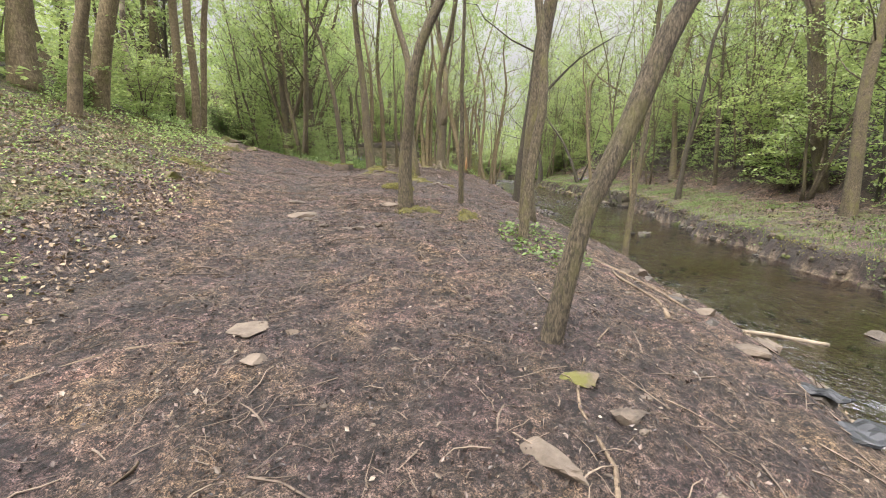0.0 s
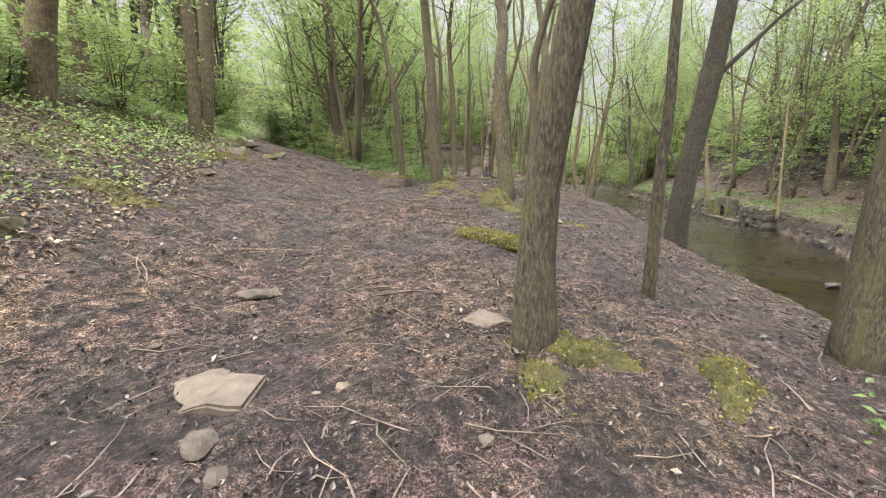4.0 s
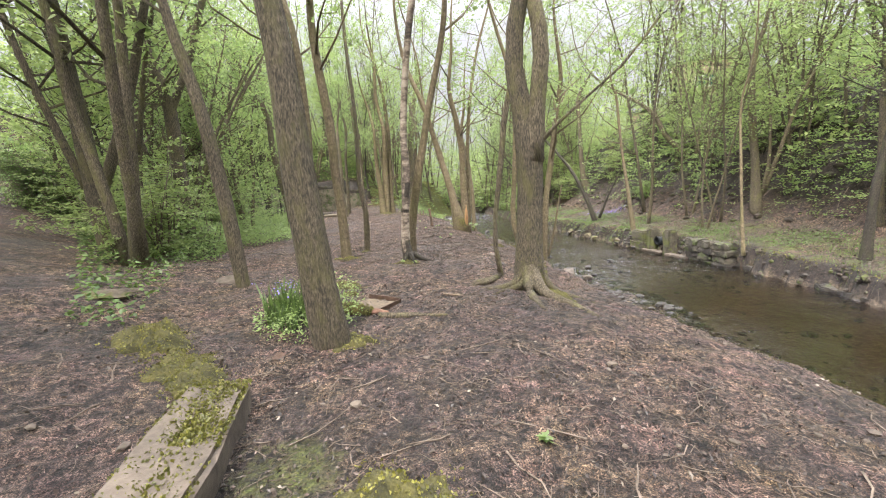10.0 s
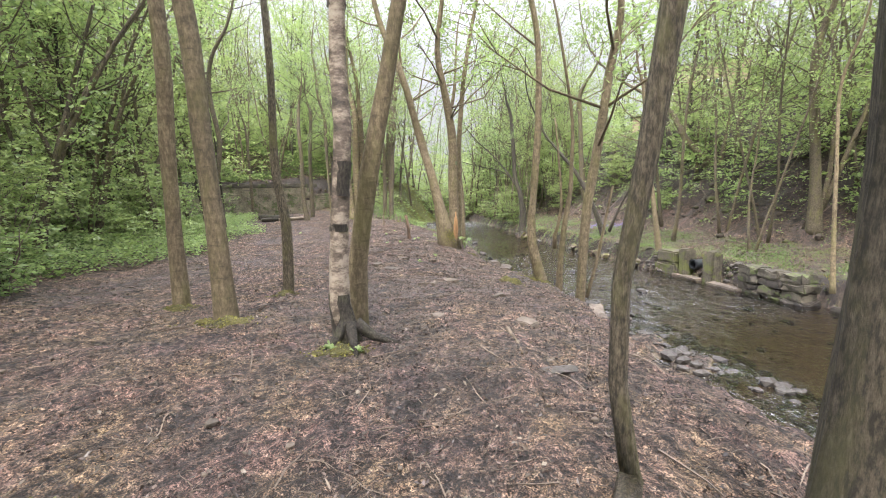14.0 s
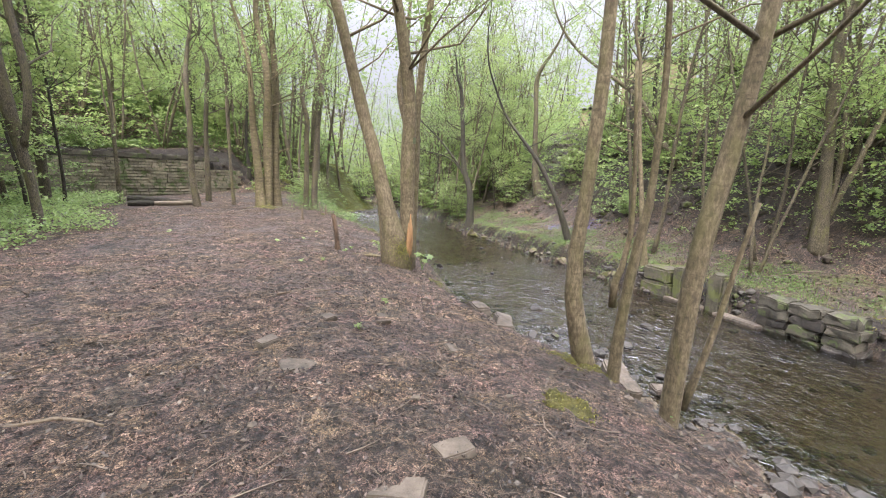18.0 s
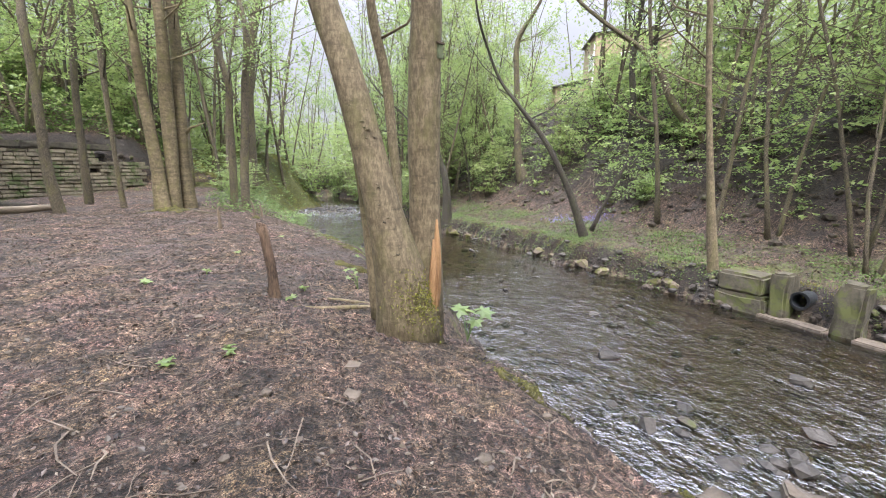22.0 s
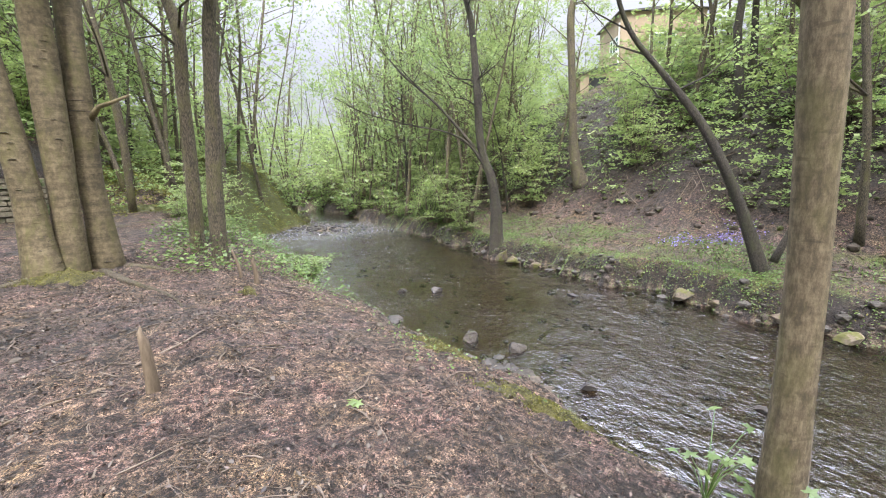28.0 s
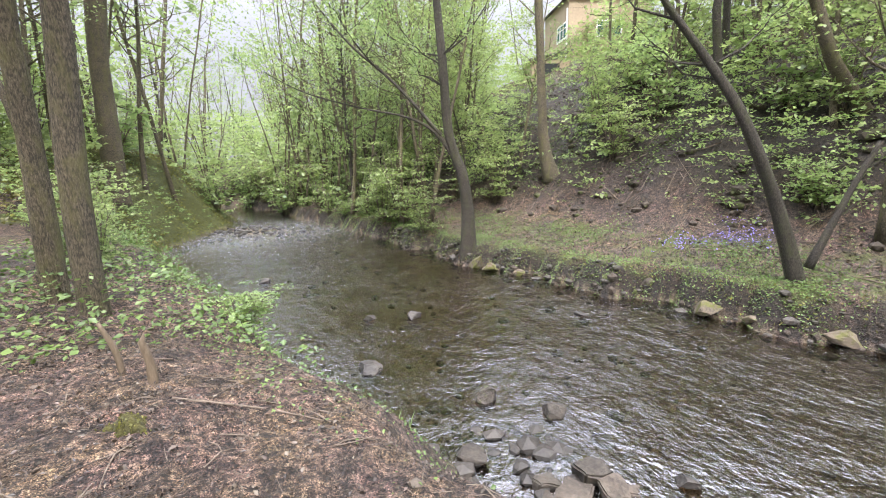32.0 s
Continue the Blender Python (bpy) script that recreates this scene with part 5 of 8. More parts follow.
v, f = leaf_cloud(np.stack([lx, ly, lz + 0.02], -1), 0.07, lr, 0.012, 0.45)
stuff("leaf_litter", v, f, LEAF_DRY, "dead leaves lying on the far bank and hillside", "leaf litter")


lx, ly, lz, lr = scatter(26000, 24, (-8, -2.0), (0.5, 14), lambda x, y, rng: x < curve_at(PATH_LINE, y) - 1.3)
v, f = leaf_cloud(np.stack([lx, ly, lz + 0.02], -1), 0.045, lr, 0.008, 0.5)
stuff("leaf_litter", v, f, LEAF_BROWN, "deep brown leaf litter on the slope beside the path", "leaf litter")


lx, ly, lz, lr = scatter(3000, 25, (-6, 3.2), (0, 41), lambda x, y, rng: (x < curve_at(LEFT_EDGE, y) - 1.0) & (rng.uniform(0, 1, len(x)) < 0.3 + 0.7 * clump_noise(x, y, 3.3)))
v, f = leaf_cloud(np.stack([lx, ly, lz + 0.014], -1), 0.03, lr, 0.004, 0.4)
stuff("leaf_litter", v, f, LEAF_BLEACHED, "pale bleached leaves and chips on the mud", "leaf litter")


def twig_heap(n, seed, xs, ys, keep, length, thick):
    x, y, z, rng = scatter(n, seed, xs, ys, keep)
    out = []
    for a, b, c in zip(x, y, z):
        l, t = length * rng.uniform(0.3, 1.6), rng.uniform(0, 6.28)
        d = np.array([math.cos(t), math.sin(t)])
        bend = rng.normal(0, 0.18, 2) * l
        r = thick * rng.uniform(0.5, 1.5)
        mx, my = a + d[0] * l / 2 + bend[0], b + d[1] * l / 2 + bend[1]
        ex, ey = a + d[0] * l, b + d[1] * l
        out.append(tube([(a, b, c + r, r), (mx, my, float(ground(mx, my)) + r + rng.uniform(0, 0.02), r * 0.8), (ex, ey, float(ground(ex, ey)) + r, r * 0.45)], 4, 0, rng))
    return join(out)


def twig_field(x, y, rng, length, thick, lift=0.012):
    """Many bent twigs lying on the ground, each of four stations."""
    n = len(x)
    l, t, turn = length * rng.uniform(0.25, 1.0, n) ** 1.5 * 1.7, rng.uniform(0, 6.28, n), rng.normal(0, 0.35, (n, 3))
    r0 = thick * rng.uniform(0.45, 1.5, n)
    px, py, way = [x], [y], t
    for k in range(3):
        way = way + turn[:, k]
        px.append(px[-1] + np.cos(way) * l / 3)
        py.append(py[-1] + np.sin(way) * l / 3)
    px, py = np.stack(px, 1), np.stack(py, 1)
    r = r0[:, None] * np.array([1.0, 0.85, 0.68, 0.4])
    pz = ground(px, py) + r * 0.9 + 0.004 + lift * rng.uniform(0, 1, (n, 1)) * np.array([0.3, 1.0, 1.2, 0.4])
    sx, sy = -np.sin(t)[:, None], np.cos(t)[:, None]
    V = np.empty((n, 4, 3, 3))
    for k in range(3):
        a = 2 * math.pi * k / 3 + 0.5
        V[:, :, k, 0], V[:, :, k, 1], V[:, :, k, 2] = px + r * math.cos(a) * sx, py + r * math.cos(a) * sy, pz + r * math.sin(a)
    one = np.array([(3 * i + k, 3 * i + (k + 1) % 3, 3 * i + 3 + (k + 1) % 3, 3 * i + 3 + k) for i in range(3) for k in range(3)])
    F = (np.arange(n) * 12)[:, None, None] + one[None]
    return V.reshape(-1, 3), F.reshape(-1, 4)


for count, seed, wide, length, thick, mat, text in ((13000, 31, 1.7, 0.13, 0.0026, TWIG, "thin broken twigs scattered over the mud"), (9000, 34, 1.9, 0.1, 0.0026, TWIG_DARK, "dark wet twigs trodden into the mud"), (1500, 38, 2.0, 0.3, 0.0042, TWIG, "longer crooked sticks lying on the mud")):
    lx, ly, lz, lr = along_walk(count, seed, wide)
    v, f = twig_field(lx, ly, lr, length, thick)
    stuff("fallen_twigs", v, f, mat, text, "twigs")
lx, ly, lz, lr = scatter(3000, 40, (-8, 3), (0.3, 41), lambda x, y, rng: (x < curve_at(LEFT_EDGE, y) - 0.9))
v, f = twig_field(lx, ly, lr, 0.3, 0.005, 0.02)
stuff("fallen_twigs", v, f, TWIG, "dead sticks strewn over the slope and the clearing", "twigs")
v, f = twig_heap(800, 32, (11, 20), (8, 50), lambda x, y, rng: x > curve_at(RIGHT_EDGE, y) + 1.5, 0.9, 0.014)
stuff("fallen_twigs", v, f, TWIG, "dead sticks lying on the far hillside", "twigs")
lx, ly, lz, lr = scatter(9000, 39, (-6, 3), (20, 42), lambda x, y, rng: (x < curve_at(LEFT_EDGE, y) - 0.7) & (rng.uniform(0, 1, len(x)) < 0.25 + 0.75 * (clump_noise(x, y, 1.5) > 0.5)))
v, f = leaf_cloud(np.stack([lx, ly, lz + 0.014], -1), 0.036, lr, 0.006, 0.5)
stuff("leaf_litter", v, f, LEAF_DRY, "warm brown leaves scattered over the clearing", "leaf litter")
# drift of sticks and leaves along the near edge of the water
v, f = twig_heap(420, 36, (1.2, 5), (1.2, 11), lambda x, y, rng: np.abs(x - curve_at(LEFT_EDGE, y) + 0.7) < 0.3, 0.22, 0.005)
stuff("bank_drift", v, f, TWIG, "drift of small sticks along the edge of the water", "twigs")
lx, ly, lz, lr = scatter(5200, 37, (1.2, 5), (1.2, 11), lambda x, y, rng: np.abs(x - curve_at(LEFT_EDGE, y) + 0.7) < 0.34)
v, f = leaf_cloud(np.stack([lx, ly, lz + 0.016], -1), 0.045, lr, 0.012, 0.5)
stuff("bank_drift", v, f, LEAF_BROWN, "brown dead leaves washed up along the water", "leaf litter")
# tangled brash and roots along the cut far bank
ROOT_DARK = plain_noisy("dark_root", (0.02, 0.016, 0.012), (0.12, 0.095, 0.07), 10, 0.9, 0.4, 0.006)
v, f = twig_heap(1200, 33, (8.2, 12), (4, 26), lambda x, y, rng: np.abs(x - far_edge(y) - 0.3) < 0.3, 0.4, 0.008)
stuff("bank_brash", v, f, ROOT_DARK, "tangle of dead sticks and roots along the far bank", "brash")


def blob_points(seed, sub=1):
    bm = bmesh.new()
    bmesh.ops.create_icosphere(bm, subdivisions=sub, radius=1)
    rng = np.random.default_rng(seed)
    o = rng.uniform(0, 50, 3)
    for q in bm.verts:
        d = noise.noise(q.co * 1.1 + Vector(o)) * 0.42 + noise.noise(q.co * 2.7 + Vector(o)) * 0.16
        q.co = q.co * (1 + d)
    v = [tuple(q.co) for q in bm.verts]
    f = [tuple(w.index for w in q.verts) for q in bm.faces]
    bm.free()
    return v, f


PEBBLES = [blob_points(s, 1) for s in range(6)]


def pebble_field(n, seed, xs, ys, keep, lo, hi, squash=0.55):
    x, y, z, rng = scatter(n, seed, xs, ys, keep)
    V, F, k = [], [], 0
    for a, b, c in zip(x, y, z):
        pv, pf = PEBBLES[rng.integers(6)]
        s, t = lo * (hi / lo) ** (rng.uniform(0, 1) ** 2.2), rng.uniform(0, 6.28)
        p = np.array(pv) * (s, s * rng.uniform(0.6, 1), s * squash)
        p = np.stack([p[:, 0] * math.cos(t) - p[:, 1] * math.sin(t), p[:, 0] * math.sin(t) + p[:, 1] * math.cos(t), p[:, 2]], -1) + (a, b, c + s * 0.2)
        V.append(p)
        F += [tuple(q + k for q in g) for g in pf]
        k += len(p)
    return np.concatenate(V), F


v, f = pebble_field(900, 41, (-5, 3.5), (0.3, 41), lambda x, y, rng: x < curve_at(LEFT_EDGE, y) - 0.6, 0.012, 0.05)
stuff("pebbles", v, f, STONE, "small pale stones trodden into the mud", "pebbles")


def bar_keep(x, y, rng):
    le = curve_at(LEFT_EDGE, y)
    near = np.abs(x - le - 0.35 - 0.95 * np.exp(-((y - 23.5) / 5) ** 2)) < 0.35 + 1.2 * np.exp(-((y - 23.5) / 5) ** 2) + 0.5 * np.exp(-((y - 36) / 1.6) ** 2)
    return near & (rng.uniform(0, 1, len(x)) < 0.2 + 0.8 * np.exp(-((y - 23.5) / 5) ** 2) + 0.5 * np.exp(-((y - 36) / 1.8) ** 2))


v, f = pebble_field(15000, 42, (1.5, 7.5), (2, 50), bar_keep, 0.03, 0.19)
stuff("gravel_bar", v, f, STONE_WET, "wet brown stones and gravel along the edge of the stream", "gravel")
v, f = pebble_field(1300, 43, (3, 10.5), (49, 63), lambda x, y, rng: (x > curve_at(LEFT_EDGE, y)) & (x < curve_at(RIGHT_EDGE, y)) & (ground(x, y) > WATER - 0.16), 0.06, 0.22)
stuff("gravel_bar", v, f, STONE_WET, "stones of a shallow riffle up the stream", "gravel")
v, f = pebble_field(420, 44, (4, 11), (3, 50), lambda x, y, rng: (x > curve_at(LEFT_EDGE, y) + 0.3) & (x < curve_at(RIGHT_EDGE, y) - 0.3), 0.05, 0.17)
stuff("stream_stones", v, f, STONE_WET, "dark stones lying on the bed of the stream", "stones")


v, f = pebble_field(900, 64, (8, 12), (4, 27), lambda x, y, rng: np.abs(x - far_edge(y) + 0.02) < 0.2, 0.04, 0.14)
stuff("bank_rubble", v, f, STONE_BANK, "black wet stones and clods along the cut far bank", "rubble")
v, f = pebble_field(5200, 65, (8, 12), (4, 52), lambda x, y, rng: np.abs(x - far_edge(y) - 0.22) < 0.24, 0.035, 0.15, 0.8)
stuff("bank_rubble", v, f, EARTH_CLOD, "clods of dark earth and stone of the cut far bank", "rubble")
v, f = pebble_field(800, 68, (-16, -3.4), (41.5, 50), lambda x, y, rng: np.abs(y - 42.35 - 0.706 * np.clip(x + 12, 0, 8.5)) < 0.65, 0.05, 0.24, 0.7)
stuff("bank_rubble", v, f, EARTH_CLOD, "dark earth, roots and stones above the old wall", "rubble")
v, f = pebble_field(1700, 69, (12.5, 21), (26, 52), lambda x, y, rng: (x > far_edge(y) + 3.6) & (rng.uniform(0, 1, len(x)) < 0.25 + 0.75 * (clump_noise(x, y, 1.3) > 0.5)), 0.05, 0.3, 0.6)
stuff("hill_rubble", v, f, EARTH_CLOD, "dark clods and stones on the bare hillside", "rubble")
lx, ly, lz, lr = scatter(120000, 67, (8, 12.2), (4, 54), lambda x, y, rng: (np.abs(x - far_edge(y) - 0.42 - 0.1 * (y > 28)) < 0.17 + 0.1 * (y > 28)) & (rng.uniform(0, 1, len(x)) < 0.25 + 0.75 * (clump_noise(x, y, 2.9) > 0.45)))
v, f = leaf_cloud(np.stack([lx, ly, lz + lr.uniform(-0.12, 0.06, len(lx))], -1), 0.05, lr, 0.03, 1.0, 0.3)
stuff("bank_turf", v, f, MOSS_TUFT, "mossy turf hanging over the lip of the far bank", "turf")
v, f = pebble_field(1300, 45, (8.8, 11.8), (27, 50), lambda x, y, rng: np.abs(x - curve_at(RIGHT_EDGE, y) - 0.2) < 0.36, 0.05, 0.17)
stuff("bank_rubble", v, f, STONE_WET, "mossy rubble along the foot of the far bank", "rubble")


def low_plants(name, n, seed, xs, ys, keep, size, height, material, label, category="plants"):
    x, y, z, rng = scatter(n, seed, xs, ys, keep)
    h = height * rng.uniform(0.05, 1.0, len(x)) * (0.4 + 0.6 * clump_noise(x, y, 1.6))
    v, f = leaf_cloud(np.stack([x, y, z + h], -1), size, rng, 0.02, 0.4)
    return stuff(name, v, f, material, label, category)


def chance(rng, x, p):
    return rng.uniform(0, 1, len(x)) < p


low_plants("ground_plants", 52000, 51, (-13, -5.0), (20, 43), lambda x, y, r: (x < -6.0 + 0.5 * np.sin(y) - 1.2 * smooth(33, 40, y) + 0.9 * np.exp(-((y - 30) / 4) ** 2)) & (path_gap(x, y) > 2.0) & (y < 41 + 0.7 * (x + 12.5) * (x > -12.5)), 0.075, 0.5, LEAF, "dense low green plants at the edge of the clearing")
low_plants("ground_plants", 60000, 52, (-13, -2.6), (-2, 20), lambda x, y, r: (x < curve_at(PATH_LINE, y) - 2.0) & chance(r, x, (0.12 + 0.88 * (clump_noise(x, y, 2.7) > 0.58)) * (0.3 + 0.25 * smooth(5, 9, y))), 0.042, 0.13, LEAF_LOW, "patches of ivy and seedlings on the leafy slope")
low_plants("ground_plants", 60000, 47, (-20, -5), (9, 32), lambda x, y, r: (x < curve_at(PATH_LINE, y) - 1.7 - 0.3 * np.sin(1.7 * y)) & (x > curve_at(PATH_LINE, y) - 6) & chance(r, x, 0.35 + 0.65 * (clump_noise(x, y, 1.6) > 0.45)), 0.06, 0.3, LEAF, "thick green plants on the upper edge of the path")
low_plants("ground_plants", 24000, 53, (-12, -3.6), (13, 30), lambda x, y, r: (x > curve_at(PATH_LINE, y) + 1.3) & (x < -4.6 - 0.25 * (y - 16)) & (y > 15), 0.07, 0.4, LEAF_LOW, "green plants along the edge of the path")
low_plants("ground_plants", 40000, 50, (-9, -2.6), (0, 15), lambda x, y, r: (x < curve_at(PATH_LINE, y) - 1.7 - 0.5 * np.sin(2 * y)) & chance(r, x, (0.1 + 0.9 * (clump_noise(x, y, 3.1) > 0.6)) * (0.22 + 0.4 * smooth(5, 9, y))), 0.045, 0.14, LEAF, "yellow-green seedlings and ivy on the slope beside the path")
low_plants("ground_plants", 40000, 49, (-16, -3), (42, 54), lambda x, y, r: (y > 43.1 + 0.706 * np.maximum(x + 12, 0)), 0.12, 0.5, LEAF_LOW, "green plants on the ledge above the old wall")
low_plants("bank_plants", 90000, 54, (8.4, 15), (3, 56), lambda x, y, r: (x > curve_at(RIGHT_EDGE, y) + 0.15) & (x < curve_at(RIGHT_EDGE, y) + 3.6) & chance(r, x, 0.1 + 0.9 * (clump_noise(x, y, 1.1) > 0.55)), 0.055, 0.12, LEAF_LOW, "grass and low plants on the far bank")
low_plants("bank_plants", 60000, 48, (8.2, 11.9), (29.5, 56), lambda x, y, r: (np.abs(x - curve_at(RIGHT_EDGE, y) - 0.55) < 0.6) & chance(r, x, 0.2 + 0.8 * (clump_noise(x, y, 1.4) > 0.45)), 0.045, 0.12, LEAF_LOW, "moss and ferns hanging over the far bank")
low_plants("bank_plants", 11000, 55, (0.6, 4.8), (2, 48), lambda x, y, r: (np.abs(x - curve_at(LEFT_EDGE, y) + 0.85 + 0.25 * smooth(31, 34, y)) < 0.5 + 0.4 * smooth(31, 34, y)) & chance(r, x, 0.06 + 0.9 * (clump_noise(x, y, 1.9) > 0.62) + 0.5 * smooth(33, 38, y)), 0.03, 0.1, LEAF_LOW, "green plants along the near edge of the stream")
low_plants("bank_plants", 60000, 56, (-4, 8), (45, 66), lambda x, y, r: (x < curve_at(LEFT_EDGE, y) - 0.1) & (x > curve_at(LEFT_EDGE, y) - 4.5) & (y > 46 + 0.3 * (x + 4) * (x < 2)) & chance(r, x, 0.4 + 0.6 * (clump_noise(x, y, 1.8) > 0.4)), 0.09, 0.28, MOSS_TUFT, "mossy green plants on the steep bank upstream")
low_plants("ground_plants", 3600, 57, (-0.9, 2.2), (37.8, 44), lambda x, y, r: (x < curve_at(LEFT_EDGE, y) - 0.5) & (x > -0.6 + 0.25 * np.sin(3 * y)), 0.065, 0.55, LEAF_LOW, "leafy plants round the foot of the tall trees")
low_plants("bank_plants", 11000, 66, (-0.4, 4.8), (33.5, 46), lambda x, y, r: (np.abs(x - curve_at(LEFT_EDGE, y) + 1.25) < 0.75) & chance(r, x, 0.1 + 0.9 * (clump_noise(x, y, 2.3) > 0.44)), 0.032, 0.1, LEAF_LOW, "low green plants along the lip of the near bank")
low_plants("ivy", 1500, 58, (0.3, 2.1), (4.2, 7.6), lambda x, y, r: ((x - 1.25) / 0.55) ** 2 + ((y - 5.4) / 1.2) ** 2 < 1, 0.06, 0.12, LEAF_LOW, "green ground plants round a slim tree by the bank")
low_plants("ivy", 3800, 59, (-3.6, -2.1), (14.6, 16.4), lambda x, y, r: ((x + 2.75) / 0.55) ** 2 + ((y - 15.5) / 0.7) ** 2 < 1, 0.032, 0.4, LEAF, "leafy shoots round the foot of a leaning tree")


low_plants("ground_plants", 14000, 46, (14, 30), (40, 54), lambda x, y, r: (x > curve_at(RIGHT_EDGE, y) + 5) & chance(r, x, 0.3 + 0.7 * (clump_noise(x, y, 1.2) > 0.5)), 0.09, 0.4, LEAF_LOW, "low green plants on the hillside below the house")


def blades(n, seed, xs, ys, keep, tall, material, name, label):
    x, y, z, rng = scatter(n, seed, xs, ys, keep)
    a, h, w = rng.uniform(0, 6.28, len(x)), tall * rng.uniform(0.4, 1.2, len(x)), rng.uniform(0.004, 0.009, len(x)) * (tall / 0.12) ** 0.5
    lean = rng.uniform(0.1, 0.6, len(x)) * h
    b = np.stack([x, y, z - 0.01], -1)
    s = np.stack([-np.sin(a), np.cos(a), 0 * a], -1) * w[:, None]
    o = np.stack([np.cos(a) * lean, np.sin(a) * lean, h], -1)
    m = b + o * (0.4, 0.4, 0.6)
    v = np.stack([b - s, b + s, m + s * 0.8, m - s * 0.8, b + o], 1).reshape(-1, 3)
    i = np.arange(len(x))[:, None] * 5
    f = [tuple(q) for q in (i + np.array([0, 1, 2, 3])).tolist()] + [tuple(q) for q in (i + np.array([3, 2, 4])).tolist()]
    return stuff(name, v, f, material, label, "grass")


blades(34000, 61, (8.2, 16), (3, 56), lambda x, y, r: (x > curve_at(RIGHT_EDGE, y) + 0.45) & (x < curve_at(RIGHT_EDGE, y) + 3.2) & chance(r, x, 0.25 + 0.75 * (clump_noise(x, y, 0.9) > 0.45)), 0.13, LEAF_LOW, "grass", "thin grass on the flat far bank")
blades(6000, 62, (0.8, 4.5), (33, 48), lambda x, y, r: (np.abs(x - curve_at(LEFT_EDGE, y) + 0.5) < 0.45) & chance(r, x, 0.15 + 0.85 * (clump_noise(x, y, 1.7) > 0.5)), 0.16, LEAF, "grass", "bright grass along the near edge of the stream")
blades(420, 63, (-3.3, -2.6), (15.2, 16.1), lambda x, y, r: ((x + 2.95) / 0.28) ** 2 + ((y - 15.62) / 0.34) ** 2 < 1, 0.42, LEAF_LOW, "bluebell_leaves", "clump of long green bluebell leaves beside a leaning tree")


def sprays(name, n, per, seed, xs, ys, keep, reach, low, high, size, material, label):
    """Leafy undergrowth in flat sprays of leaves at all heights, too thick to count."""
    x, y, z, rng = scatter(n, seed, xs, ys, keep)
    m = len(x)
    a = rng.uniform(0, 6.28, m)
    h = z + low + (high - low) * rng.uniform(0, 1, m) ** 1.5
    k = rng.uniform(0, 1, (m, per))
    w = rng.normal(0, 0.3, (m, per)) * (1.1 - 0.6 * k)
    r = reach * rng.uniform(0.5, 1.3, m)[:, None]
    px = x[:, None] + r * (np.cos(a)[:, None] * k - np.sin(a)[:, None] * w)
    py = y[:, None] + r * (np.sin(a)[:, None] * k + np.cos(a)[:, None] * w)
    pz = h[:, None] + r * k * rng.uniform(-0.15, 0.25, m)[:, None] + rng.normal(0, 0.03, (m, per))
    v, f = leaf_cloud(np.stack([px, py, pz], -1).reshape(-1, 3), size, rng, 0.02, 0.4)
    return stuff(name, v, f, material, label, "undergrowth")


def hill_keep(x, y, r):
    d = x - curve_at(RIGHT_EDGE, y)
    bare = np.exp(-((y - 43) / 4) ** 2) * (1 - smooth(6, 8, d))
    bearing = np.degrees(np.arctan2(x - 0.4, y - 33))
    house = (x > 16) & (bearing > 49.5) & (bearing < 56.5)
    return (d > 4.2) & (~house | (r.uniform(0, 1, len(x)) < 0.3)) & chance(r, x, 0.25 + 0.75 * (clump_noise(x, y, 0.8) > 0.42)) & chance(r, x, 1 - 0.45 * bare)


sprays("undergrowth", 14000, 14, 71, (12, 27), (-2, 64), hill_keep, 0.55, 0.1, 2.0, 0.1, LEAF, "sprays of young green leaves over the hillside")
sprays("undergrowth", 10000, 10, 72, (13, 40), (-8, 74), lambda x, y, r: hill_keep(x, y, r) & ((x < 17) | (np.abs(np.degrees(np.arctan2(x - 0.4, y - 33)) - 52.5) > 4.5) | (r.uniform(0, 1, len(x)) < 0.22)), 0.8, 0.2, 5.0, 0.17, LEAF_PALE, "tall pale undergrowth up the hillside")
sprays("undergrowth", 8000, 10, 73, (-30, -8), (0, 44), lambda x, y, r: (x < curve_at(PATH_LINE, y) - 3.5) & (x < -8.5), 0.7, 0.1, 4.0, 0.15, LEAF_PALE, "leafy undergrowth between the trees of the slope")
sprays("undergrowth", 6000, 10, 74, (-26, 1), (43, 70), lambda x, y, r: (x < curve_at(LEFT_EDGE, y) - 0.6) & (y > 42.5 + 0.706 * np.maximum(x + 12, 0)), 0.7, 0.1, 3.2, 0.165, LEAF_PALE, "bright undergrowth above the old wall")
sprays("undergrowth", 11000, 8, 75, (-30, 46), (60, 110), lambda x, y, r: (x > curve_at(RIGHT_EDGE, y) + 0.5) | (x < curve_at(LEFT_EDGE, y) - 1), 1.3, 0.2, 6.5, 0.34, LEAF_PALE, "far green thickets closing the valley")
sprays("undergrowth", 1500, 12, 77, (-3, 7), (46, 62), lambda x, y, r: (x < curve_at(LEFT_EDGE, y) - 0.4) & (x > curve_at(LEFT_EDGE, y) - 5) & chance(r, x, 0.25 + 0.75 * (clump_noise(x, y, 0.9) > 0.5)), 0.5, 0.08, 0.9, 0.1, LEAF, "leafy sprays hanging over the steep mossy bank")
sprays("undergrowth", 1800, 16, 76, (-17, -7), (18, 42), lambda x, y, r: (x > curve_at(PATH_LINE, y) + 2.2) & (x < -8.2), 0.6, 0.1, 2.4, 0.1, LEAF, "leafy thicket beyond the clearing")


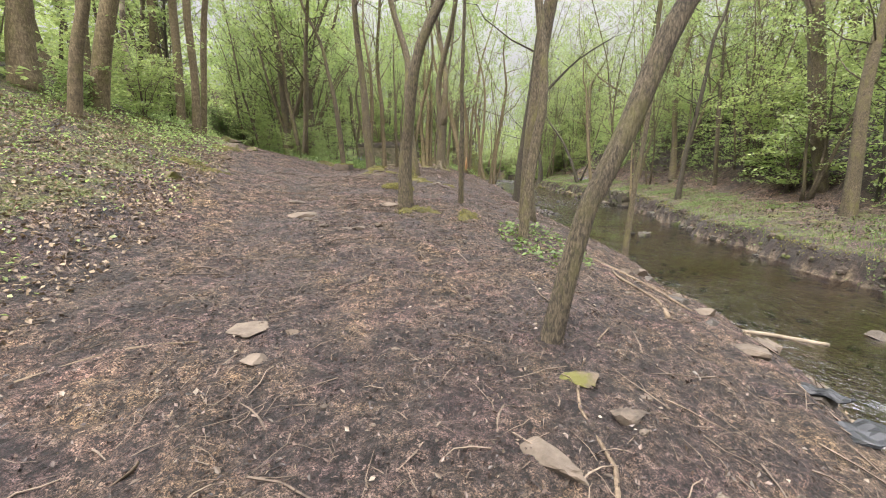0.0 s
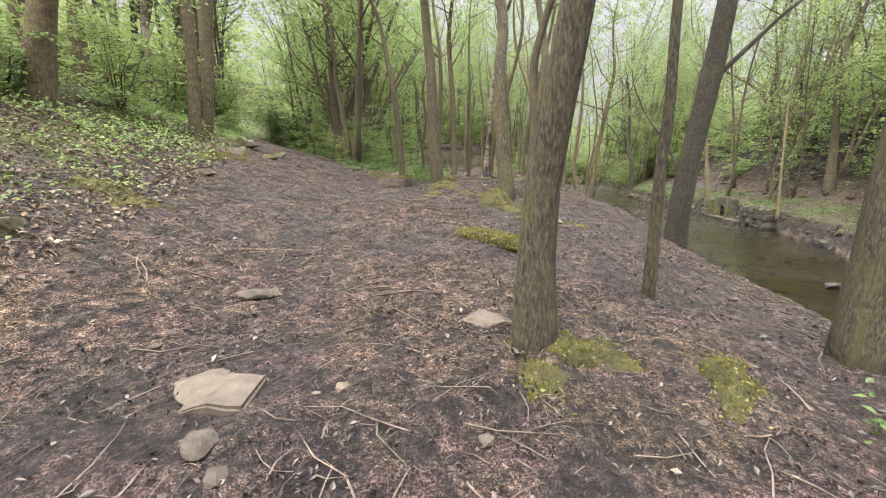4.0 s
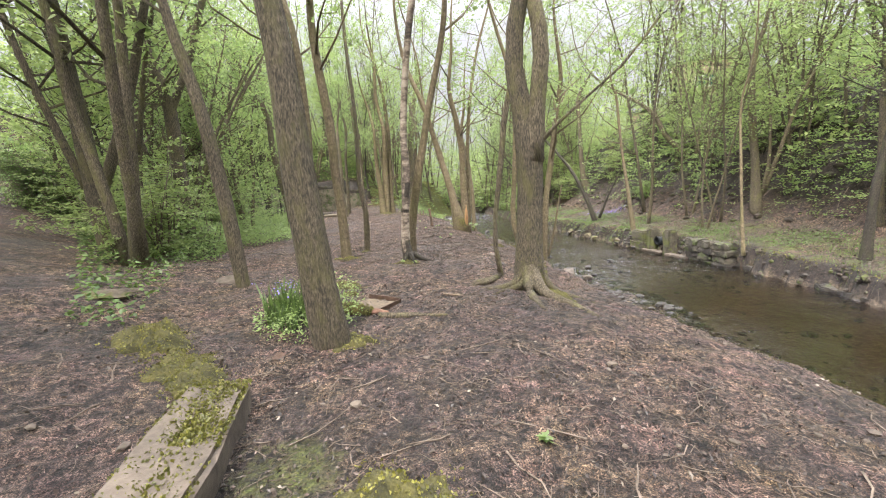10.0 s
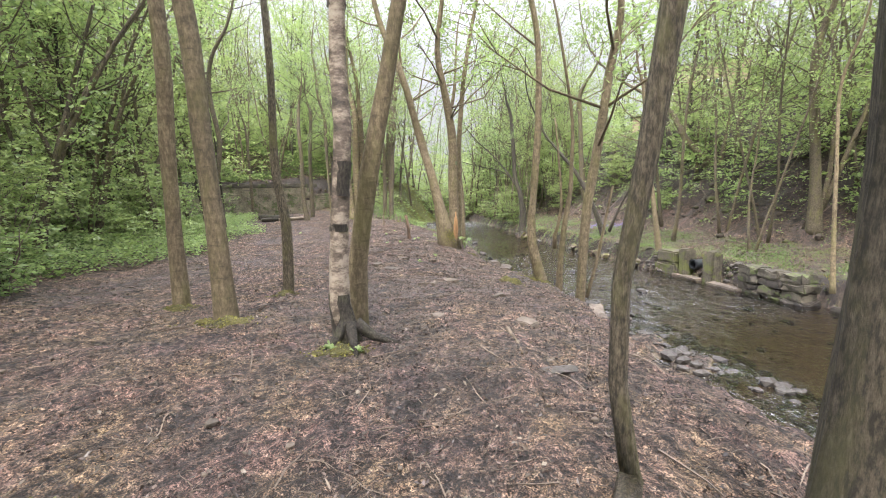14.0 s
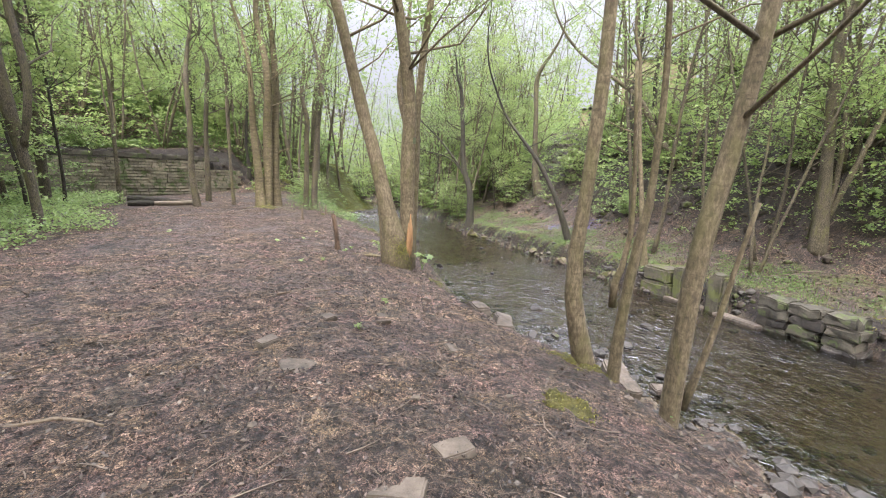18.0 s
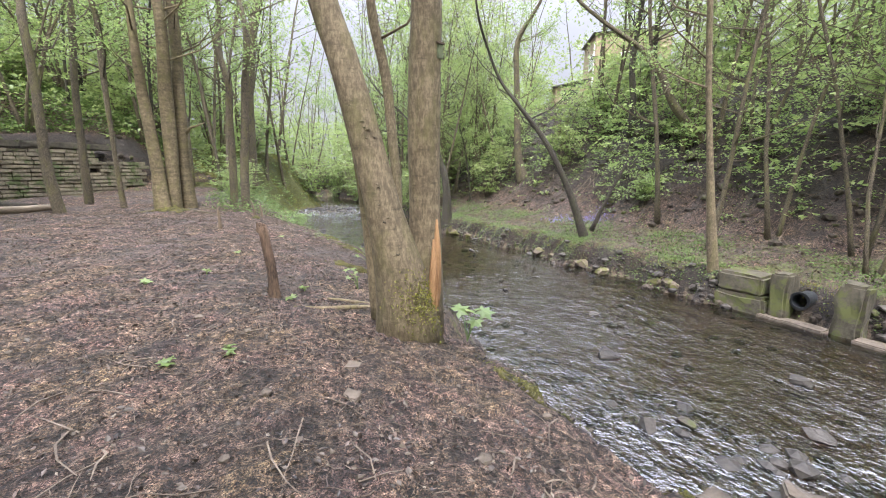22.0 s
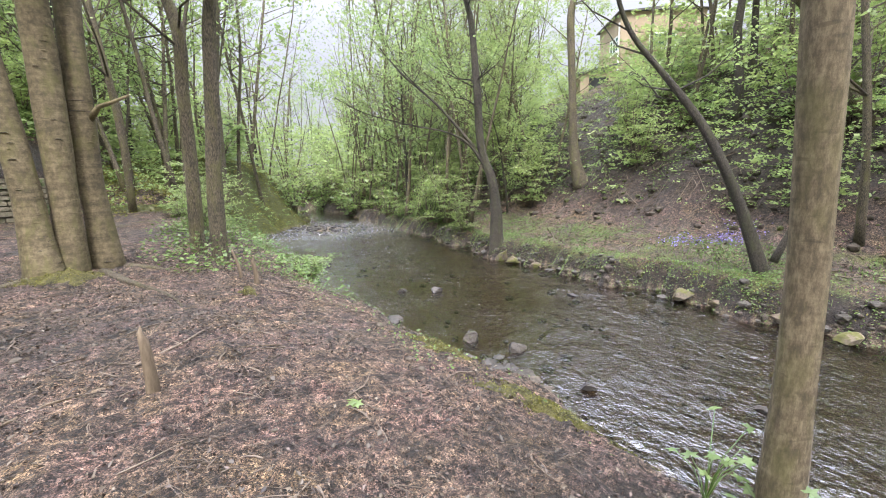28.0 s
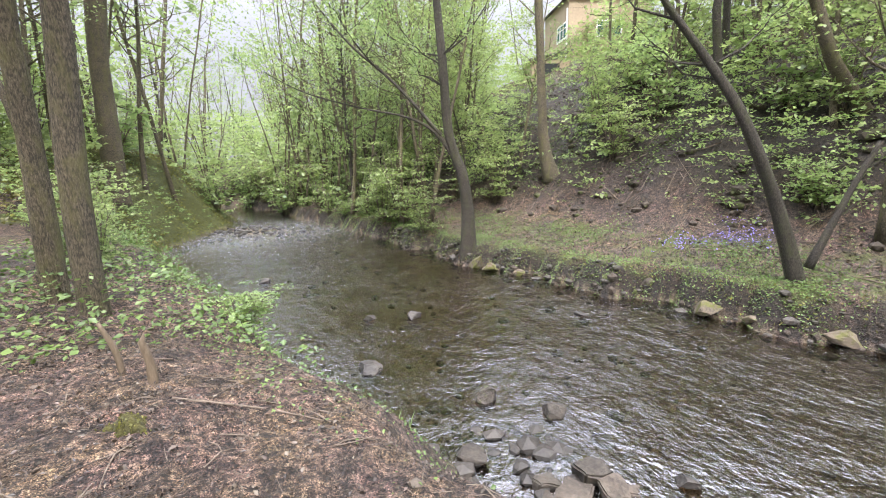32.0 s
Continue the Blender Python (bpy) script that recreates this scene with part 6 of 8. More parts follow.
sprays("undergrowth", 1700, 16, 78, (-10.5, -5.4), (21.5, 34), lambda x, y, r: (x < -5.9 + 0.5 * np.sin(y) - 0.16 * np.maximum(y - 27, 0)) & chance(r, x, 0.3 + 0.7 * (clump_noise(x, y, 1.1) > 0.4)), 0.5, 0.1, 2.8, 0.085, LEAF_PALE, "bright leafy thicket at the edge of the clearing")
low_plants("ground_plants", 12000, 79, (13, 22), (24, 50), lambda x, y, r: (x > far_edge(y) + 3.4) & chance(r, x, 0.06 + 0.94 * (clump_noise(x, y, 1.7) > 0.62)), 0.07, 0.22, LEAF, "tufts of green plants on the bare hillside")

sprays("undergrowth", 5000, 9, 80, (-44, -15), (30, 70), lambda x, y, r: (y > 36 - 0.2 * (x + 15)) | (x < -22), 1.0, 0.3, 7.5, 0.26, LEAF_PALE, "far green woods beyond the end of the path")
low_plants("slope_moss", 34000, 82, (-14, -2.6), (-1, 20), lambda x, y, r: (x < curve_at(PATH_LINE, y) - 1.6) & chance(r, x, (clump_noise(x + 3, y, 1.9) > 0.66) * (0.3 + 0.7 * clump_noise(x, y, 6.3))), 0.03, 0.05, MOSS_TUFT, "yellow-green moss in patches on the leafy slope", "moss")
low_plants("ground_plants", 9000, 83, (-9, -2.4), (-1, 14), lambda x, y, r: (x < curve_at(PATH_LINE, y) - 1.5) & chance(r, x, 0.05 + 0.95 * (clump_noise(x, y + 5, 3.7) > 0.72)), 0.05, 0.1, LEAF_PALE, "bright seedlings in tufts on the slope")

low_plants("ground_plants", 26000, 84, (-27, -11), (24.5, 44), lambda x, y, r: (y > 27.6 - 0.25 * (x + 14)) | (x > curve_at(PATH_LINE, y) + 1.6), 0.1, 0.7, LEAF, "fresh green plants closing the end of the path")


# ---- single things ----
RUST = plain_noisy("rusty_iron", (0.04, 0.024, 0.018), (0.15, 0.095, 0.068), 18, 0.75, 0.4, 0.003, metal=0.4)
BLACK_PLASTIC = plain_noisy("black_plastic", (0.008, 0.009, 0.011), (0.03, 0.034, 0.04), 5, 0.42, 0.3, 0.02)
PAPER = plain_noisy("dirty_white_paper", (0.5, 0.49, 0.47), (0.8, 0.79, 0.76), 8, 0.8, 0.2, 0.004)
PALE_WOOD = plain_noisy("pale_dead_wood", (0.0912, 0.0722, 0.0517), (0.2508, 0.209, 0.1558), 8, 0.8, 0.5, 0.008, stretch=(0.7, 3, 3))
WALL_STONE = plain_noisy("old_wall_stone", (0.076, 0.0669, 0.0471), (0.2584, 0.228, 0.1634), 7, 0.9, 0.7, 0.012, moss=((0.076, 0.0988, 0.038), 0.35))
WALL_DARK = plain_noisy("black_coping_stone", (0.02, 0.018, 0.014), (0.085, 0.075, 0.055), 5, 0.9, 0.6, 0.015, moss=((0.06, 0.075, 0.025), 0.3))
CONCRETE = plain_noisy("mossy_concrete", (0.025, 0.0225, 0.015), (0.1, 0.0875, 0.06), 5, 0.9, 0.6, 0.012, moss=((0.065, 0.0725, 0.02), 0.4))
BRICK_BUFF = plain_noisy("buff_brick", (0.27, 0.21, 0.145), (0.38, 0.305, 0.215), 3, 0.9, 0.2, 0.006)
WHITE_PAINT = plain_noisy("white_paint", (0.66, 0.66, 0.65), (0.82, 0.82, 0.8), 4, 0.5, 0.1, 0.002)
PANE = plain_noisy("dark_window_glass", (0.015, 0.05, 0.055), (0.05, 0.16, 0.16), 0.8, 0.08, 0.0, 0.001)
ROOF = plain_noisy("grey_roof_felt", (0.05, 0.05, 0.048), (0.14, 0.135, 0.125), 5, 0.9, 0.4, 0.01)
PURPLE = leaf_material("bluebell_flower", (0.16, 0.13, 0.42), (0.3, 0.25, 0.62), (0.3, 0.25, 0.6), 0.2)
GREEN_PAINT = plain_noisy("faded_green_paint", (0.06, 0.075, 0.04), (0.13, 0.15, 0.08), 9, 0.8, 0.2, 0.003)


def boulder(name, label, category, x, y, size, material, seed, yaw=0.0, lift=0.25, z=None, sub=3, group=""):
    """A worn stone; size is its half length, half width and half height."""
    v, f = blob_points(seed, sub)
    p = np.array(v)
    cut = np.random.default_rng(seed + 7)
    for _ in range(12):
        d = cut.normal(0, 1, 3)
        d /= np.linalg.norm(d)
        over = p @ d - cut.uniform(0.38, 0.72)
        p = p - np.maximum(over, 0)[:, None] * d
    p = p * 1.35 + cut.normal(0, 0.015, p.shape)
    p = p * size
    c, s = math.cos(radians(yaw)), math.sin(radians(yaw))
    p = np.stack([p[:, 0] * c - p[:, 1] * s, p[:, 0] * s + p[:, 1] * c, p[:, 2]], -1)
    ob = new(name, mesh_of(name, p, f, material, False))
    ob.location = (x, y, (on_ground(x, y) if z is None else z) + size[2] * lift)
    return tagged(ob, label, category, group)


def hewn(name, sx, sy, sz, material, seed, parent=None, rough=0.03, cuts=3):
    """A squared block, worn at its edges, standing on its own foot."""
    bm = bmesh.new()
    bmesh.ops.create_cube(bm, size=1)
    bmesh.ops.scale(bm, vec=(sx, sy, sz), verts=bm.verts)
    bmesh.ops.translate(bm, vec=(0, 0, sz / 2), verts=bm.verts)
    bmesh.ops.bevel(bm, geom=list(bm.edges), offset=min(sx, sy, sz) * 0.14, segments=2, affect="EDGES")
    bmesh.ops.subdivide_edges(bm, edges=list(bm.edges), cuts=cuts, use_grid_fill=True)
    o = Vector((seed * 3.1, seed * 1.7, seed))
    for q in bm.verts:
        q.co += Vector((noise.noise(q.co * 4 + o), noise.noise(q.co * 4 - o), noise.noise(q.co * 5 + o * 2))) * rough
    me = bpy.data.meshes.new(name)
    bm.normal_update()
    bm.to_mesh(me)
    bm.free()
    me.materials.append(material)
    ob = new(name, me)
    ob.parent = parent
    return ob


def block_at(name, label, category, x, y, size, material, seed, yaw=0, pitch=0, roll=0, sink=0.04, z=None, rough=0.03):
    ob = hewn(name, *size, material, seed, None, rough)
    ob.matrix_world = pose(x, y, (on_ground(x, y) if z is None else z) - sink, pitch, roll, yaw)
    return tagged(ob, label, category)


def moss_pad(x, y, rx, ry, h, seed, yaw=0, label="cushion of yellow-green moss on the ground", material=None):
    """A low cushion of moss with a ragged edge and a tufted skin."""
    rng = np.random.default_rng(seed)
    n, m = 34, 12
    c, s = math.cos(radians(yaw)), math.sin(radians(yaw))

    def height(px, py, r):
        lumps = noise.noise((px * 7, py * 7, seed)) * 0.8 + noise.noise((px * 17, py * 17, seed)) * 0.4
        return h * max(1 - r * r, 0) ** 0.7 * (0.75 + 0.6 * lumps) + 0.03 * lumps - 0.014 * r

    def spot(r, a):
        w = 1 + 0.2 * math.sin(2 * a + seed) + 0.16 * math.sin(5 * a + seed * 2) + 0.1 * math.sin(9 * a + seed * 3)
        u, t = rx * r * w * math.cos(a), ry * r * w * math.sin(a)
        return x + u * c - t * s, y + u * s + t * c

    V, F, tufts = [], [], []
    for j in range(m + 1):
        for k in range(n):
            px, py = spot(j / m, 2 * math.pi * k / n)
            V.append((px, py, on_ground(px, py) + height(px, py, j / m) - 0.03 * (j == m)))
    for j in range(m):
        for k in range(n):
            F.append((j * n + k, j * n + (k + 1) % n, (j + 1) * n + (k + 1) % n, (j + 1) * n + k))
    for _ in range(max(200, int(14000 * rx * ry))):
        r = math.sqrt(rng.uniform(0, 1)) * 1.25
        px, py = spot(r, rng.uniform(0, 6.28))
        up = height(px, py, min(r, 1.0))
        if up > 0.004 or rng.uniform() < 0.35:
            tufts.append((px, py, on_ground(px, py) + max(up, 0) + 0.003))
    base = empty_at("moss_cushion", x, y, on_ground(x, y))
    z0 = base.location.z
    solid("cushion", [(p - x, q - y, w - z0) for p, q, w in V], F, material or MOSS, base, "", True)
    v, f = leaf_cloud(np.array(tufts) - (x, y, z0), 0.019, rng, 0.004, 1.3)
    solid("moss_fuzz", v, f, MOSS_TUFT if material is None else LEAF_DRY, base)["kind"] = "stuff"
    return tagged(base, label, "moss", "moss cushions")


def limb_thing(name, label, category, spine, material, sides=9, lump=0.08, seed=5, step=0.15):
    v, f = tube(resample(spine, step), sides, lump, np.random.default_rng(seed))
    return tagged(new(name, mesh_of(name, v, f, material, True)), label, category)


def lying(points, r0, r1, lift=0.6):
    """Stations of a stick along the ground."""
    n = len(points)
    return [(px, py, on_ground(px, py) + (r0 + (r1 - r0) * i / (n - 1)) * lift, r0 + (r1 - r0) * i / (n - 1)) for i, (px, py) in enumerate(points)]


# stones of the first stretch of path
boulder("stone", "flat buff stone lying on the muddy path", "stone", -1.29, 2.59, (0.15, 0.1, 0.035), STONE, 51, 15, 0.25)
boulder("stone", "small pale stone on the muddy path", "stone", -1.06, 2.21, (0.06, 0.055, 0.03), STONE, 2, 40, 0.5)
boulder("stone", "small pinkish stone on the muddy path", "stone", -0.96, 2.59, (0.06, 0.035, 0.018), STONE, 8, 5, 0.5)
boulder("stone", "pale wedge-shaped stone beside the path", "stone", 0.44, 1.62, (0.085, 0.17, 0.035), STONE, 53, 24, 0.2)
boulder("stone", "mossy rounded stone near the bank", "stone", 0.79, 2.28, (0.14, 0.09, 0.06), STONE_MOSSY, 4, 0, 0.1)
boulder("stone", "rounded brown stone in the mud", "stone", 0.95, 1.93, (0.09, 0.07, 0.05), STONE, 5, 0, 0.3)
for i, (a, b, s) in enumerate([(-1.46, 5.16, 0.09), (-1.18, 5.04, 0.07), (-1.02, 5.12, 0.09), (-0.8, 5.22, 0.07), (-2.0, 5.79, 0.14), (-1.75, 5.45, 0.08), (-2.35, 6.8, 0.13)]):
    boulder("stone", "small flat stone set in the trodden path", "stone", a, b, (s, s * 0.7, 0.035), STONE, 20 + i, 30 * i, 0.35, group="stones in the path")
block_at("stone_slab", "large flat sandstone slab half sunk in the path", "stone", -1.86, 5.72, (0.28, 0.22, 0.08), STONE, 9, 10, 0, 3, 0.05, rough=0.06)
boulder("stone_slab", "flat stone lying against a leaning tree", "stone", -0.84, 6.6, (0.13, 0.09, 0.04), STONE, 54, 5, 0.15)
boulder("stone", "mossy stone sticking out of the leafy slope", "stone", -4.22, 6.69, (0.24, 0.16, 0.1), STONE_MOSSY, 31, 20, 0.0)
moss_pad(0.36, 6.35, 0.3, 0.16, 0.09, 1, 60, "mossy stone with fern leaves on the bank side")
moss_pad(-0.36, 6.42, 0.28, 0.2, 0.07, 2)
moss_pad(-0.55, 6.05, 0.12, 0.2, 0.04, 3)
# mossy kerb stone
kerb = empty_at("mossy_kerb", -0.93, 8.46, on_ground(-0.93, 8.46))
kerb_line = [(-0.3, 0.33, 0.0, 0.04), (-0.2, 0.22, 0.01, 0.07), (0.0, 0.0, 0.02, 0.082), (0.17, -0.19, 0.02, 0.086), (0.27, -0.3, 0.02, 0.078), (0.32, -0.36, 0.0, 0.04)]
v, f = tube(resample(kerb_line, 0.035), 16, 0.07, np.random.default_rng(6))
solid("stone", v, f, MOSS, kerb, "", True)
pick = np.random.default_rng(7)
skin = np.array(v)[pick.integers(0, len(v), 5200)] * (1.02, 1.02, 1.0) + pick.normal(0, 0.012, (5200, 3))
v, f = leaf_cloud(skin[skin[:, 2] > 0.0], 0.018, pick, 0.004, 1.4)
solid("moss_fuzz", v, f, MOSS_TUFT, kerb)["kind"] = "stuff"
tagged(kerb, "moss-covered rounded kerb stone beside the path", "kerb stone")
moss_pad(-0.93, 10.95, 0.46, 0.22, 0.24, 4, -67, "mound of yellow moss at the foot of a straight tree")
moss_pad(-0.62, 10.45, 0.26, 0.14, 0.06, 5, -30)
moss_pad(-0.42, 9.84, 0.24, 0.1, 0.07, 6, -20)
moss_pad(0.14, 9.78, 0.16, 0.1, 0.07, 7, -40)
boulder("stone", "grey stone lying among moss", "stone", -0.13, 9.7, (0.1, 0.08, 0.05), STONE, 33, 0, 0.3)
boulder("stone", "pale stone among moss", "stone", -0.2, 9.5, (0.05, 0.04, 0.04), STONE, 34, 0, 0.3)
# dark stones and moss of a broken ledge on the slope
for i, (a, b, r, t, h, yaw) in enumerate([(-12.5, 14.5, 0.9, 0.4, 0.5, 112), (-13.35, 16.1, 1.0, 0.42, 0.5, 118), (-13.95, 17.5, 0.8, 0.4, 0.55, 105), (-14.8, 19.0, 0.8, 0.4, 0.45, 125)]):
    moss_pad(a, b, r, t, h, 140 + i, yaw, "thick yellow-green moss over a stone ledge")
rl = np.random.default_rng(88)
for i in range(16):
    k = i % 8
    a, b = -12.25 - 0.3 * k + rl.normal(0, 0.05), 14.6 + 0.58 * k + rl.normal(0, 0.05)
    block_at("ledge_stone", "dark stone of a broken ledge on the slope", "stone", a, b, (rl.uniform(0.28, 0.4), rl.uniform(0.45, 0.65), 0.17), STONE_BANK, 260 + i, 25 + rl.normal(0, 8), 3, 3, 0.06 - 0.16 * (i // 8), rough=0.06)
for i, (a, b, s) in enumerate([(-6.4, 12.9, 0.34), (-5.6, 11.5, 0.24), (-5.3, 12.0, 0.18), (-7.3, 12.6, 0.26), (-6.0, 13.6, 0.2), (-4.9, 9.6, 0.16)]):
    boulder("stone", "brown mossy stone half buried in the slope", "stone", a, b, (s, s * 0.7, s * 0.45), STONE_MOSSY, 180 + i, 40 * i, 0.1, group="stones of the slope")
for i, (a, b, r, t, h) in enumerate([(-4.69, 7.95, 0.3, 0.2, 0.07), (-4.25, 7.9, 0.28, 0.16, 0.05), (-5.5, 10.7, 0.34, 0.24, 0.09), (-7.4, 10.9, 0.4, 0.25, 0.1), (-7.0, 11.4, 0.25, 0.2, 0.08), (-5.4, 11.0, 0.3, 0.16, 0.06)]):
    moss_pad(a, b, r, t, h, 150 + i, 40 * i, "patch of yellow-green moss among dead leaves")
# round dark bush at the end of the path
for seed, a, b, w, h in ((91, -14.1, 28.5, 1.5, 2.8), (92, -12.9, 28.2, 1.1, 1.9), (93, -15.1, 29.4, 1.2, 2.3)):
    bush = bush_form(seed, w, h, 260, 26, 0.06, LEAF_LOW)
    bush.location = (a, b, on_ground(a, b) - 0.05)
    tagged(bush, "round dense dark green bush at the end of the path", "shrub", SHRUB)

# squared stones at the turn
fz = np.random.default_rng(2)
fq = np.stack([fz.uniform(-0.19, 0.19, 6400), fz.uniform(-0.55, 0.57, 6400), np.full(6400, 0.195)], -1)
fq = fq[fz.uniform(0, 1, 6400) < 0.25 + 0.75 * (clump_noise(fq[:, 0] * 5, fq[:, 1] * 5, 1.2) > 0.45)]
moss_v, moss_f = leaf_cloud(fq, 0.022, fz, 0.008, 1.2)
big_block = block_at("stone_block", "long squared sandstone block with moss on top", "stone block", -3.03, 13.2, (0.4, 1.15, 0.2), STONE, 12, 4, 0, 3, 0.03, rough=0.035)
solid("moss_fuzz", moss_v, moss_f, MOSS_TUFT, big_block)["kind"] = "stuff"
moss_pad(-4.05, 15.0, 0.24, 0.5, 0.16, 8, 20, "moss-covered stone by the edge of the path")
moss_pad(-3.5, 14.3, 0.5, 0.24, 0.1, 31, 110, "moss-covered line of stones beside the path")
moss_pad(-1.98, 12.56, 0.28, 0.3, 0.11, 9, 0, "rounded stone overgrown with moss")
boulder("stone", "flat grey stone by the path edge", "stone", -5.4, 16.6, (0.3, 0.2, 0.08), STONE_MOSSY, 35, 0, 0.4)
boulder("stone", "flat brown stone before a crooked tree", "stone", -4.4, 17.9, (0.25, 0.12, 0.07), STONE, 36, 0, 0.3)
moss_pad(-1.45, 11.7, 0.24, 0.14, 0.035, 10, 20)
moss_pad(-2.0, 11.55, 0.2, 0.18, 0.03, 11)
moss_pad(-2.3, 14.72, 0.22, 0.16, 0.1, 12, -20, "moss on the foot of a leaning tree")
moss_pad(0.12, 15.76, 0.12, 0.3, 0.08, 13, 20, "moss between the roots of the forked tree")
moss_pad(-2.42, 16.42, 0.1, 0.08, 0.07, 14, 0, "small mossy stump end")
moss_pad(-2.5, 17.0, 0.2, 0.2, 0.1, 15)
moss_pad(-1.55, 18.72, 0.2, 0.12, 0.05, 27, 10, "bright moss at the foot of the birch")
seedling_spots = [(-1.62, 18.7), (-1.4, 18.66)]
moss_pad(-2.72, 19.85, 0.32, 0.2, 0.06, 28, 0, "moss and seedlings at the foot of a tree")
moss_pad(-3.45, 20.75, 0.24, 0.16, 0.05, 29, 0, "moss and seedlings at the foot of a tree")
moss_pad(-2.38, 21.3, 0.2, 0.14, 0.04, 30, 0, "moss and seedlings at the foot of a tree")
moss_pad(2.3, 23.35, 0.42, 0.3, 0.1, 16, 0, "mossy mound round two slim trees by the water")
moss_pad(1.15, 22.2, 0.24, 0.15, 0.1, 17, -30)
moss_pad(2.75, 22.35, 0.25, 0.2, 0.07, 18)
moss_pad(1.72, 26.7, 0.55, 0.08, 0.05, 25, -86, "strip of moss along the edge of the bank")
moss_pad(1.78, 25.6, 0.5, 0.07, 0.05, 26, 88, "strip of moss along the edge of the bank")
moss_pad(1.5, 30.86, 0.5, 0.13, 0.06, 19, -60, "strip of moss along the edge of the bank")
moss_pad(2.1, 33.2, 0.5, 0.2, 0.06, 20, -65, "strip of moss along the edge of the bank")
moss_pad(1.95, 34.6, 0.4, 0.16, 0.06, 21, -65, "strip of moss along the edge of the bank")
moss_pad(0.44, 36.6, 0.1, 0.09, 0.09, 22, 0, "small mossy stone on the bare ground")
# fallen bits round the forked tree
strip = [(-2.17, 16.24), (-2.08, 16.19), (-1.99, 16.12), (-1.9, 16.04), (-1.8, 15.94), (-1.91, 15.77), (-2.03, 15.64)]
V, F = [], []
for i, (a, b) in enumerate(strip):
    p, q = strip[max(i - 1, 0)], strip[min(i + 1, len(strip) - 1)]
    ln = math.hypot(q[0] - p[0], q[1] - p[1])
    sx, sy = -(q[1] - p[1]) / ln * 0.007, (q[0] - p[0]) / ln * 0.007
    g = on_ground(a, b)
    V += [(a - sx, b - sy, g - 0.02), (a + sx, b + sy, g - 0.02), (a + sx * 2.2, b + sy * 2.2, g + 0.05), (a + sx * 0.2, b + sy * 0.2, g + 0.05)]
    if i:
        k = 4 * i
        F += [(k - 4 + e, k - 4 + (e + 1) % 4, k + (e + 1) % 4, k + e) for e in range(4)]
F += [(3, 2, 1, 0), tuple(len(V) - 4 + e for e in range(4))]
tagged(new("iron_strip", mesh_of("iron_strip", V, F, RUST)), "bent rusty iron strip lying on the mud", "metal strip")
limb_thing("stick", "short grey piece of wood on the mud", "stick", lying([(-2.36, 16.0), (-2.27, 16.12), (-2.2, 16.22)], 0.011, 0.008), WOOD_DEAD)
block_at("board", "flat grey board half buried in the mud", "board", -2.13, 15.93, (0.42, 0.34, 0.03), WOOD_DEAD, 15, -38, 0, 0, 0.012, rough=0.012)
RED_WOOD = plain_noisy("rotten_red_wood", (0.09, 0.045, 0.028), (0.27, 0.15, 0.095), 9, 0.85, 0.8, 0.012, stretch=(3, 1, 3))
limb_thing("rotten_log", "broken piece of rotten red wood", "log", lying([(-2.28, 15.71), (-2.18, 15.66), (-2.06, 15.58), (-1.96, 15.5)], 0.05, 0.03, 0.5), RED_WOOD, 8, 0.2, 17, 0.05)
mossy_log = empty_at("mossy_log", -2.4, 15.72, on_ground(-2.4, 15.72))
log_line = [(-0.3, 0.1, 0.0, 0.06), (-0.1, 0.02, 0.03, 0.075), (0.1, -0.06, 0.03, 0.07), (0.26, -0.14, 0.0, 0.05)]
v, f = tube(resample(log_line, 0.04), 12, 0.1, np.random.default_rng(18))
solid("log", v, f, MOSS, mossy_log, "", True)
pick_l = np.random.default_rng(19)
skin_l = np.array(v)[pick_l.integers(0, len(v), 2400)] * (1.03, 1.03, 1.03) + pick_l.normal(0, 0.008, (2400, 3))
v, f = leaf_cloud(skin_l[skin_l[:, 2] > 0.0], 0.015, pick_l, 0.004, 1.4)
solid("moss_fuzz", v, f, MOSS_TUFT, mossy_log)["kind"] = "stuff"
tagged(mossy_log, "short log covered with yellow-green moss", "log")
block_at("wood_offcut", "grey broken wood block on the mud", "wood", -1.09, 15.97, (0.1, 0.13, 0.05), WOOD_DEAD, 14, 30)
limb_thing("stick", "short weathered stick beside a wood block", "stick", lying([(-1.28, 16.05), (-1.17, 15.95), (-1.08, 15.87)], 0.015, 0.012), WOOD_DEAD, seed=2)
limb_thing("branch_on_ground", "thin fallen branch beside the leaning tree", "branch", lying([(-2.05, 15.42), (-1.86, 15.37), (-1.65, 15.27), (-1.49, 15.16), (-1.35, 15.14)], 0.035, 0.012), BARK, seed=3)
limb_thing("branch_on_ground", "fallen branch on the trodden clearing", "branch", lying([(-1.6, 11.0), (-1.75, 11.2), (-2.05, 11.3), (-2.25, 11.22)], 0.016, 0.007), PALE_WOOD, seed=4)
boulder("brick_piece", "piece of red brick in the mud", "brick", -2.89, 14.6, (0.08, 0.05, 0.03), RUST, 37, 20, 0.3)
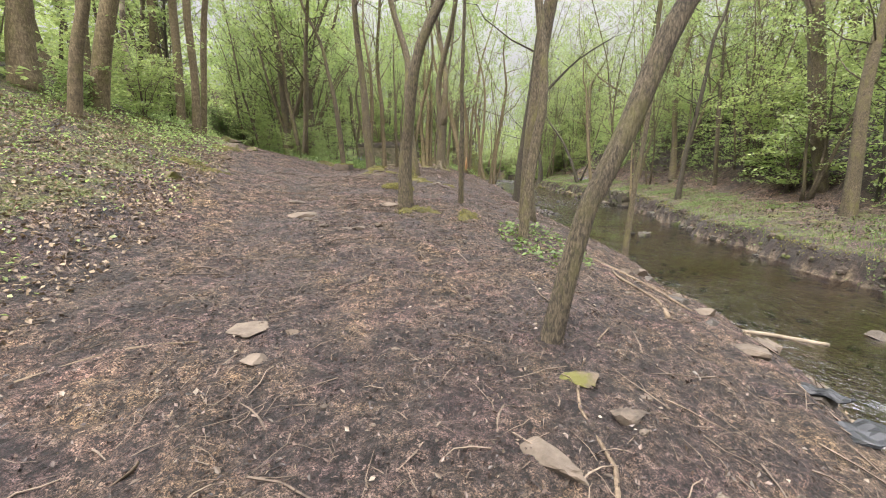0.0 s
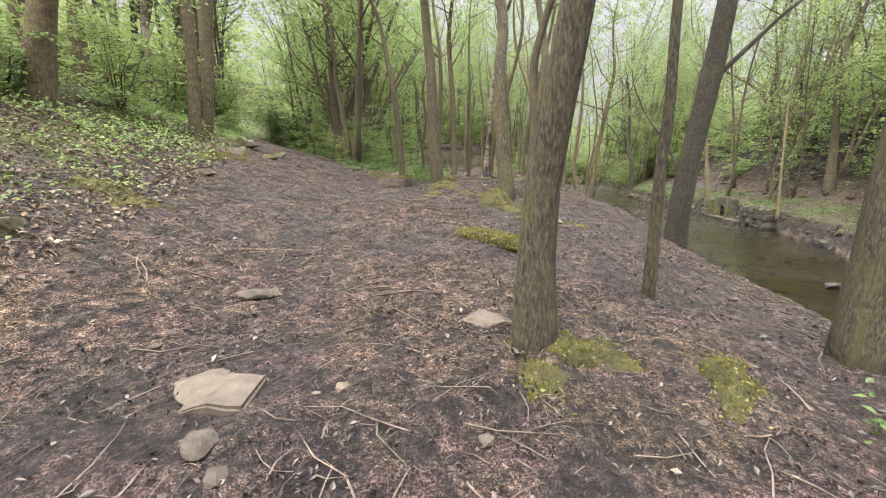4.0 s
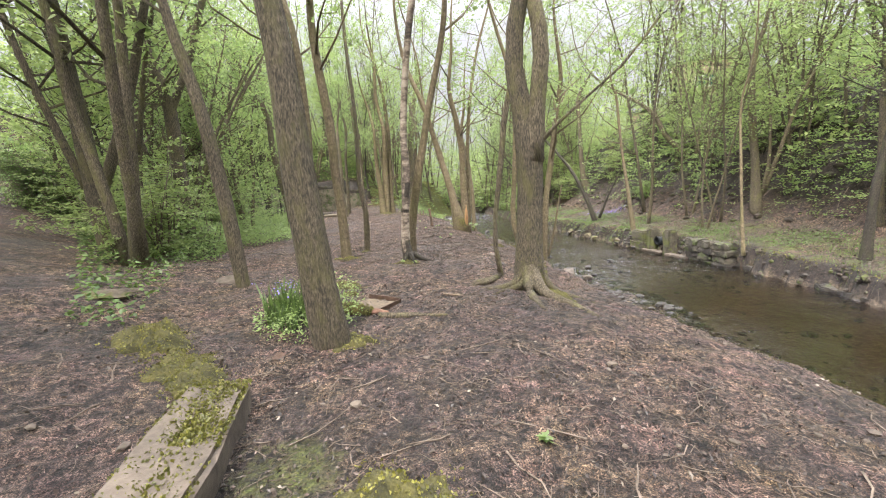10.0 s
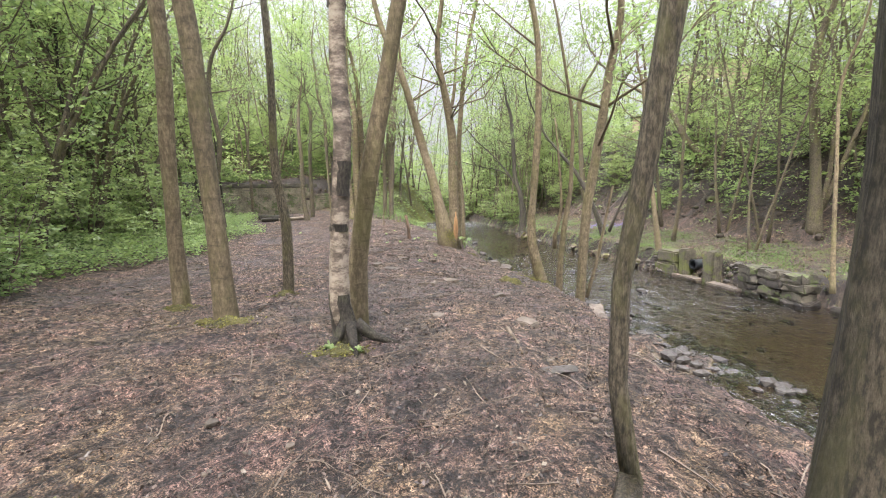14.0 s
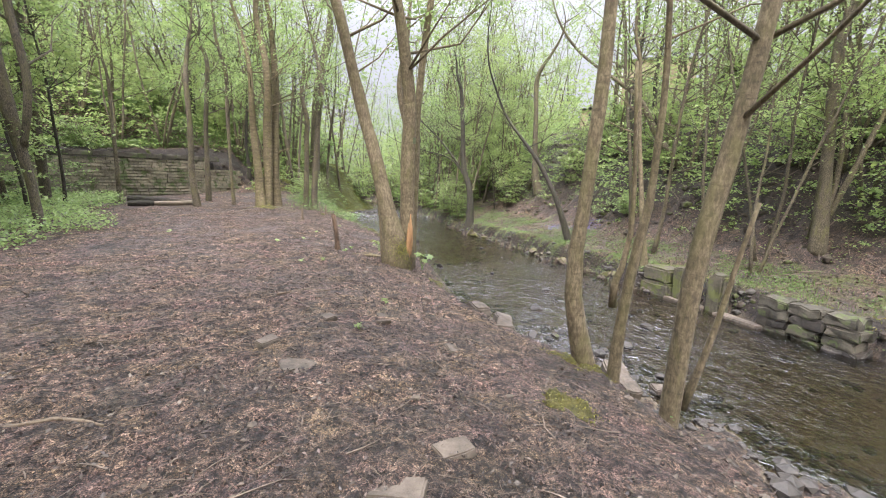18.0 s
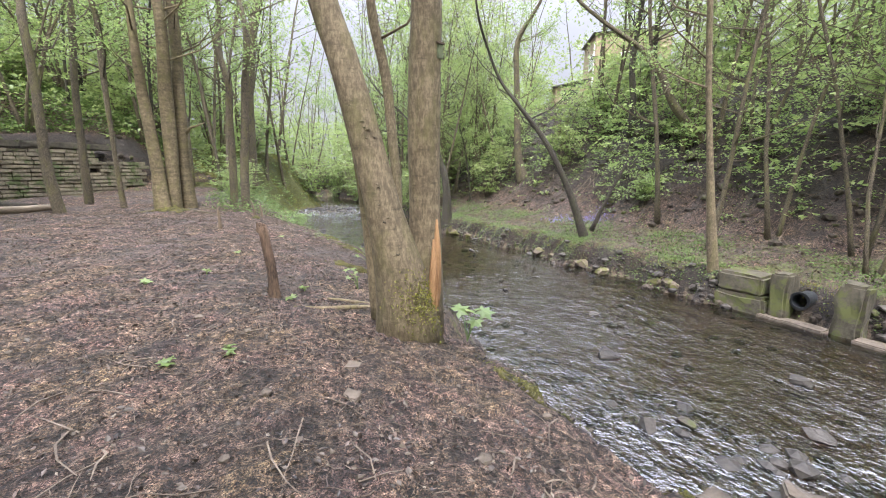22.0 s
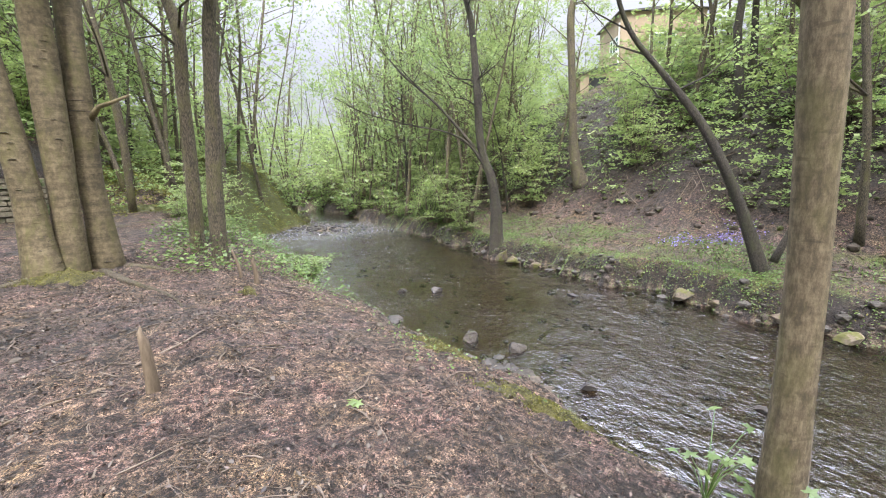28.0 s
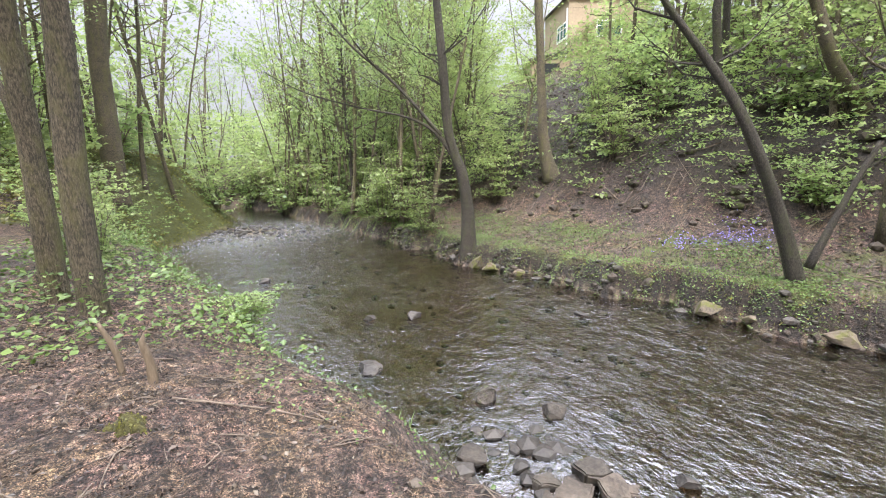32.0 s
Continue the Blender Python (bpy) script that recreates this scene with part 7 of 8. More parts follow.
for k, (ang, ln, r) in enumerate([(-105, 0.95, 0.075), (-78, 1.2, 0.08), (-30, 0.7, 0.06), (165, 0.75, 0.06), (90, 0.6, 0.05), (205, 0.6, 0.05)]):
    ca, sa = math.cos(radians(ang)), math.sin(radians(ang))
    pts = [(-0.1 + ca * (0.04 + (ln + 0.12) * t) + 0.08 * sa * math.sin(5 * t + k), 16.08 + sa * (0.04 + (ln + 0.12) * t) - 0.08 * ca * math.sin(5 * t + k)) for t in (0, 0.25, 0.6, 1)]
    sp = [(a - oak_tree.location.x, b - oak_tree.location.y, on_ground(a, b) - oak_tree.location.z + (0.3, 0.05, 0.0, -0.02)[i], r * (1.25, 0.85, 0.5, 0.2)[i]) for i, (a, b) in enumerate(pts)]
    v, f = tube(resample(sp, 0.1), 9, 0.06, np.random.default_rng(k))
    solid("root", v, f, BARK, oak_tree, "", True)
for k, (ang, ln, r) in enumerate([(-80, 0.3, 0.04), (-20, 0.38, 0.045), (-130, 0.25, 0.04)]):
    ca, sa = math.cos(radians(ang)), math.sin(radians(ang))
    pts = [(-1.46 + ca * (0.06 + ln * t), 18.94 + sa * (0.06 + ln * t)) for t in (0, 0.4, 1)]
    sp = [(a - birch_tree.location.x, b - birch_tree.location.y, on_ground(a, b) - birch_tree.location.z + (0.16, 0.05, -0.01)[i], r * (1.2, 0.9, 0.4)[i]) for i, (a, b) in enumerate(pts)]
    v, f = tube(resample(sp, 0.1), 8, 0.06, np.random.default_rng(k))
    solid("root", v, f, BARK_DARK, birch_tree, "dark root", True)
BIRCH_LINE = [(-1.47, 18.94, -0.36, 0.118), (-1.53, 18.97, 0.02, 0.082), (-1.5, 18.95, 0.61, 0.074), (-1.43, 18.92, 1.43, 0.069), (-1.42, 18.92, 2.27, 0.065)]
for name, lo_z, hi_z, mat in (("bark_band", 0.9, 1.17, BARK_DARK), ("bark_band", 0.62, 0.68, BARK_DARK), ("dark_foot", -0.34, 0.1, BARK_DARK), ("bark_band", 2.3, 2.42, BARK_DARK)):
    line = np.array([(q[0], q[1], q[2], q[3]) for q in BIRCH_LINE])
    zs = np.linspace(lo_z, hi_z, 5)
    sp = [(float(np.interp(w, line[:, 2], line[:, 0])) - birch_tree.location.x, float(np.interp(w, line[:, 2], line[:, 1])) - birch_tree.location.y, w - birch_tree.location.z, float(np.interp(w, line[:, 2], line[:, 3])) * 1.06) for w in zs]
    v, f = tube(sp, 12, 0.05, np.random.default_rng(int(10 * hi_z) + 20), close=False)
    solid(name, v, f, mat, birch_tree, "dark band of bark", True)
for k, pts in enumerate([[(-1.2, 38.6), (-0.95, 38.0), (-0.7, 37.4), (-0.35, 36.7), (-0.2, 36.0)], [(-1.5, 38.6), (-1.45, 38.2), (-1.6, 37.8)], [(-1.9, 38.5), (-2.2, 38.15), (-2.45, 38.1)], [(-0.95, 38.8), (-0.55, 38.5), (-0.3, 38.2)]]):
    sp = [(a - beech_tree.location.x, b - beech_tree.location.y, on_ground(a, b) - beech_tree.location.z + 0.0, 0.055 - 0.042 * i / (len(pts) - 1)) for i, (a, b) in enumerate(pts)]
    v, f = tube(resample(sp, 0.12), 8, 0.08, np.random.default_rng(k))
    solid("root", v, f, BARK, beech_tree, "", True)
moss_pad(-1.6, 38.35, 0.5, 0.28, 0.12, 23, 0, "mossy mound over the roots of the beech clump")


def trunk_at(tree, z, far=0.0):
    """Middle and radius of the main stem of a tree at a height above its foot."""
    stem = [o for o in tree.children if o.name.startswith("trunk")][0]
    ring = np.array([v.co for v in stem.data.vertices])
    rows = ring[: len(ring) // 12 * 12].reshape(-1, 12, 3)
    mids = rows.mean(1)
    rad = np.linalg.norm(rows - mids[:, None], axis=2).mean(1)
    return np.array([np.interp(z, mids[:, 2], mids[:, 0]), np.interp(z, mids[:, 2], mids[:, 1]), z]), float(np.interp(z, mids[:, 2], rad))


def bark_ridge(tree, z, turn, half, r, material, name="bark_ridge", sag=0.012):
    """A raised crescent across the bark, or a whole ring of wire."""
    c, rad = trunk_at(tree, z)
    sp = []
    for k in range(7 if half < 180 else 25):
        u = -1 + 2 * k / (6 if half < 180 else 24)
        a = radians(turn + half * u)
        lean = sag * (1 - u * u)
        sp.append((c[0] + rad * 1.0 * math.cos(a), c[1] + rad * 1.0 * math.sin(a), z + lean, r * (1 if half >= 180 else max(0.25, 1 - u * u))))
    v, f = tube(sp, 5, 0.0)
    return solid(name, v, f, material, tree, "", True)


rr = np.random.default_rng(61)
for tree in beeches:
    z = 0.15
    while z < 3.6:
        bark_ridge(tree, z, rr.uniform(-120, -20), rr.uniform(8, 20), rr.uniform(0.004, 0.009), BARK if rr.uniform() < 0.3 else BARK_BEECH)
        z += rr.uniform(0.05, 0.14)
WIRE = plain_noisy("rusty_wire", (0.02, 0.016, 0.012), (0.09, 0.07, 0.055), 30, 0.6, 0.2, 0.001, metal=0.6)
bark_ridge(beeches[2], 2.28, 0, 180, 0.006, WIRE, "wire", 0.0)
bark_ridge(beeches[2], 2.42, 0, 180, 0.006, WIRE, "wire", 0.0)
# scars, split wood and moss of the forked tree
for k in range(18):
    z = rr.uniform(0.75, 2.1)
    bark_ridge(fork_tree, z, -100 + rr.normal(0, 26), rr.uniform(4, 10), rr.uniform(0.004, 0.009), BARK if rr.uniform() < 0.6 else BARK_SMOOTH, "bark_scar", rr.uniform(-0.02, 0.02))
SPLIT = plain_noisy("split_orange_wood", (0.17, 0.085, 0.035), (0.42, 0.25, 0.12), 9, 0.8, 0.8, 0.015, stretch=(4, 4, 0.5))
for k, (dx, dy, z0, z1, r) in enumerate([(0.16, -0.1, 0.3, 0.95, 0.035), (0.21, -0.06, 0.25, 1.12, 0.04), (0.26, 0.0, 0.3, 0.9, 0.035)]):
    v, f = tube(resample([(dx, dy, z0, r * 0.7), (dx + 0.02, dy, (z0 + z1) / 2, r), (dx + 0.03, dy + 0.02, z1, 0.008)], 0.08), 7, 0.14, np.random.default_rng(k))
    solid("split_wood", v, f, SPLIT, fork_tree, "raw orange split wood", True)
fuzz = []
for _ in range(900):
    z, a = abs(rr.normal(0.42, 0.13)), radians(-75 + rr.normal(0, 26))
    c, rad = trunk_at(fork_tree, z)
    fuzz.append((c[0] + rad * 1.06 * math.cos(a), c[1] + rad * 1.06 * math.sin(a), z))
v, f = leaf_cloud(np.array(fuzz), 0.02, rr, 0.008, 1.4)
solid("moss_fuzz", v, f, MOSS_TUFT, fork_tree)["kind"] = "stuff"
fuzz = []
for _ in range(2600):
    z, a = abs(rr.normal(0.0, 0.2)), radians(-60 + rr.normal(0, 40))
    c, rad = trunk_at(oak_tree, z)
    fuzz.append((c[0] + rad * 1.08 * math.cos(a), c[1] + rad * 1.08 * math.sin(a), z))
v, f = leaf_cloud(np.array(fuzz), 0.013, rr, 0.006, 1.4)
solid("moss_fuzz", v, f, MOSS_TUFT, oak_tree)["kind"] = "stuff"
for k, (dx, dy, z) in enumerate([(-0.06, -0.1, 0.95), (0.02, -0.115, 0.45), (-0.09, -0.06, 0.2)]):
    v, f = blob_points(90 + k, 2)
    ob = solid("knot", (np.array(v) * (0.026, 0.026, 0.017)).tolist(), f, BARK, ridged_tree, "scarred knot in the bark", True)
    ob.location = (-0.83 + dx - ridged_tree.location.x, 11.28 + dy - ridged_tree.location.y, z - ridged_tree.location.z)
# stones of the clearing
for i, (a, b, sx, sy) in enumerate([(-0.78, 23.06, 0.19, 0.15), (-1.06, 23.69, 0.12, 0.08), (0.13, 24.22, 0.16, 0.1), (-0.48, 24.21, 0.11, 0.07), (-0.4, 21.48, 0.17, 0.09), (-0.02, 21.73, 0.14, 0.09), (-0.62, 25.42, 0.07, 0.09), (1.05, 25.54, 0.14, 0.09), (0.36, 26.75, 0.08, 0.05), (0.5, 27.17, 0.07, 0.06), (0.35, 20.6, 0.16, 0.12), (-0.6, 19.6, 0.1, 0.07), (0.6, 23.4, 0.1, 0.07), (0.2, 19.2, 0.14, 0.08)]):
    block_at("stone", "flat buff stone bedded in the trodden clearing", "stone", a, b, (sx * 1.6, sy * 1.6, 0.06), STONE, 40 + i, 37 * i, 2, 3, 0.035, rough=0.05)
for i, (a, b, lx, ly, h, yaw) in enumerate([(3.75, 25.15, 0.32, 0.85, 0.16, 4), (4.55, 25.12, 0.36, 1.05, 0.22, -24), (4.1, 25.5, 0.42, 0.34, 0.14, 30), (4.2, 25.2, 0.3, 0.3, 0.12, -10), (3.4, 25.7, 0.3, 0.24, 0.12, 50), (4.5, 26.05, 0.28, 0.3, 0.14, 20), (5.0, 24.7, 0.2, 0.3, 0.12, 70), (3.5, 24.5, 0.3, 0.5, 0.14, -50)]):
    block_at("stone_slab", "large squared slab at the edge of the water", "stone", a, b, (lx, ly, h), STONE, 60 + i, yaw, 4, -5, 0.03, -2.42, rough=0.06)
for i, (a, b, lx, ly, yaw) in enumerate([(1.86, 24.62, 0.22, 0.6, -24), (1.8, 25.3, 0.2, 0.45, 5), (1.84, 26.0, 0.16, 0.4, -8)]):
    block_at("edge_stone", "long worn stone set along the lip of the bank", "stone", a, b, (lx, ly, 0.14), STONE, 70 + i, yaw, 0, 6, 0.06, rough=0.05)
# posts and stumps
post = empty_at("broken_post", 0.15, 29.12, on_ground(0.15, 29.12))
v, f = tube(resample([(0.02, -0.03, -0.1, 0.06), (0.01, 0, 0.25, 0.046), (-0.04, 0.03, 0.6, 0.044), (-0.06, 0.04, 0.74, 0.046)], 0.08), 12, 0.12, np.random.default_rng(4))
ROTTEN = plain_noisy("rotten_wood", (0.03, 0.02, 0.014), (0.2, 0.13, 0.085), 9, 0.9, 0.9, 0.02, stretch=(3, 3, 0.8))
solid("stem", v, f, ROTTEN, post, "", True)
for i in range(7):
    a = i * 0.9
    px, py = -0.06 + 0.034 * math.cos(a), 0.04 + 0.034 * math.sin(a)
    v, f = tube([(px, py, 0.68, 0.018), (px * 1.05, py * 1.05, 0.76 + 0.035 * math.sin(3 * i), 0.012)], 5, 0.1, np.random.default_rng(i))
    solid("splinter", v, f, ROTTEN, post)
tagged(post, "broken weathered trunk standing as a post", "post")
limb_thing("tree_stub", "short pointed stub of a dead sapling", "stump", [(-0.37, 34.11, -0.6, 0.042), (-0.37, 34.11, -0.35, 0.034), (-0.38, 34.12, -0.18, 0.03), (-0.39, 34.12, -0.14, 0.018), (-0.385, 34.12, -0.09, 0.006)], WOOD_DEAD, 8, 0.1, 8, 0.06)
moss_pad(-0.62, 34.35, 0.14, 0.06, 0.05, 24, 0, "small mossy lump beside a dead stub", WOOD_DEAD)
limb_thing("tree_stub", "bare broken stub on the bank", "stump", [(0.63, 37.27, -0.75, 0.035), (0.63, 37.27, -0.5, 0.03), (0.6, 37.27, -0.34, 0.022), (0.62, 37.26, -0.28, 0.006)], WOOD_DEAD, 8, 0.1, 9, 0.06)
limb_thing("tree_stub", "thin leaning dead stub on the bank", "stump", [(0.47, 37.49, -0.7, 0.025), (0.45, 37.5, -0.45, 0.022), (0.38, 37.5, -0.2, 0.014)], WOOD_DEAD, 7, 0.1, 10, 0.06)
for i, pts in enumerate([[(-0.5, 34.6), (-0.2, 34.9), (0.0, 35.3), (0.25, 35.4)], [(0.0, 34.3), (0.1, 34.7), (0.5, 34.75)], [(0.15, 35.2), (0.5, 35.0), (0.8, 34.6)], [(-1.2, 34.0), (-0.9, 34.3), (-0.75, 34.35)], [(0.7, 36.9), (1.2, 36.6), (1.5, 36.3)]]):
    limb_thing("dead_branch", "thin bare branch lying on the clearing", "branch", lying(pts, 0.01, 0.004), WOOD_DEAD if i % 2 else TWIG, 6, 0.05, i)
# logs before the old wall
limb_thing("fallen_log", "dark fallen log lying before the old wall", "log", [(-6.95, 40.85, -0.36, 0.13), (-6.3, 40.55, -0.37, 0.14), (-5.6, 40.15, -0.38, 0.13), (-4.9, 39.95, -0.4, 0.09)], BARK_DARK, 12, 0.08, 11)
limb_thing("fallen_log", "pale barkless log lying before the old wall", "log", [(-5.6, 38.9, -0.4, 0.08), (-5.1, 39.05, -0.4, 0.095), (-4.4, 39.3, -0.38, 0.08)], PALE_WOOD, 12, 0.08, 12)
limb_thing("fallen_log", "short dark piece of log on the clearing", "log", [(-6.35, 38.55, -0.38, 0.1), (-6.0, 38.65, -0.38, 0.12), (-5.6, 38.85, -0.4, 0.09)], BARK_DARK, 12, 0.1, 13)
# litter
rng_l = np.random.default_rng(9)
for i, (dx, dy) in enumerate([(0, 0), (0.35, 0.2), (-0.3, 0.12)]):
    n = 6
    V = [(0.3 * (a / n - 0.5), 0.2 * (b / n - 0.5), 0.05 + 0.045 * rng_l.uniform(-1, 1)) for b in range(n + 1) for a in range(n + 1)]
    F = [(b * (n + 1) + a, b * (n + 1) + a + 1, (b + 1) * (n + 1) + a + 1, (b + 1) * (n + 1) + a) for b in range(n) for a in range(n)]
    ob = new("litter", mesh_of("litter", V, F, PAPER))
    ob.location = (-8.14 + dx, 14.98 + dy, on_ground(-8.14 + dx, 14.98 + dy))
    tagged(ob, "crumpled white litter at the edge of the path", "litter")
for i, (a, b, sx, sy) in enumerate([(2.56, 2.65, 0.2, 0.08), (2.43, 2.2, 0.2, 0.13)]):
    v, f = blob_points(70 + i, 3)
    p = np.array(v)
    p = np.stack([p[:, 0] * (1 + 0.22 * np.sin(5 * p[:, 1] + i)), p[:, 1] * (1 + 0.25 * np.sin(4 * p[:, 0] + 2 * i)), p[:, 2]], -1) * (sx, sy, 0.03)
    p[:, 2] += 0.03 * np.abs(np.sin(p[:, 0] * 19 + 9 * p[:, 1])) + 0.022 * np.abs(np.sin(p[:, 1] * 27 - 8 * p[:, 0])) - 0.03
    ob = new("plastic_sheet", mesh_of("plastic_sheet", p, f, BLACK_PLASTIC, False))
    ob.matrix_world = pose(a, b, on_ground(a, b) + 0.035, 0, 14, 100 + 40 * i)
    tagged(ob, "crumpled black plastic sheet on the bank", "plastic sheet")
for i in range(16):
    a = 2.35 + 0.9 * rng_l.uniform(0, 1)
    b = 2.2 + 3.2 * rng_l.uniform(0, 1)
    s = rng_l.uniform(0.05, 0.13)
    boulder("bank_stone", "muddy stone on the crumbling bank", "stone", a - 0.06 * (b - 2), b, (s, s * 0.8, s * 0.55), STONE if i % 3 else STONE_WET, 80 + i, 60 * i, 0.3, group="stones on the bank")
# sticks and roots that stand out on the ground
for spine_pts, r0, r1, text in [([(-0.05, 19.03), (-0.1, 18.75), (-0.14, 18.5), (-0.2, 18.28)], 0.018, 0.01, "short dead branch lying across the clearing"), ([(1.1, 18.72), (1.35, 18.62), (1.5, 18.5), (1.6, 18.25), (1.55, 18.0)], 0.016, 0.01, "long dead branch along the top of the bank"), ([(0.6, 1.2), (0.75, 1.6), (0.72, 2.0), (0.9, 2.5), (1.25, 3.0)], 0.012, 0.005, "long thin stick beside the path"), ([(-1.5, 1.1), (-1.25, 1.5), (-1.3, 1.9)], 0.01, 0.005, "thin forked stick on the mud"), ([(-2.2, 2.0), (-1.9, 2.35), (-1.5, 2.45)], 0.012, 0.006, "curved stick at the edge of the path"), ([(-2.6, 10.6), (-2.35, 10.75), (-2.05, 11.05), (-1.95, 11.3)], 0.012, 0.006, "crooked stick on the trodden path"), ([(-3.0, 7.6), (-2.7, 7.9), (-2.2, 8.0)], 0.01, 0.005, "thin stick on the dark mud"), ([(1.9, 3.4), (2.05, 3.9), (1.9, 4.5), (2.1, 5.1)], 0.02, 0.01, "dark root along the crumbling bank"), ([(1.9, 5.2), (2.3, 4.6), (2.4, 3.9)], 0.02, 0.012, "dark root along the crumbling bank"), ([(-1.0, 25.2), (-0.6, 25.4), (-0.35, 25.3)], 0.016, 0.008, "short stick on the clearing"), ([(-2.6, 22.6), (-2.2, 22.7), (-1.9, 22.5)], 0.016, 0.008, "dark broken stick on the clearing")]:
    limb_thing("stick", text, "stick", lying(spine_pts, r0, r1), WOOD_DEAD, 7, 0.1, 21)
boulder("stone_slab", "broad flat stone level with the trodden clearing", "stone", 0.0, 18.02, (0.15, 0.075, 0.015), STONE_WET, 39, 0, 0.3)
for k, pts in enumerate([[(1.33, 28.86), (1.05, 28.86), (0.8, 28.97), (0.68, 28.99)], [(1.2, 28.75), (0.9, 28.6), (0.55, 28.56), (0.3, 28.7)], [(1.35, 28.1), (1.3, 27.85), (1.15, 27.6)]]):
    limb_thing("surface_root", "grey root running over the ground from a tan tree", "root", lying(pts, 0.035, 0.014, 0.35), BARK_SMOOTH, 8, 0.1, 30 + k)
# in the water
limb_thing("pole", "pale barkless pole lying in the shallow water", "pole", [(4.45, 6.05, WATER + 0.0, 0.022), (4.8, 5.85, WATER + 0.02, 0.028), (5.4, 5.55, WATER - 0.0, 0.025)], PALE_WOOD)
for i, (a, b, s, m) in enumerate([(7.08, 14.7, 0.26, STONE_DAMP), (6.58, 14.81, 0.18, STONE_DAMP), (5.44, 29.34, 0.2, STONE_WET), (7.39, 27.34, 0.16, STONE_WET), (4.31, 27.59, 0.17, STONE_WET), (5.99, 26.53, 0.15, STONE_WET), (4.81, 27.41, 0.12, STONE_DAMP), (5.49, 25.17, 0.13, STONE_WET), (4.39, 37.56, 0.2, STONE_DAMP), (3.62, 39.51, 0.24, STONE_WET), (4.76, 35.07, 0.14, STONE_WET), (4.79, 36.69, 0.18, STONE_DAMP), (2.85, 38.02, 0.26, STONE_DAMP), (3.38, 36.81, 0.2, STONE_DAMP), (4.75, 41.53, 0.16, STONE_WET), (5.48, 40.91, 0.18, STONE_WET), (4.07, 46.33, 0.2, STONE_WET), (6.32, 5.83, 0.14, STONE_DAMP), (2.63, 45.2, 0.22, STONE_DAMP), (6.9, 31.0, 0.14, STONE_WET), (6.2, 33.4, 0.12, STONE_WET), (8.2, 38.5, 0.12, STONE_WET)]):
    boulder("stream_rock", "rock standing out of the shallow stream", "rock", a, b, (s, s * 0.75, s * 0.5), m, 100 + i, 47 * i, 0.0, WATER + 0.02, group="rocks in the stream")
rng_p = np.random.default_rng(12)
for i, (a, b, lx, ly, h, yaw, lift) in enumerate([(3.72, 35.68, 0.42, 0.3, 0.14, 20, 0.0), (4.1, 35.72, 0.34, 0.26, 0.16, -30, 0.03), (3.98, 35.42, 0.32, 0.24, 0.13, 60, 0.08), (3.9, 35.2, 0.3, 0.24, 0.14, 10, 0.0), (3.66, 36.02, 0.26, 0.2, 0.12, -15, -0.02), (4.25, 35.4, 0.24, 0.2, 0.1, 40, -0.03), (3.5, 35.3, 0.28, 0.2, 0.12, 75, 0.02), (3.4, 35.75, 0.22, 0.18, 0.12, 0, 0.03)]):
    block_at("stream_rock", "squared wet stone in a heap at the water's edge", "rock", a, b, (lx, ly, h), STONE if i % 3 != 1 else STONE_DAMP, 130 + i, yaw, rng_p.uniform(-9, 9), rng_p.uniform(-9, 9), 0.0, WATER - 0.04 + lift, rough=0.07)
for i, (a, b, s) in enumerate([(10.05, 36.75, 0.3), (10.1, 35.9, 0.22), (10.15, 34.6, 0.26), (10.05, 33.6, 0.24), (9.8, 41.6, 0.2), (9.6, 43.2, 0.3), (9.65, 42.6, 0.24), (10.25, 31.3, 0.3), (10.2, 32.0, 0.24)]):
    boulder("bank_boulder", "mossy boulder at the foot of the far bank", "boulder", a, b, (s, s * 0.8, s * 0.62), STONE_MOSSY, 160 + i, 50 * i, 0.2, WATER + 0.08, 3, group="boulders of the far bank")
# ruined abutment on the far bank
abut = empty_at("ruined_abutment", 10.5, 29.8, -2.6)
for i, (dx, dy, z0, sx, sy, sz) in enumerate([(0, 0, 0, 0.8, 1.1, 0.55), (0.02, 0.05, 0.55, 0.72, 0.95, 0.45), (0.0, -0.72, 0.0, 0.5, 0.34, 1.15)]):
    ob = hewn("block", sx, sy, sz, CONCRETE, 200 + i, abut, 0.04)
    ob.location = (dx, dy, z0)
tagged(abut, "ruined mossy stone abutment on the far bank", "abutment")
pier = hewn("stone_pier", 0.46, 0.46, 1.2, CONCRETE, 210, None, 0.05)
pier.location = (10.5, 27.9, -2.6)
tagged(pier, "squat mossy stone pier standing in the stream edge", "pier")
wing = empty_at("ruined_abutment", 10.6, 25.6, -2.6)
for c in range(4):
    for k in range(3):
        ob = hewn("stone", 0.6, 0.66, 0.24, WALL_DARK if c == 3 or (c + k) % 3 else STONE_WET, 220 + c * 3 + k, wing, 0.09, 2)
        ob.location = (0.03 * ((c + k) % 2) - 0.02 * c, -0.68 + 0.68 * k + 0.08 * (c % 2), 0.24 * c)
tagged(wing, "low ruined wall of mossy courses on the far bank", "wall")
for i, (b, ln) in enumerate([(28.75, 1.2), (27.1, 1.2)]):
    sill = hewn("stone_sill", 0.36, ln, 0.16, STONE, 240 + i, None, 0.03)
    sill.location = (10.25, b, WATER - 0.1)
    tagged(sill, "worn stone sill at water level", "sill")
pipe = empty_at("drain_pipe", 10.75, 28.75, -1.98)
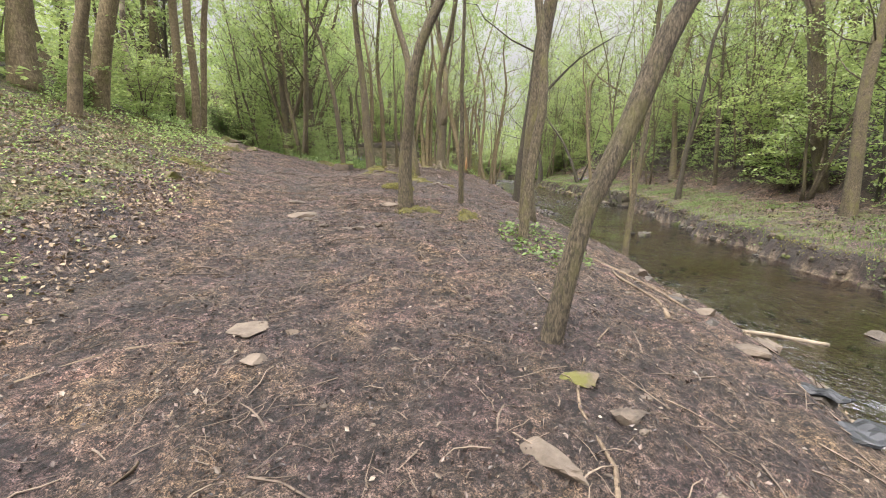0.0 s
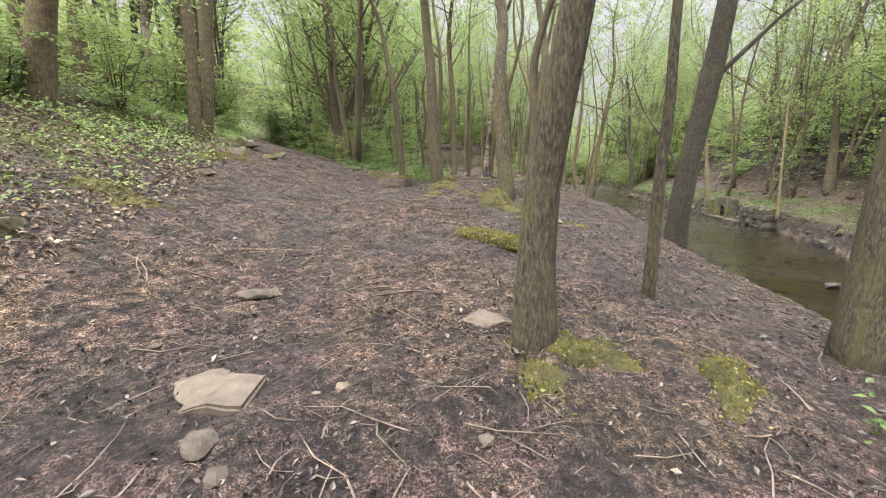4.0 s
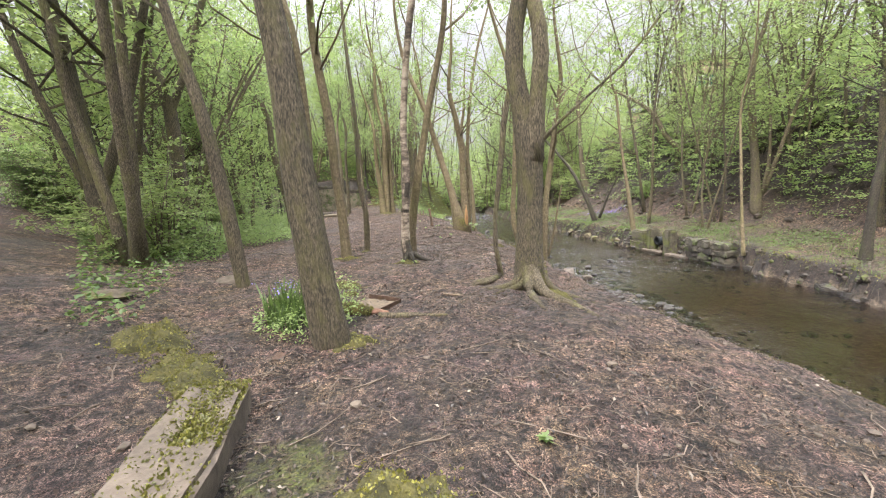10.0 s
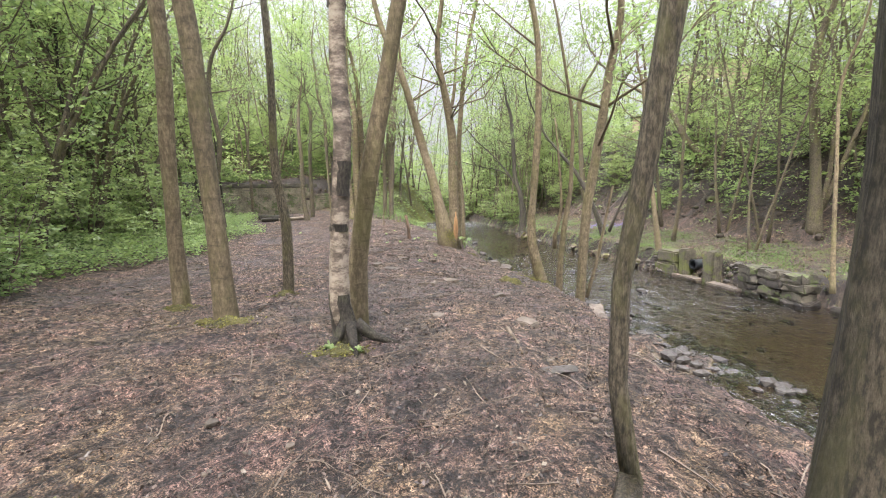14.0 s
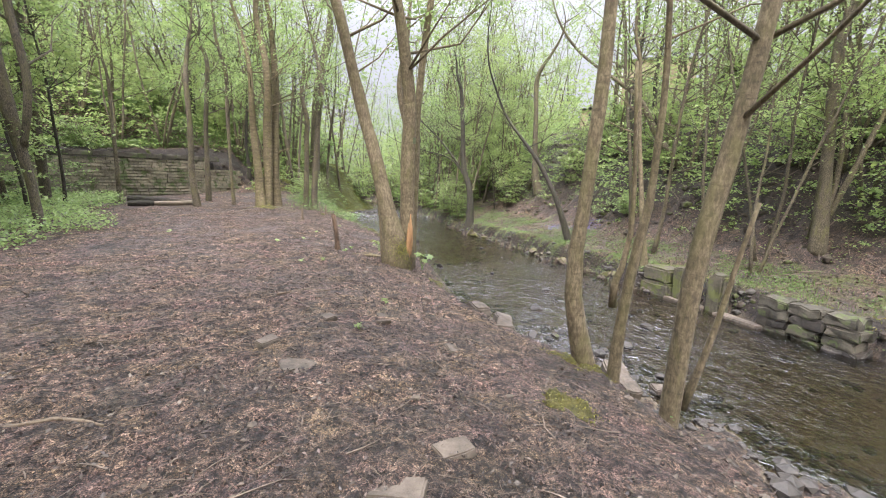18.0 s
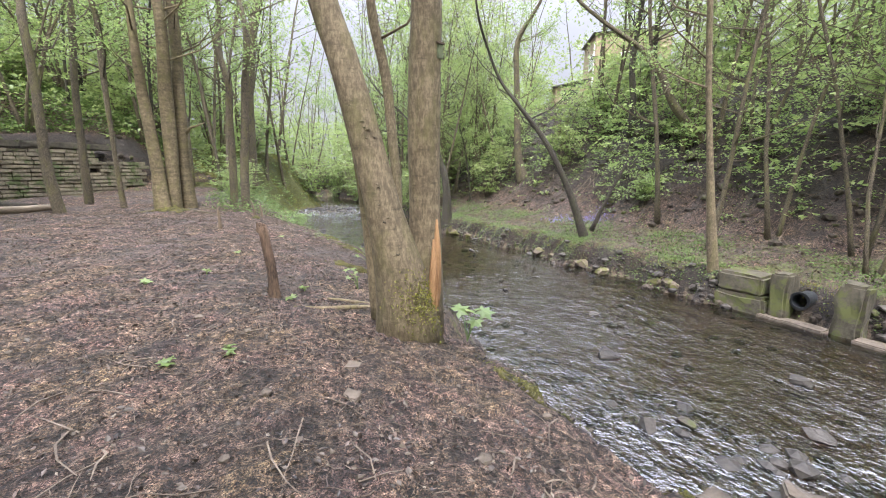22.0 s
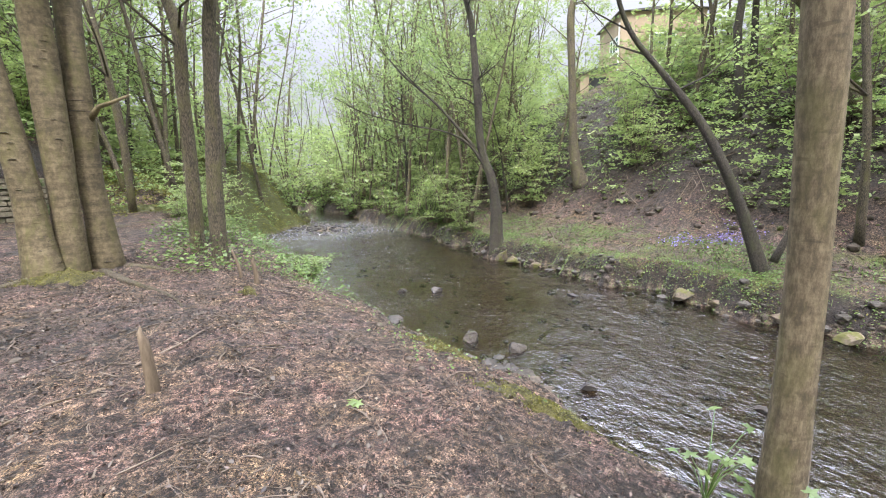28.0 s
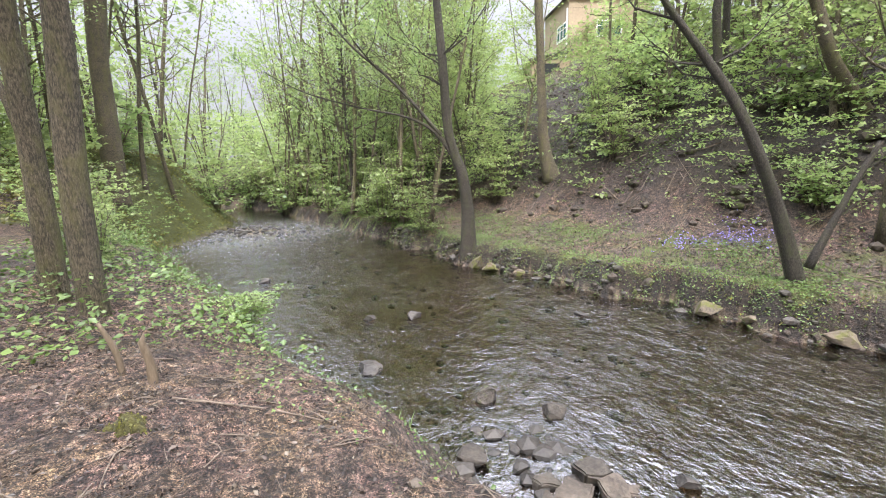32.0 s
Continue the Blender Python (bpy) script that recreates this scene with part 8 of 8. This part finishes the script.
for name, r, l in (("pipe", 0.17, 0.6), ("rim", 0.19, 0.06)):
    V, F = [], []
    for k in range(20):
        a = 2 * math.pi * k / 20
        for rr, xx in ((r, -0.3), (r * 0.85, -0.3), (r, -0.3 + l), (r * 0.85, -0.3 + l)):
            V.append((xx, rr * math.cos(a), rr * math.sin(a)))
    for k in range(20):
        p, q = 4 * k, 4 * ((k + 1) % 20)
        F += [(p, q, q + 1, p + 1), (p, p + 2, q + 2, q), (p + 1, q + 1, q + 3, p + 3)]
    solid(name, V, F, BLACK_PLASTIC, pipe)
tagged(pipe, "black drain pipe opening between the abutments", "pipe")
# broken wall along the bank downstream
for i in range(16):
    b = 23.9 - 0.72 * i
    a = float(curve_at(RIGHT_EDGE, b)) + 0.2
    block_at("bank_stone", "dark stone of the collapsed bank wall", "stone", a, b, (0.3, 0.5, 0.2), STONE_BANK, 250 + i, 20 * math.sin(i), 8 * math.sin(2 * i), 6, 0.05, WATER - 0.05, 0.07)
# seedlings and leaves
def star_leaf(r, rng):
    V = [(0.0, 0.0, 0.0)]
    for k in range(11):
        a = radians(-150 + 30 * k)
        q = r * (1.0 if k % 2 == 1 else 0.52) * (1.0 - 0.25 * abs(k - 5) / 5)
        V.append((q * math.cos(a), q * math.sin(a), -0.12 * q + rng.uniform(-0.06, 0.06) * r))
    return V, [(0, k, k + 1) for k in range(1, 11)]


def seedling(x, y, n, r, h, label, seed, z=None, material=None):
    rng = np.random.default_rng(seed)
    base = empty_at("seedling", x, y, on_ground(x, y) if z is None else z)
    for i in range(n):
        a, l = rng.uniform(0, 6.28), h * rng.uniform(0.5, 1.1)
        tip = (math.cos(a) * h * 0.6 * rng.uniform(0.3, 1.2), math.sin(a) * h * 0.6 * rng.uniform(0.3, 1.2), l)
        v, f = tube([(0, 0, -0.02, 0.004), (tip[0] * 0.4, tip[1] * 0.4, l * 0.6, 0.003), (*tip, 0.002)], 4, 0, rng)
        solid("stalk", v, f, LEAF, base)
        v, f = star_leaf(r * rng.uniform(0.7, 1.2), rng)
        ob = solid("leaf", v, f, material or LEAF, base)
        ob.matrix_local = pose(*tip, rng.uniform(-30, 30), rng.uniform(-30, 30), rng.uniform(0, 360))
    return tagged(base, label, "seedling", "young seedlings")


seedling(1.62, 27.55, 9, 0.1, 0.3, "bright green maple shoots at the foot of a tree", 1, -0.78)
seedling(1.2, 29.6, 6, 0.06, 0.3, "bright green maple shoots on the bank edge", 2)
for i, (a, b) in enumerate(seedling_spots + [(-0.28, 27.55), (-0.63, 27.53), (-0.13, 31.5), (-1.07, 29.93), (-3.57, 31.69), (0.72, 33.55), (-0.2, 23.9), (0.3, 24.9), (-0.5, 30.3), (-1.2, 12.9), (0.5, 29.3), (0.32, 28.95), (1.9, 30.6)]):
    seedling(a, b, 4, 0.055, 0.06, "small yellow-green seedling on bare ground", 10 + i)
for i, (a, b) in enumerate([(2.55, 31.85), (2.35, 32.2), (2.2, 31.6), (1.95, 31.4)]):
    seedling(a, b, 12, 0.06, 0.42, "leafy shoots round the foot of a bank tree", 30 + i, None, LEAF)
fl = np.random.default_rng(3)
pts = np.concatenate([np.stack([fl.normal(-3.05, 0.12, 60), fl.normal(15.75, 0.14, 60), -0.27 + fl.uniform(0.3, 0.42, 60)], -1)])
v, f = leaf_cloud(pts, 0.025, fl, 0.02)
stuff("bluebells", v, f, PURPLE, "small purple bluebells over long leaves", "flowers")
fx, fy = np.concatenate([fl.normal(13.2, 0.5, 260), fl.normal(12.2, 0.35, 120)]), np.concatenate([fl.normal(37.2, 0.4, 260), fl.normal(38.1, 0.3, 120)])
v, f = leaf_cloud(np.stack([fx, fy, ground(fx, fy) + fl.uniform(0.12, 0.28, len(fx))], -1), 0.05, fl, 0.02)
stuff("bluebells", v, f, PURPLE, "patch of purple bluebells on the far bank", "flowers")
# nest box on the three-stemmed tree
box = empty_at("nest_box", 1.5, 27.93, 1.64)
hewn("box", 0.07, 0.06, 0.12, GREEN_PAINT, 300, box, 0.002, 1)
lid = hewn("lid", 0.09, 0.08, 0.015, WOOD_DEAD, 301, box, 0.002, 1)
lid.location = (0, 0, 0.12)
tagged(box, "tiny faded green nest box fixed to a trunk", "nest box")
box.rotation_euler = (0, 0, radians(20))

# ---- house on the hill ----
def box_mesh(name, x0, x1, y0, y1, z0, z1, material, parent, label=""):
    V = [(x, y, z) for z in (z0, z1) for y in (y0, y1) for x in (x0, x1)]
    F = [(0, 2, 3, 1), (4, 5, 7, 6), (0, 1, 5, 4), (2, 6, 7, 3), (0, 4, 6, 2), (1, 3, 7, 5)]
    return solid(name, V, F, material, parent, label)


house = tagged(empty_at("house", 29.2, 53.6, 5.7), "small buff brick house on the hilltop", "house")
house.rotation_euler = (0, 0, radians(-34))
box_mesh("wall", 0, 6.2, 0, 5.2, 0, 6.5, BRICK_BUFF, house)
V = [(-0.3, -0.3, 6.5), (6.5, -0.3, 6.5), (6.5, 5.5, 6.5), (-0.3, 5.5, 6.5), (3.1, -0.3, 6.75), (3.1, 5.5, 6.75)]
solid("roof", V, [(0, 1, 4), (1, 2, 5, 4), (2, 3, 5), (3, 0, 4, 5), (0, 3, 2, 1)], ROOF, house)
for wx, wy, side in ((2.1, -0.02, 0), (-0.02, 2.2, 1)):
    win = empty_at("window", wx, wy, 3.9)
    win.parent = house
    win.rotation_euler = (0, 0, radians(-90) if side else 0)
    for a0, a1, b0, b1 in ((0, 1.95, -0.08, 0.05), (0, 1.95, 1.0, 1.1), (0, 0.08, 0, 1.05), (1.87, 1.95, 0, 1.05), (0.62, 0.69, 0, 1.05), (1.26, 1.33, 0, 1.05), (0, 1.95, 0.66, 0.72)):
        box_mesh("frame_bar", a0, a1, -0.06, 0.02, b0, b1, WHITE_PAINT, win)
    for k in range(3):
        box_mesh("pane", 0.06 + 0.64 * k, 0.64 + 0.64 * k, -0.02, 0.01, 0.04, 1.02, PANE, win)
v, f = tube([(-0.08, 0.1, 0, 0.06), (-0.08, 0.1, 5.8, 0.06)], 8, 0)
solid("drainpipe", v, f, WHITE_PAINT, house)
box_mesh("plinth", -0.12, 6.32, -0.12, 0.0, 0, 2.1, BRICK_BUFF, house)
shed = tagged(empty_at("shed", 24.6, 53.2, 5.6), "small shed with a sloping dark roof by the house", "shed")
box_mesh("wall", 0, 2.6, 0, 2.0, 0, 1.7, BRICK_BUFF, shed)
solid("roof", [(-0.2, -0.3, 1.7), (2.8, -0.3, 2.3), (2.8, 2.2, 2.3), (-0.2, 2.2, 1.7), (-0.2, -0.3, 1.78), (2.8, -0.3, 2.38), (2.8, 2.2, 2.38), (-0.2, 2.2, 1.78)], [(0, 3, 2, 1), (4, 5, 6, 7), (0, 1, 5, 4), (1, 2, 6, 5), (2, 3, 7, 6), (3, 0, 4, 7)], ROOF, shed)
box_mesh("doorway", 0.6, 1.9, -0.03, 0.0, 0.1, 1.5, BLACK_PLASTIC, shed)
shed.rotation_euler = (0, 0, radians(-34))

# ---- old retaining wall, stone by stone ----
old_wall = tagged(empty_at("wall_old", -12.0, 41.6, 0), "old coursed stone retaining wall with dark coping", "wall", kind="structure")
wdir, wnor = Vector((8.5, 6.0, 0)).normalized(), Vector((6.0, -8.5, 0)).normalized()
wall_yaw = math.degrees(math.atan2(6.0, 8.5))
shapes = [hewn("stone", 1, 0.3, 0.135, WALL_STONE, 400 + k, None, 0.022, 1).data for k in range(7)]
for o in [o for o in scene.objects if o.type == "MESH" and o.data in shapes]:
    bpy.data.objects.remove(o)
rw = np.random.default_rng(50)
for c in range(13):
    s = -0.9 + rw.uniform(0, 0.3)
    while s < 10.2:
        ln = rw.uniform(0.24, 0.62)
        p = Vector((-12.0, 41.6, 0)) + wdir * (s + ln / 2) + wnor * 0.16
        zc = -0.55 + 0.145 * c
        if zc > on_ground(p.x + wnor.x * 0.35, p.y + wnor.y * 0.35) - 0.16 and rw.uniform() > 0.015 and not (s > 8.6 and c > 9):
            ob = new("stone", shapes[rw.integers(7)])
            ob.parent = old_wall
            ob.matrix_local = Matrix.Translation(p - Vector((-12.0, 41.6, 0)) + Vector((0, 0, zc)) + wnor * rw.uniform(-0.03, 0.03)) @ pose(0, 0, 0, 0, 0, wall_yaw + rw.uniform(-1.5, 1.5)) @ Matrix.Diagonal((ln - 0.012, 1, 0.97, 1))
        s += ln
cop = [hewn("coping", 1, 0.5, 0.24, WALL_DARK, 420 + k, None, 0.04, 1).data for k in range(4)]
for o in [o for o in scene.objects if o.type == "MESH" and o.data in cop]:
    bpy.data.objects.remove(o)
s = -1.0
while s < 8.7:
    ln = rw.uniform(0.7, 1.2)
    ob = new("coping", cop[rw.integers(4)])
    ob.parent = old_wall
    ob.matrix_local = Matrix.Translation(wdir * (s + ln / 2) + wnor * 0.1 + Vector((0, 0, 1.34 + rw.uniform(-0.02, 0.02)))) @ pose(0, 0, 0, 0, 0, wall_yaw) @ Matrix.Diagonal((ln - 0.02, 1, 1, 1))
    s += ln
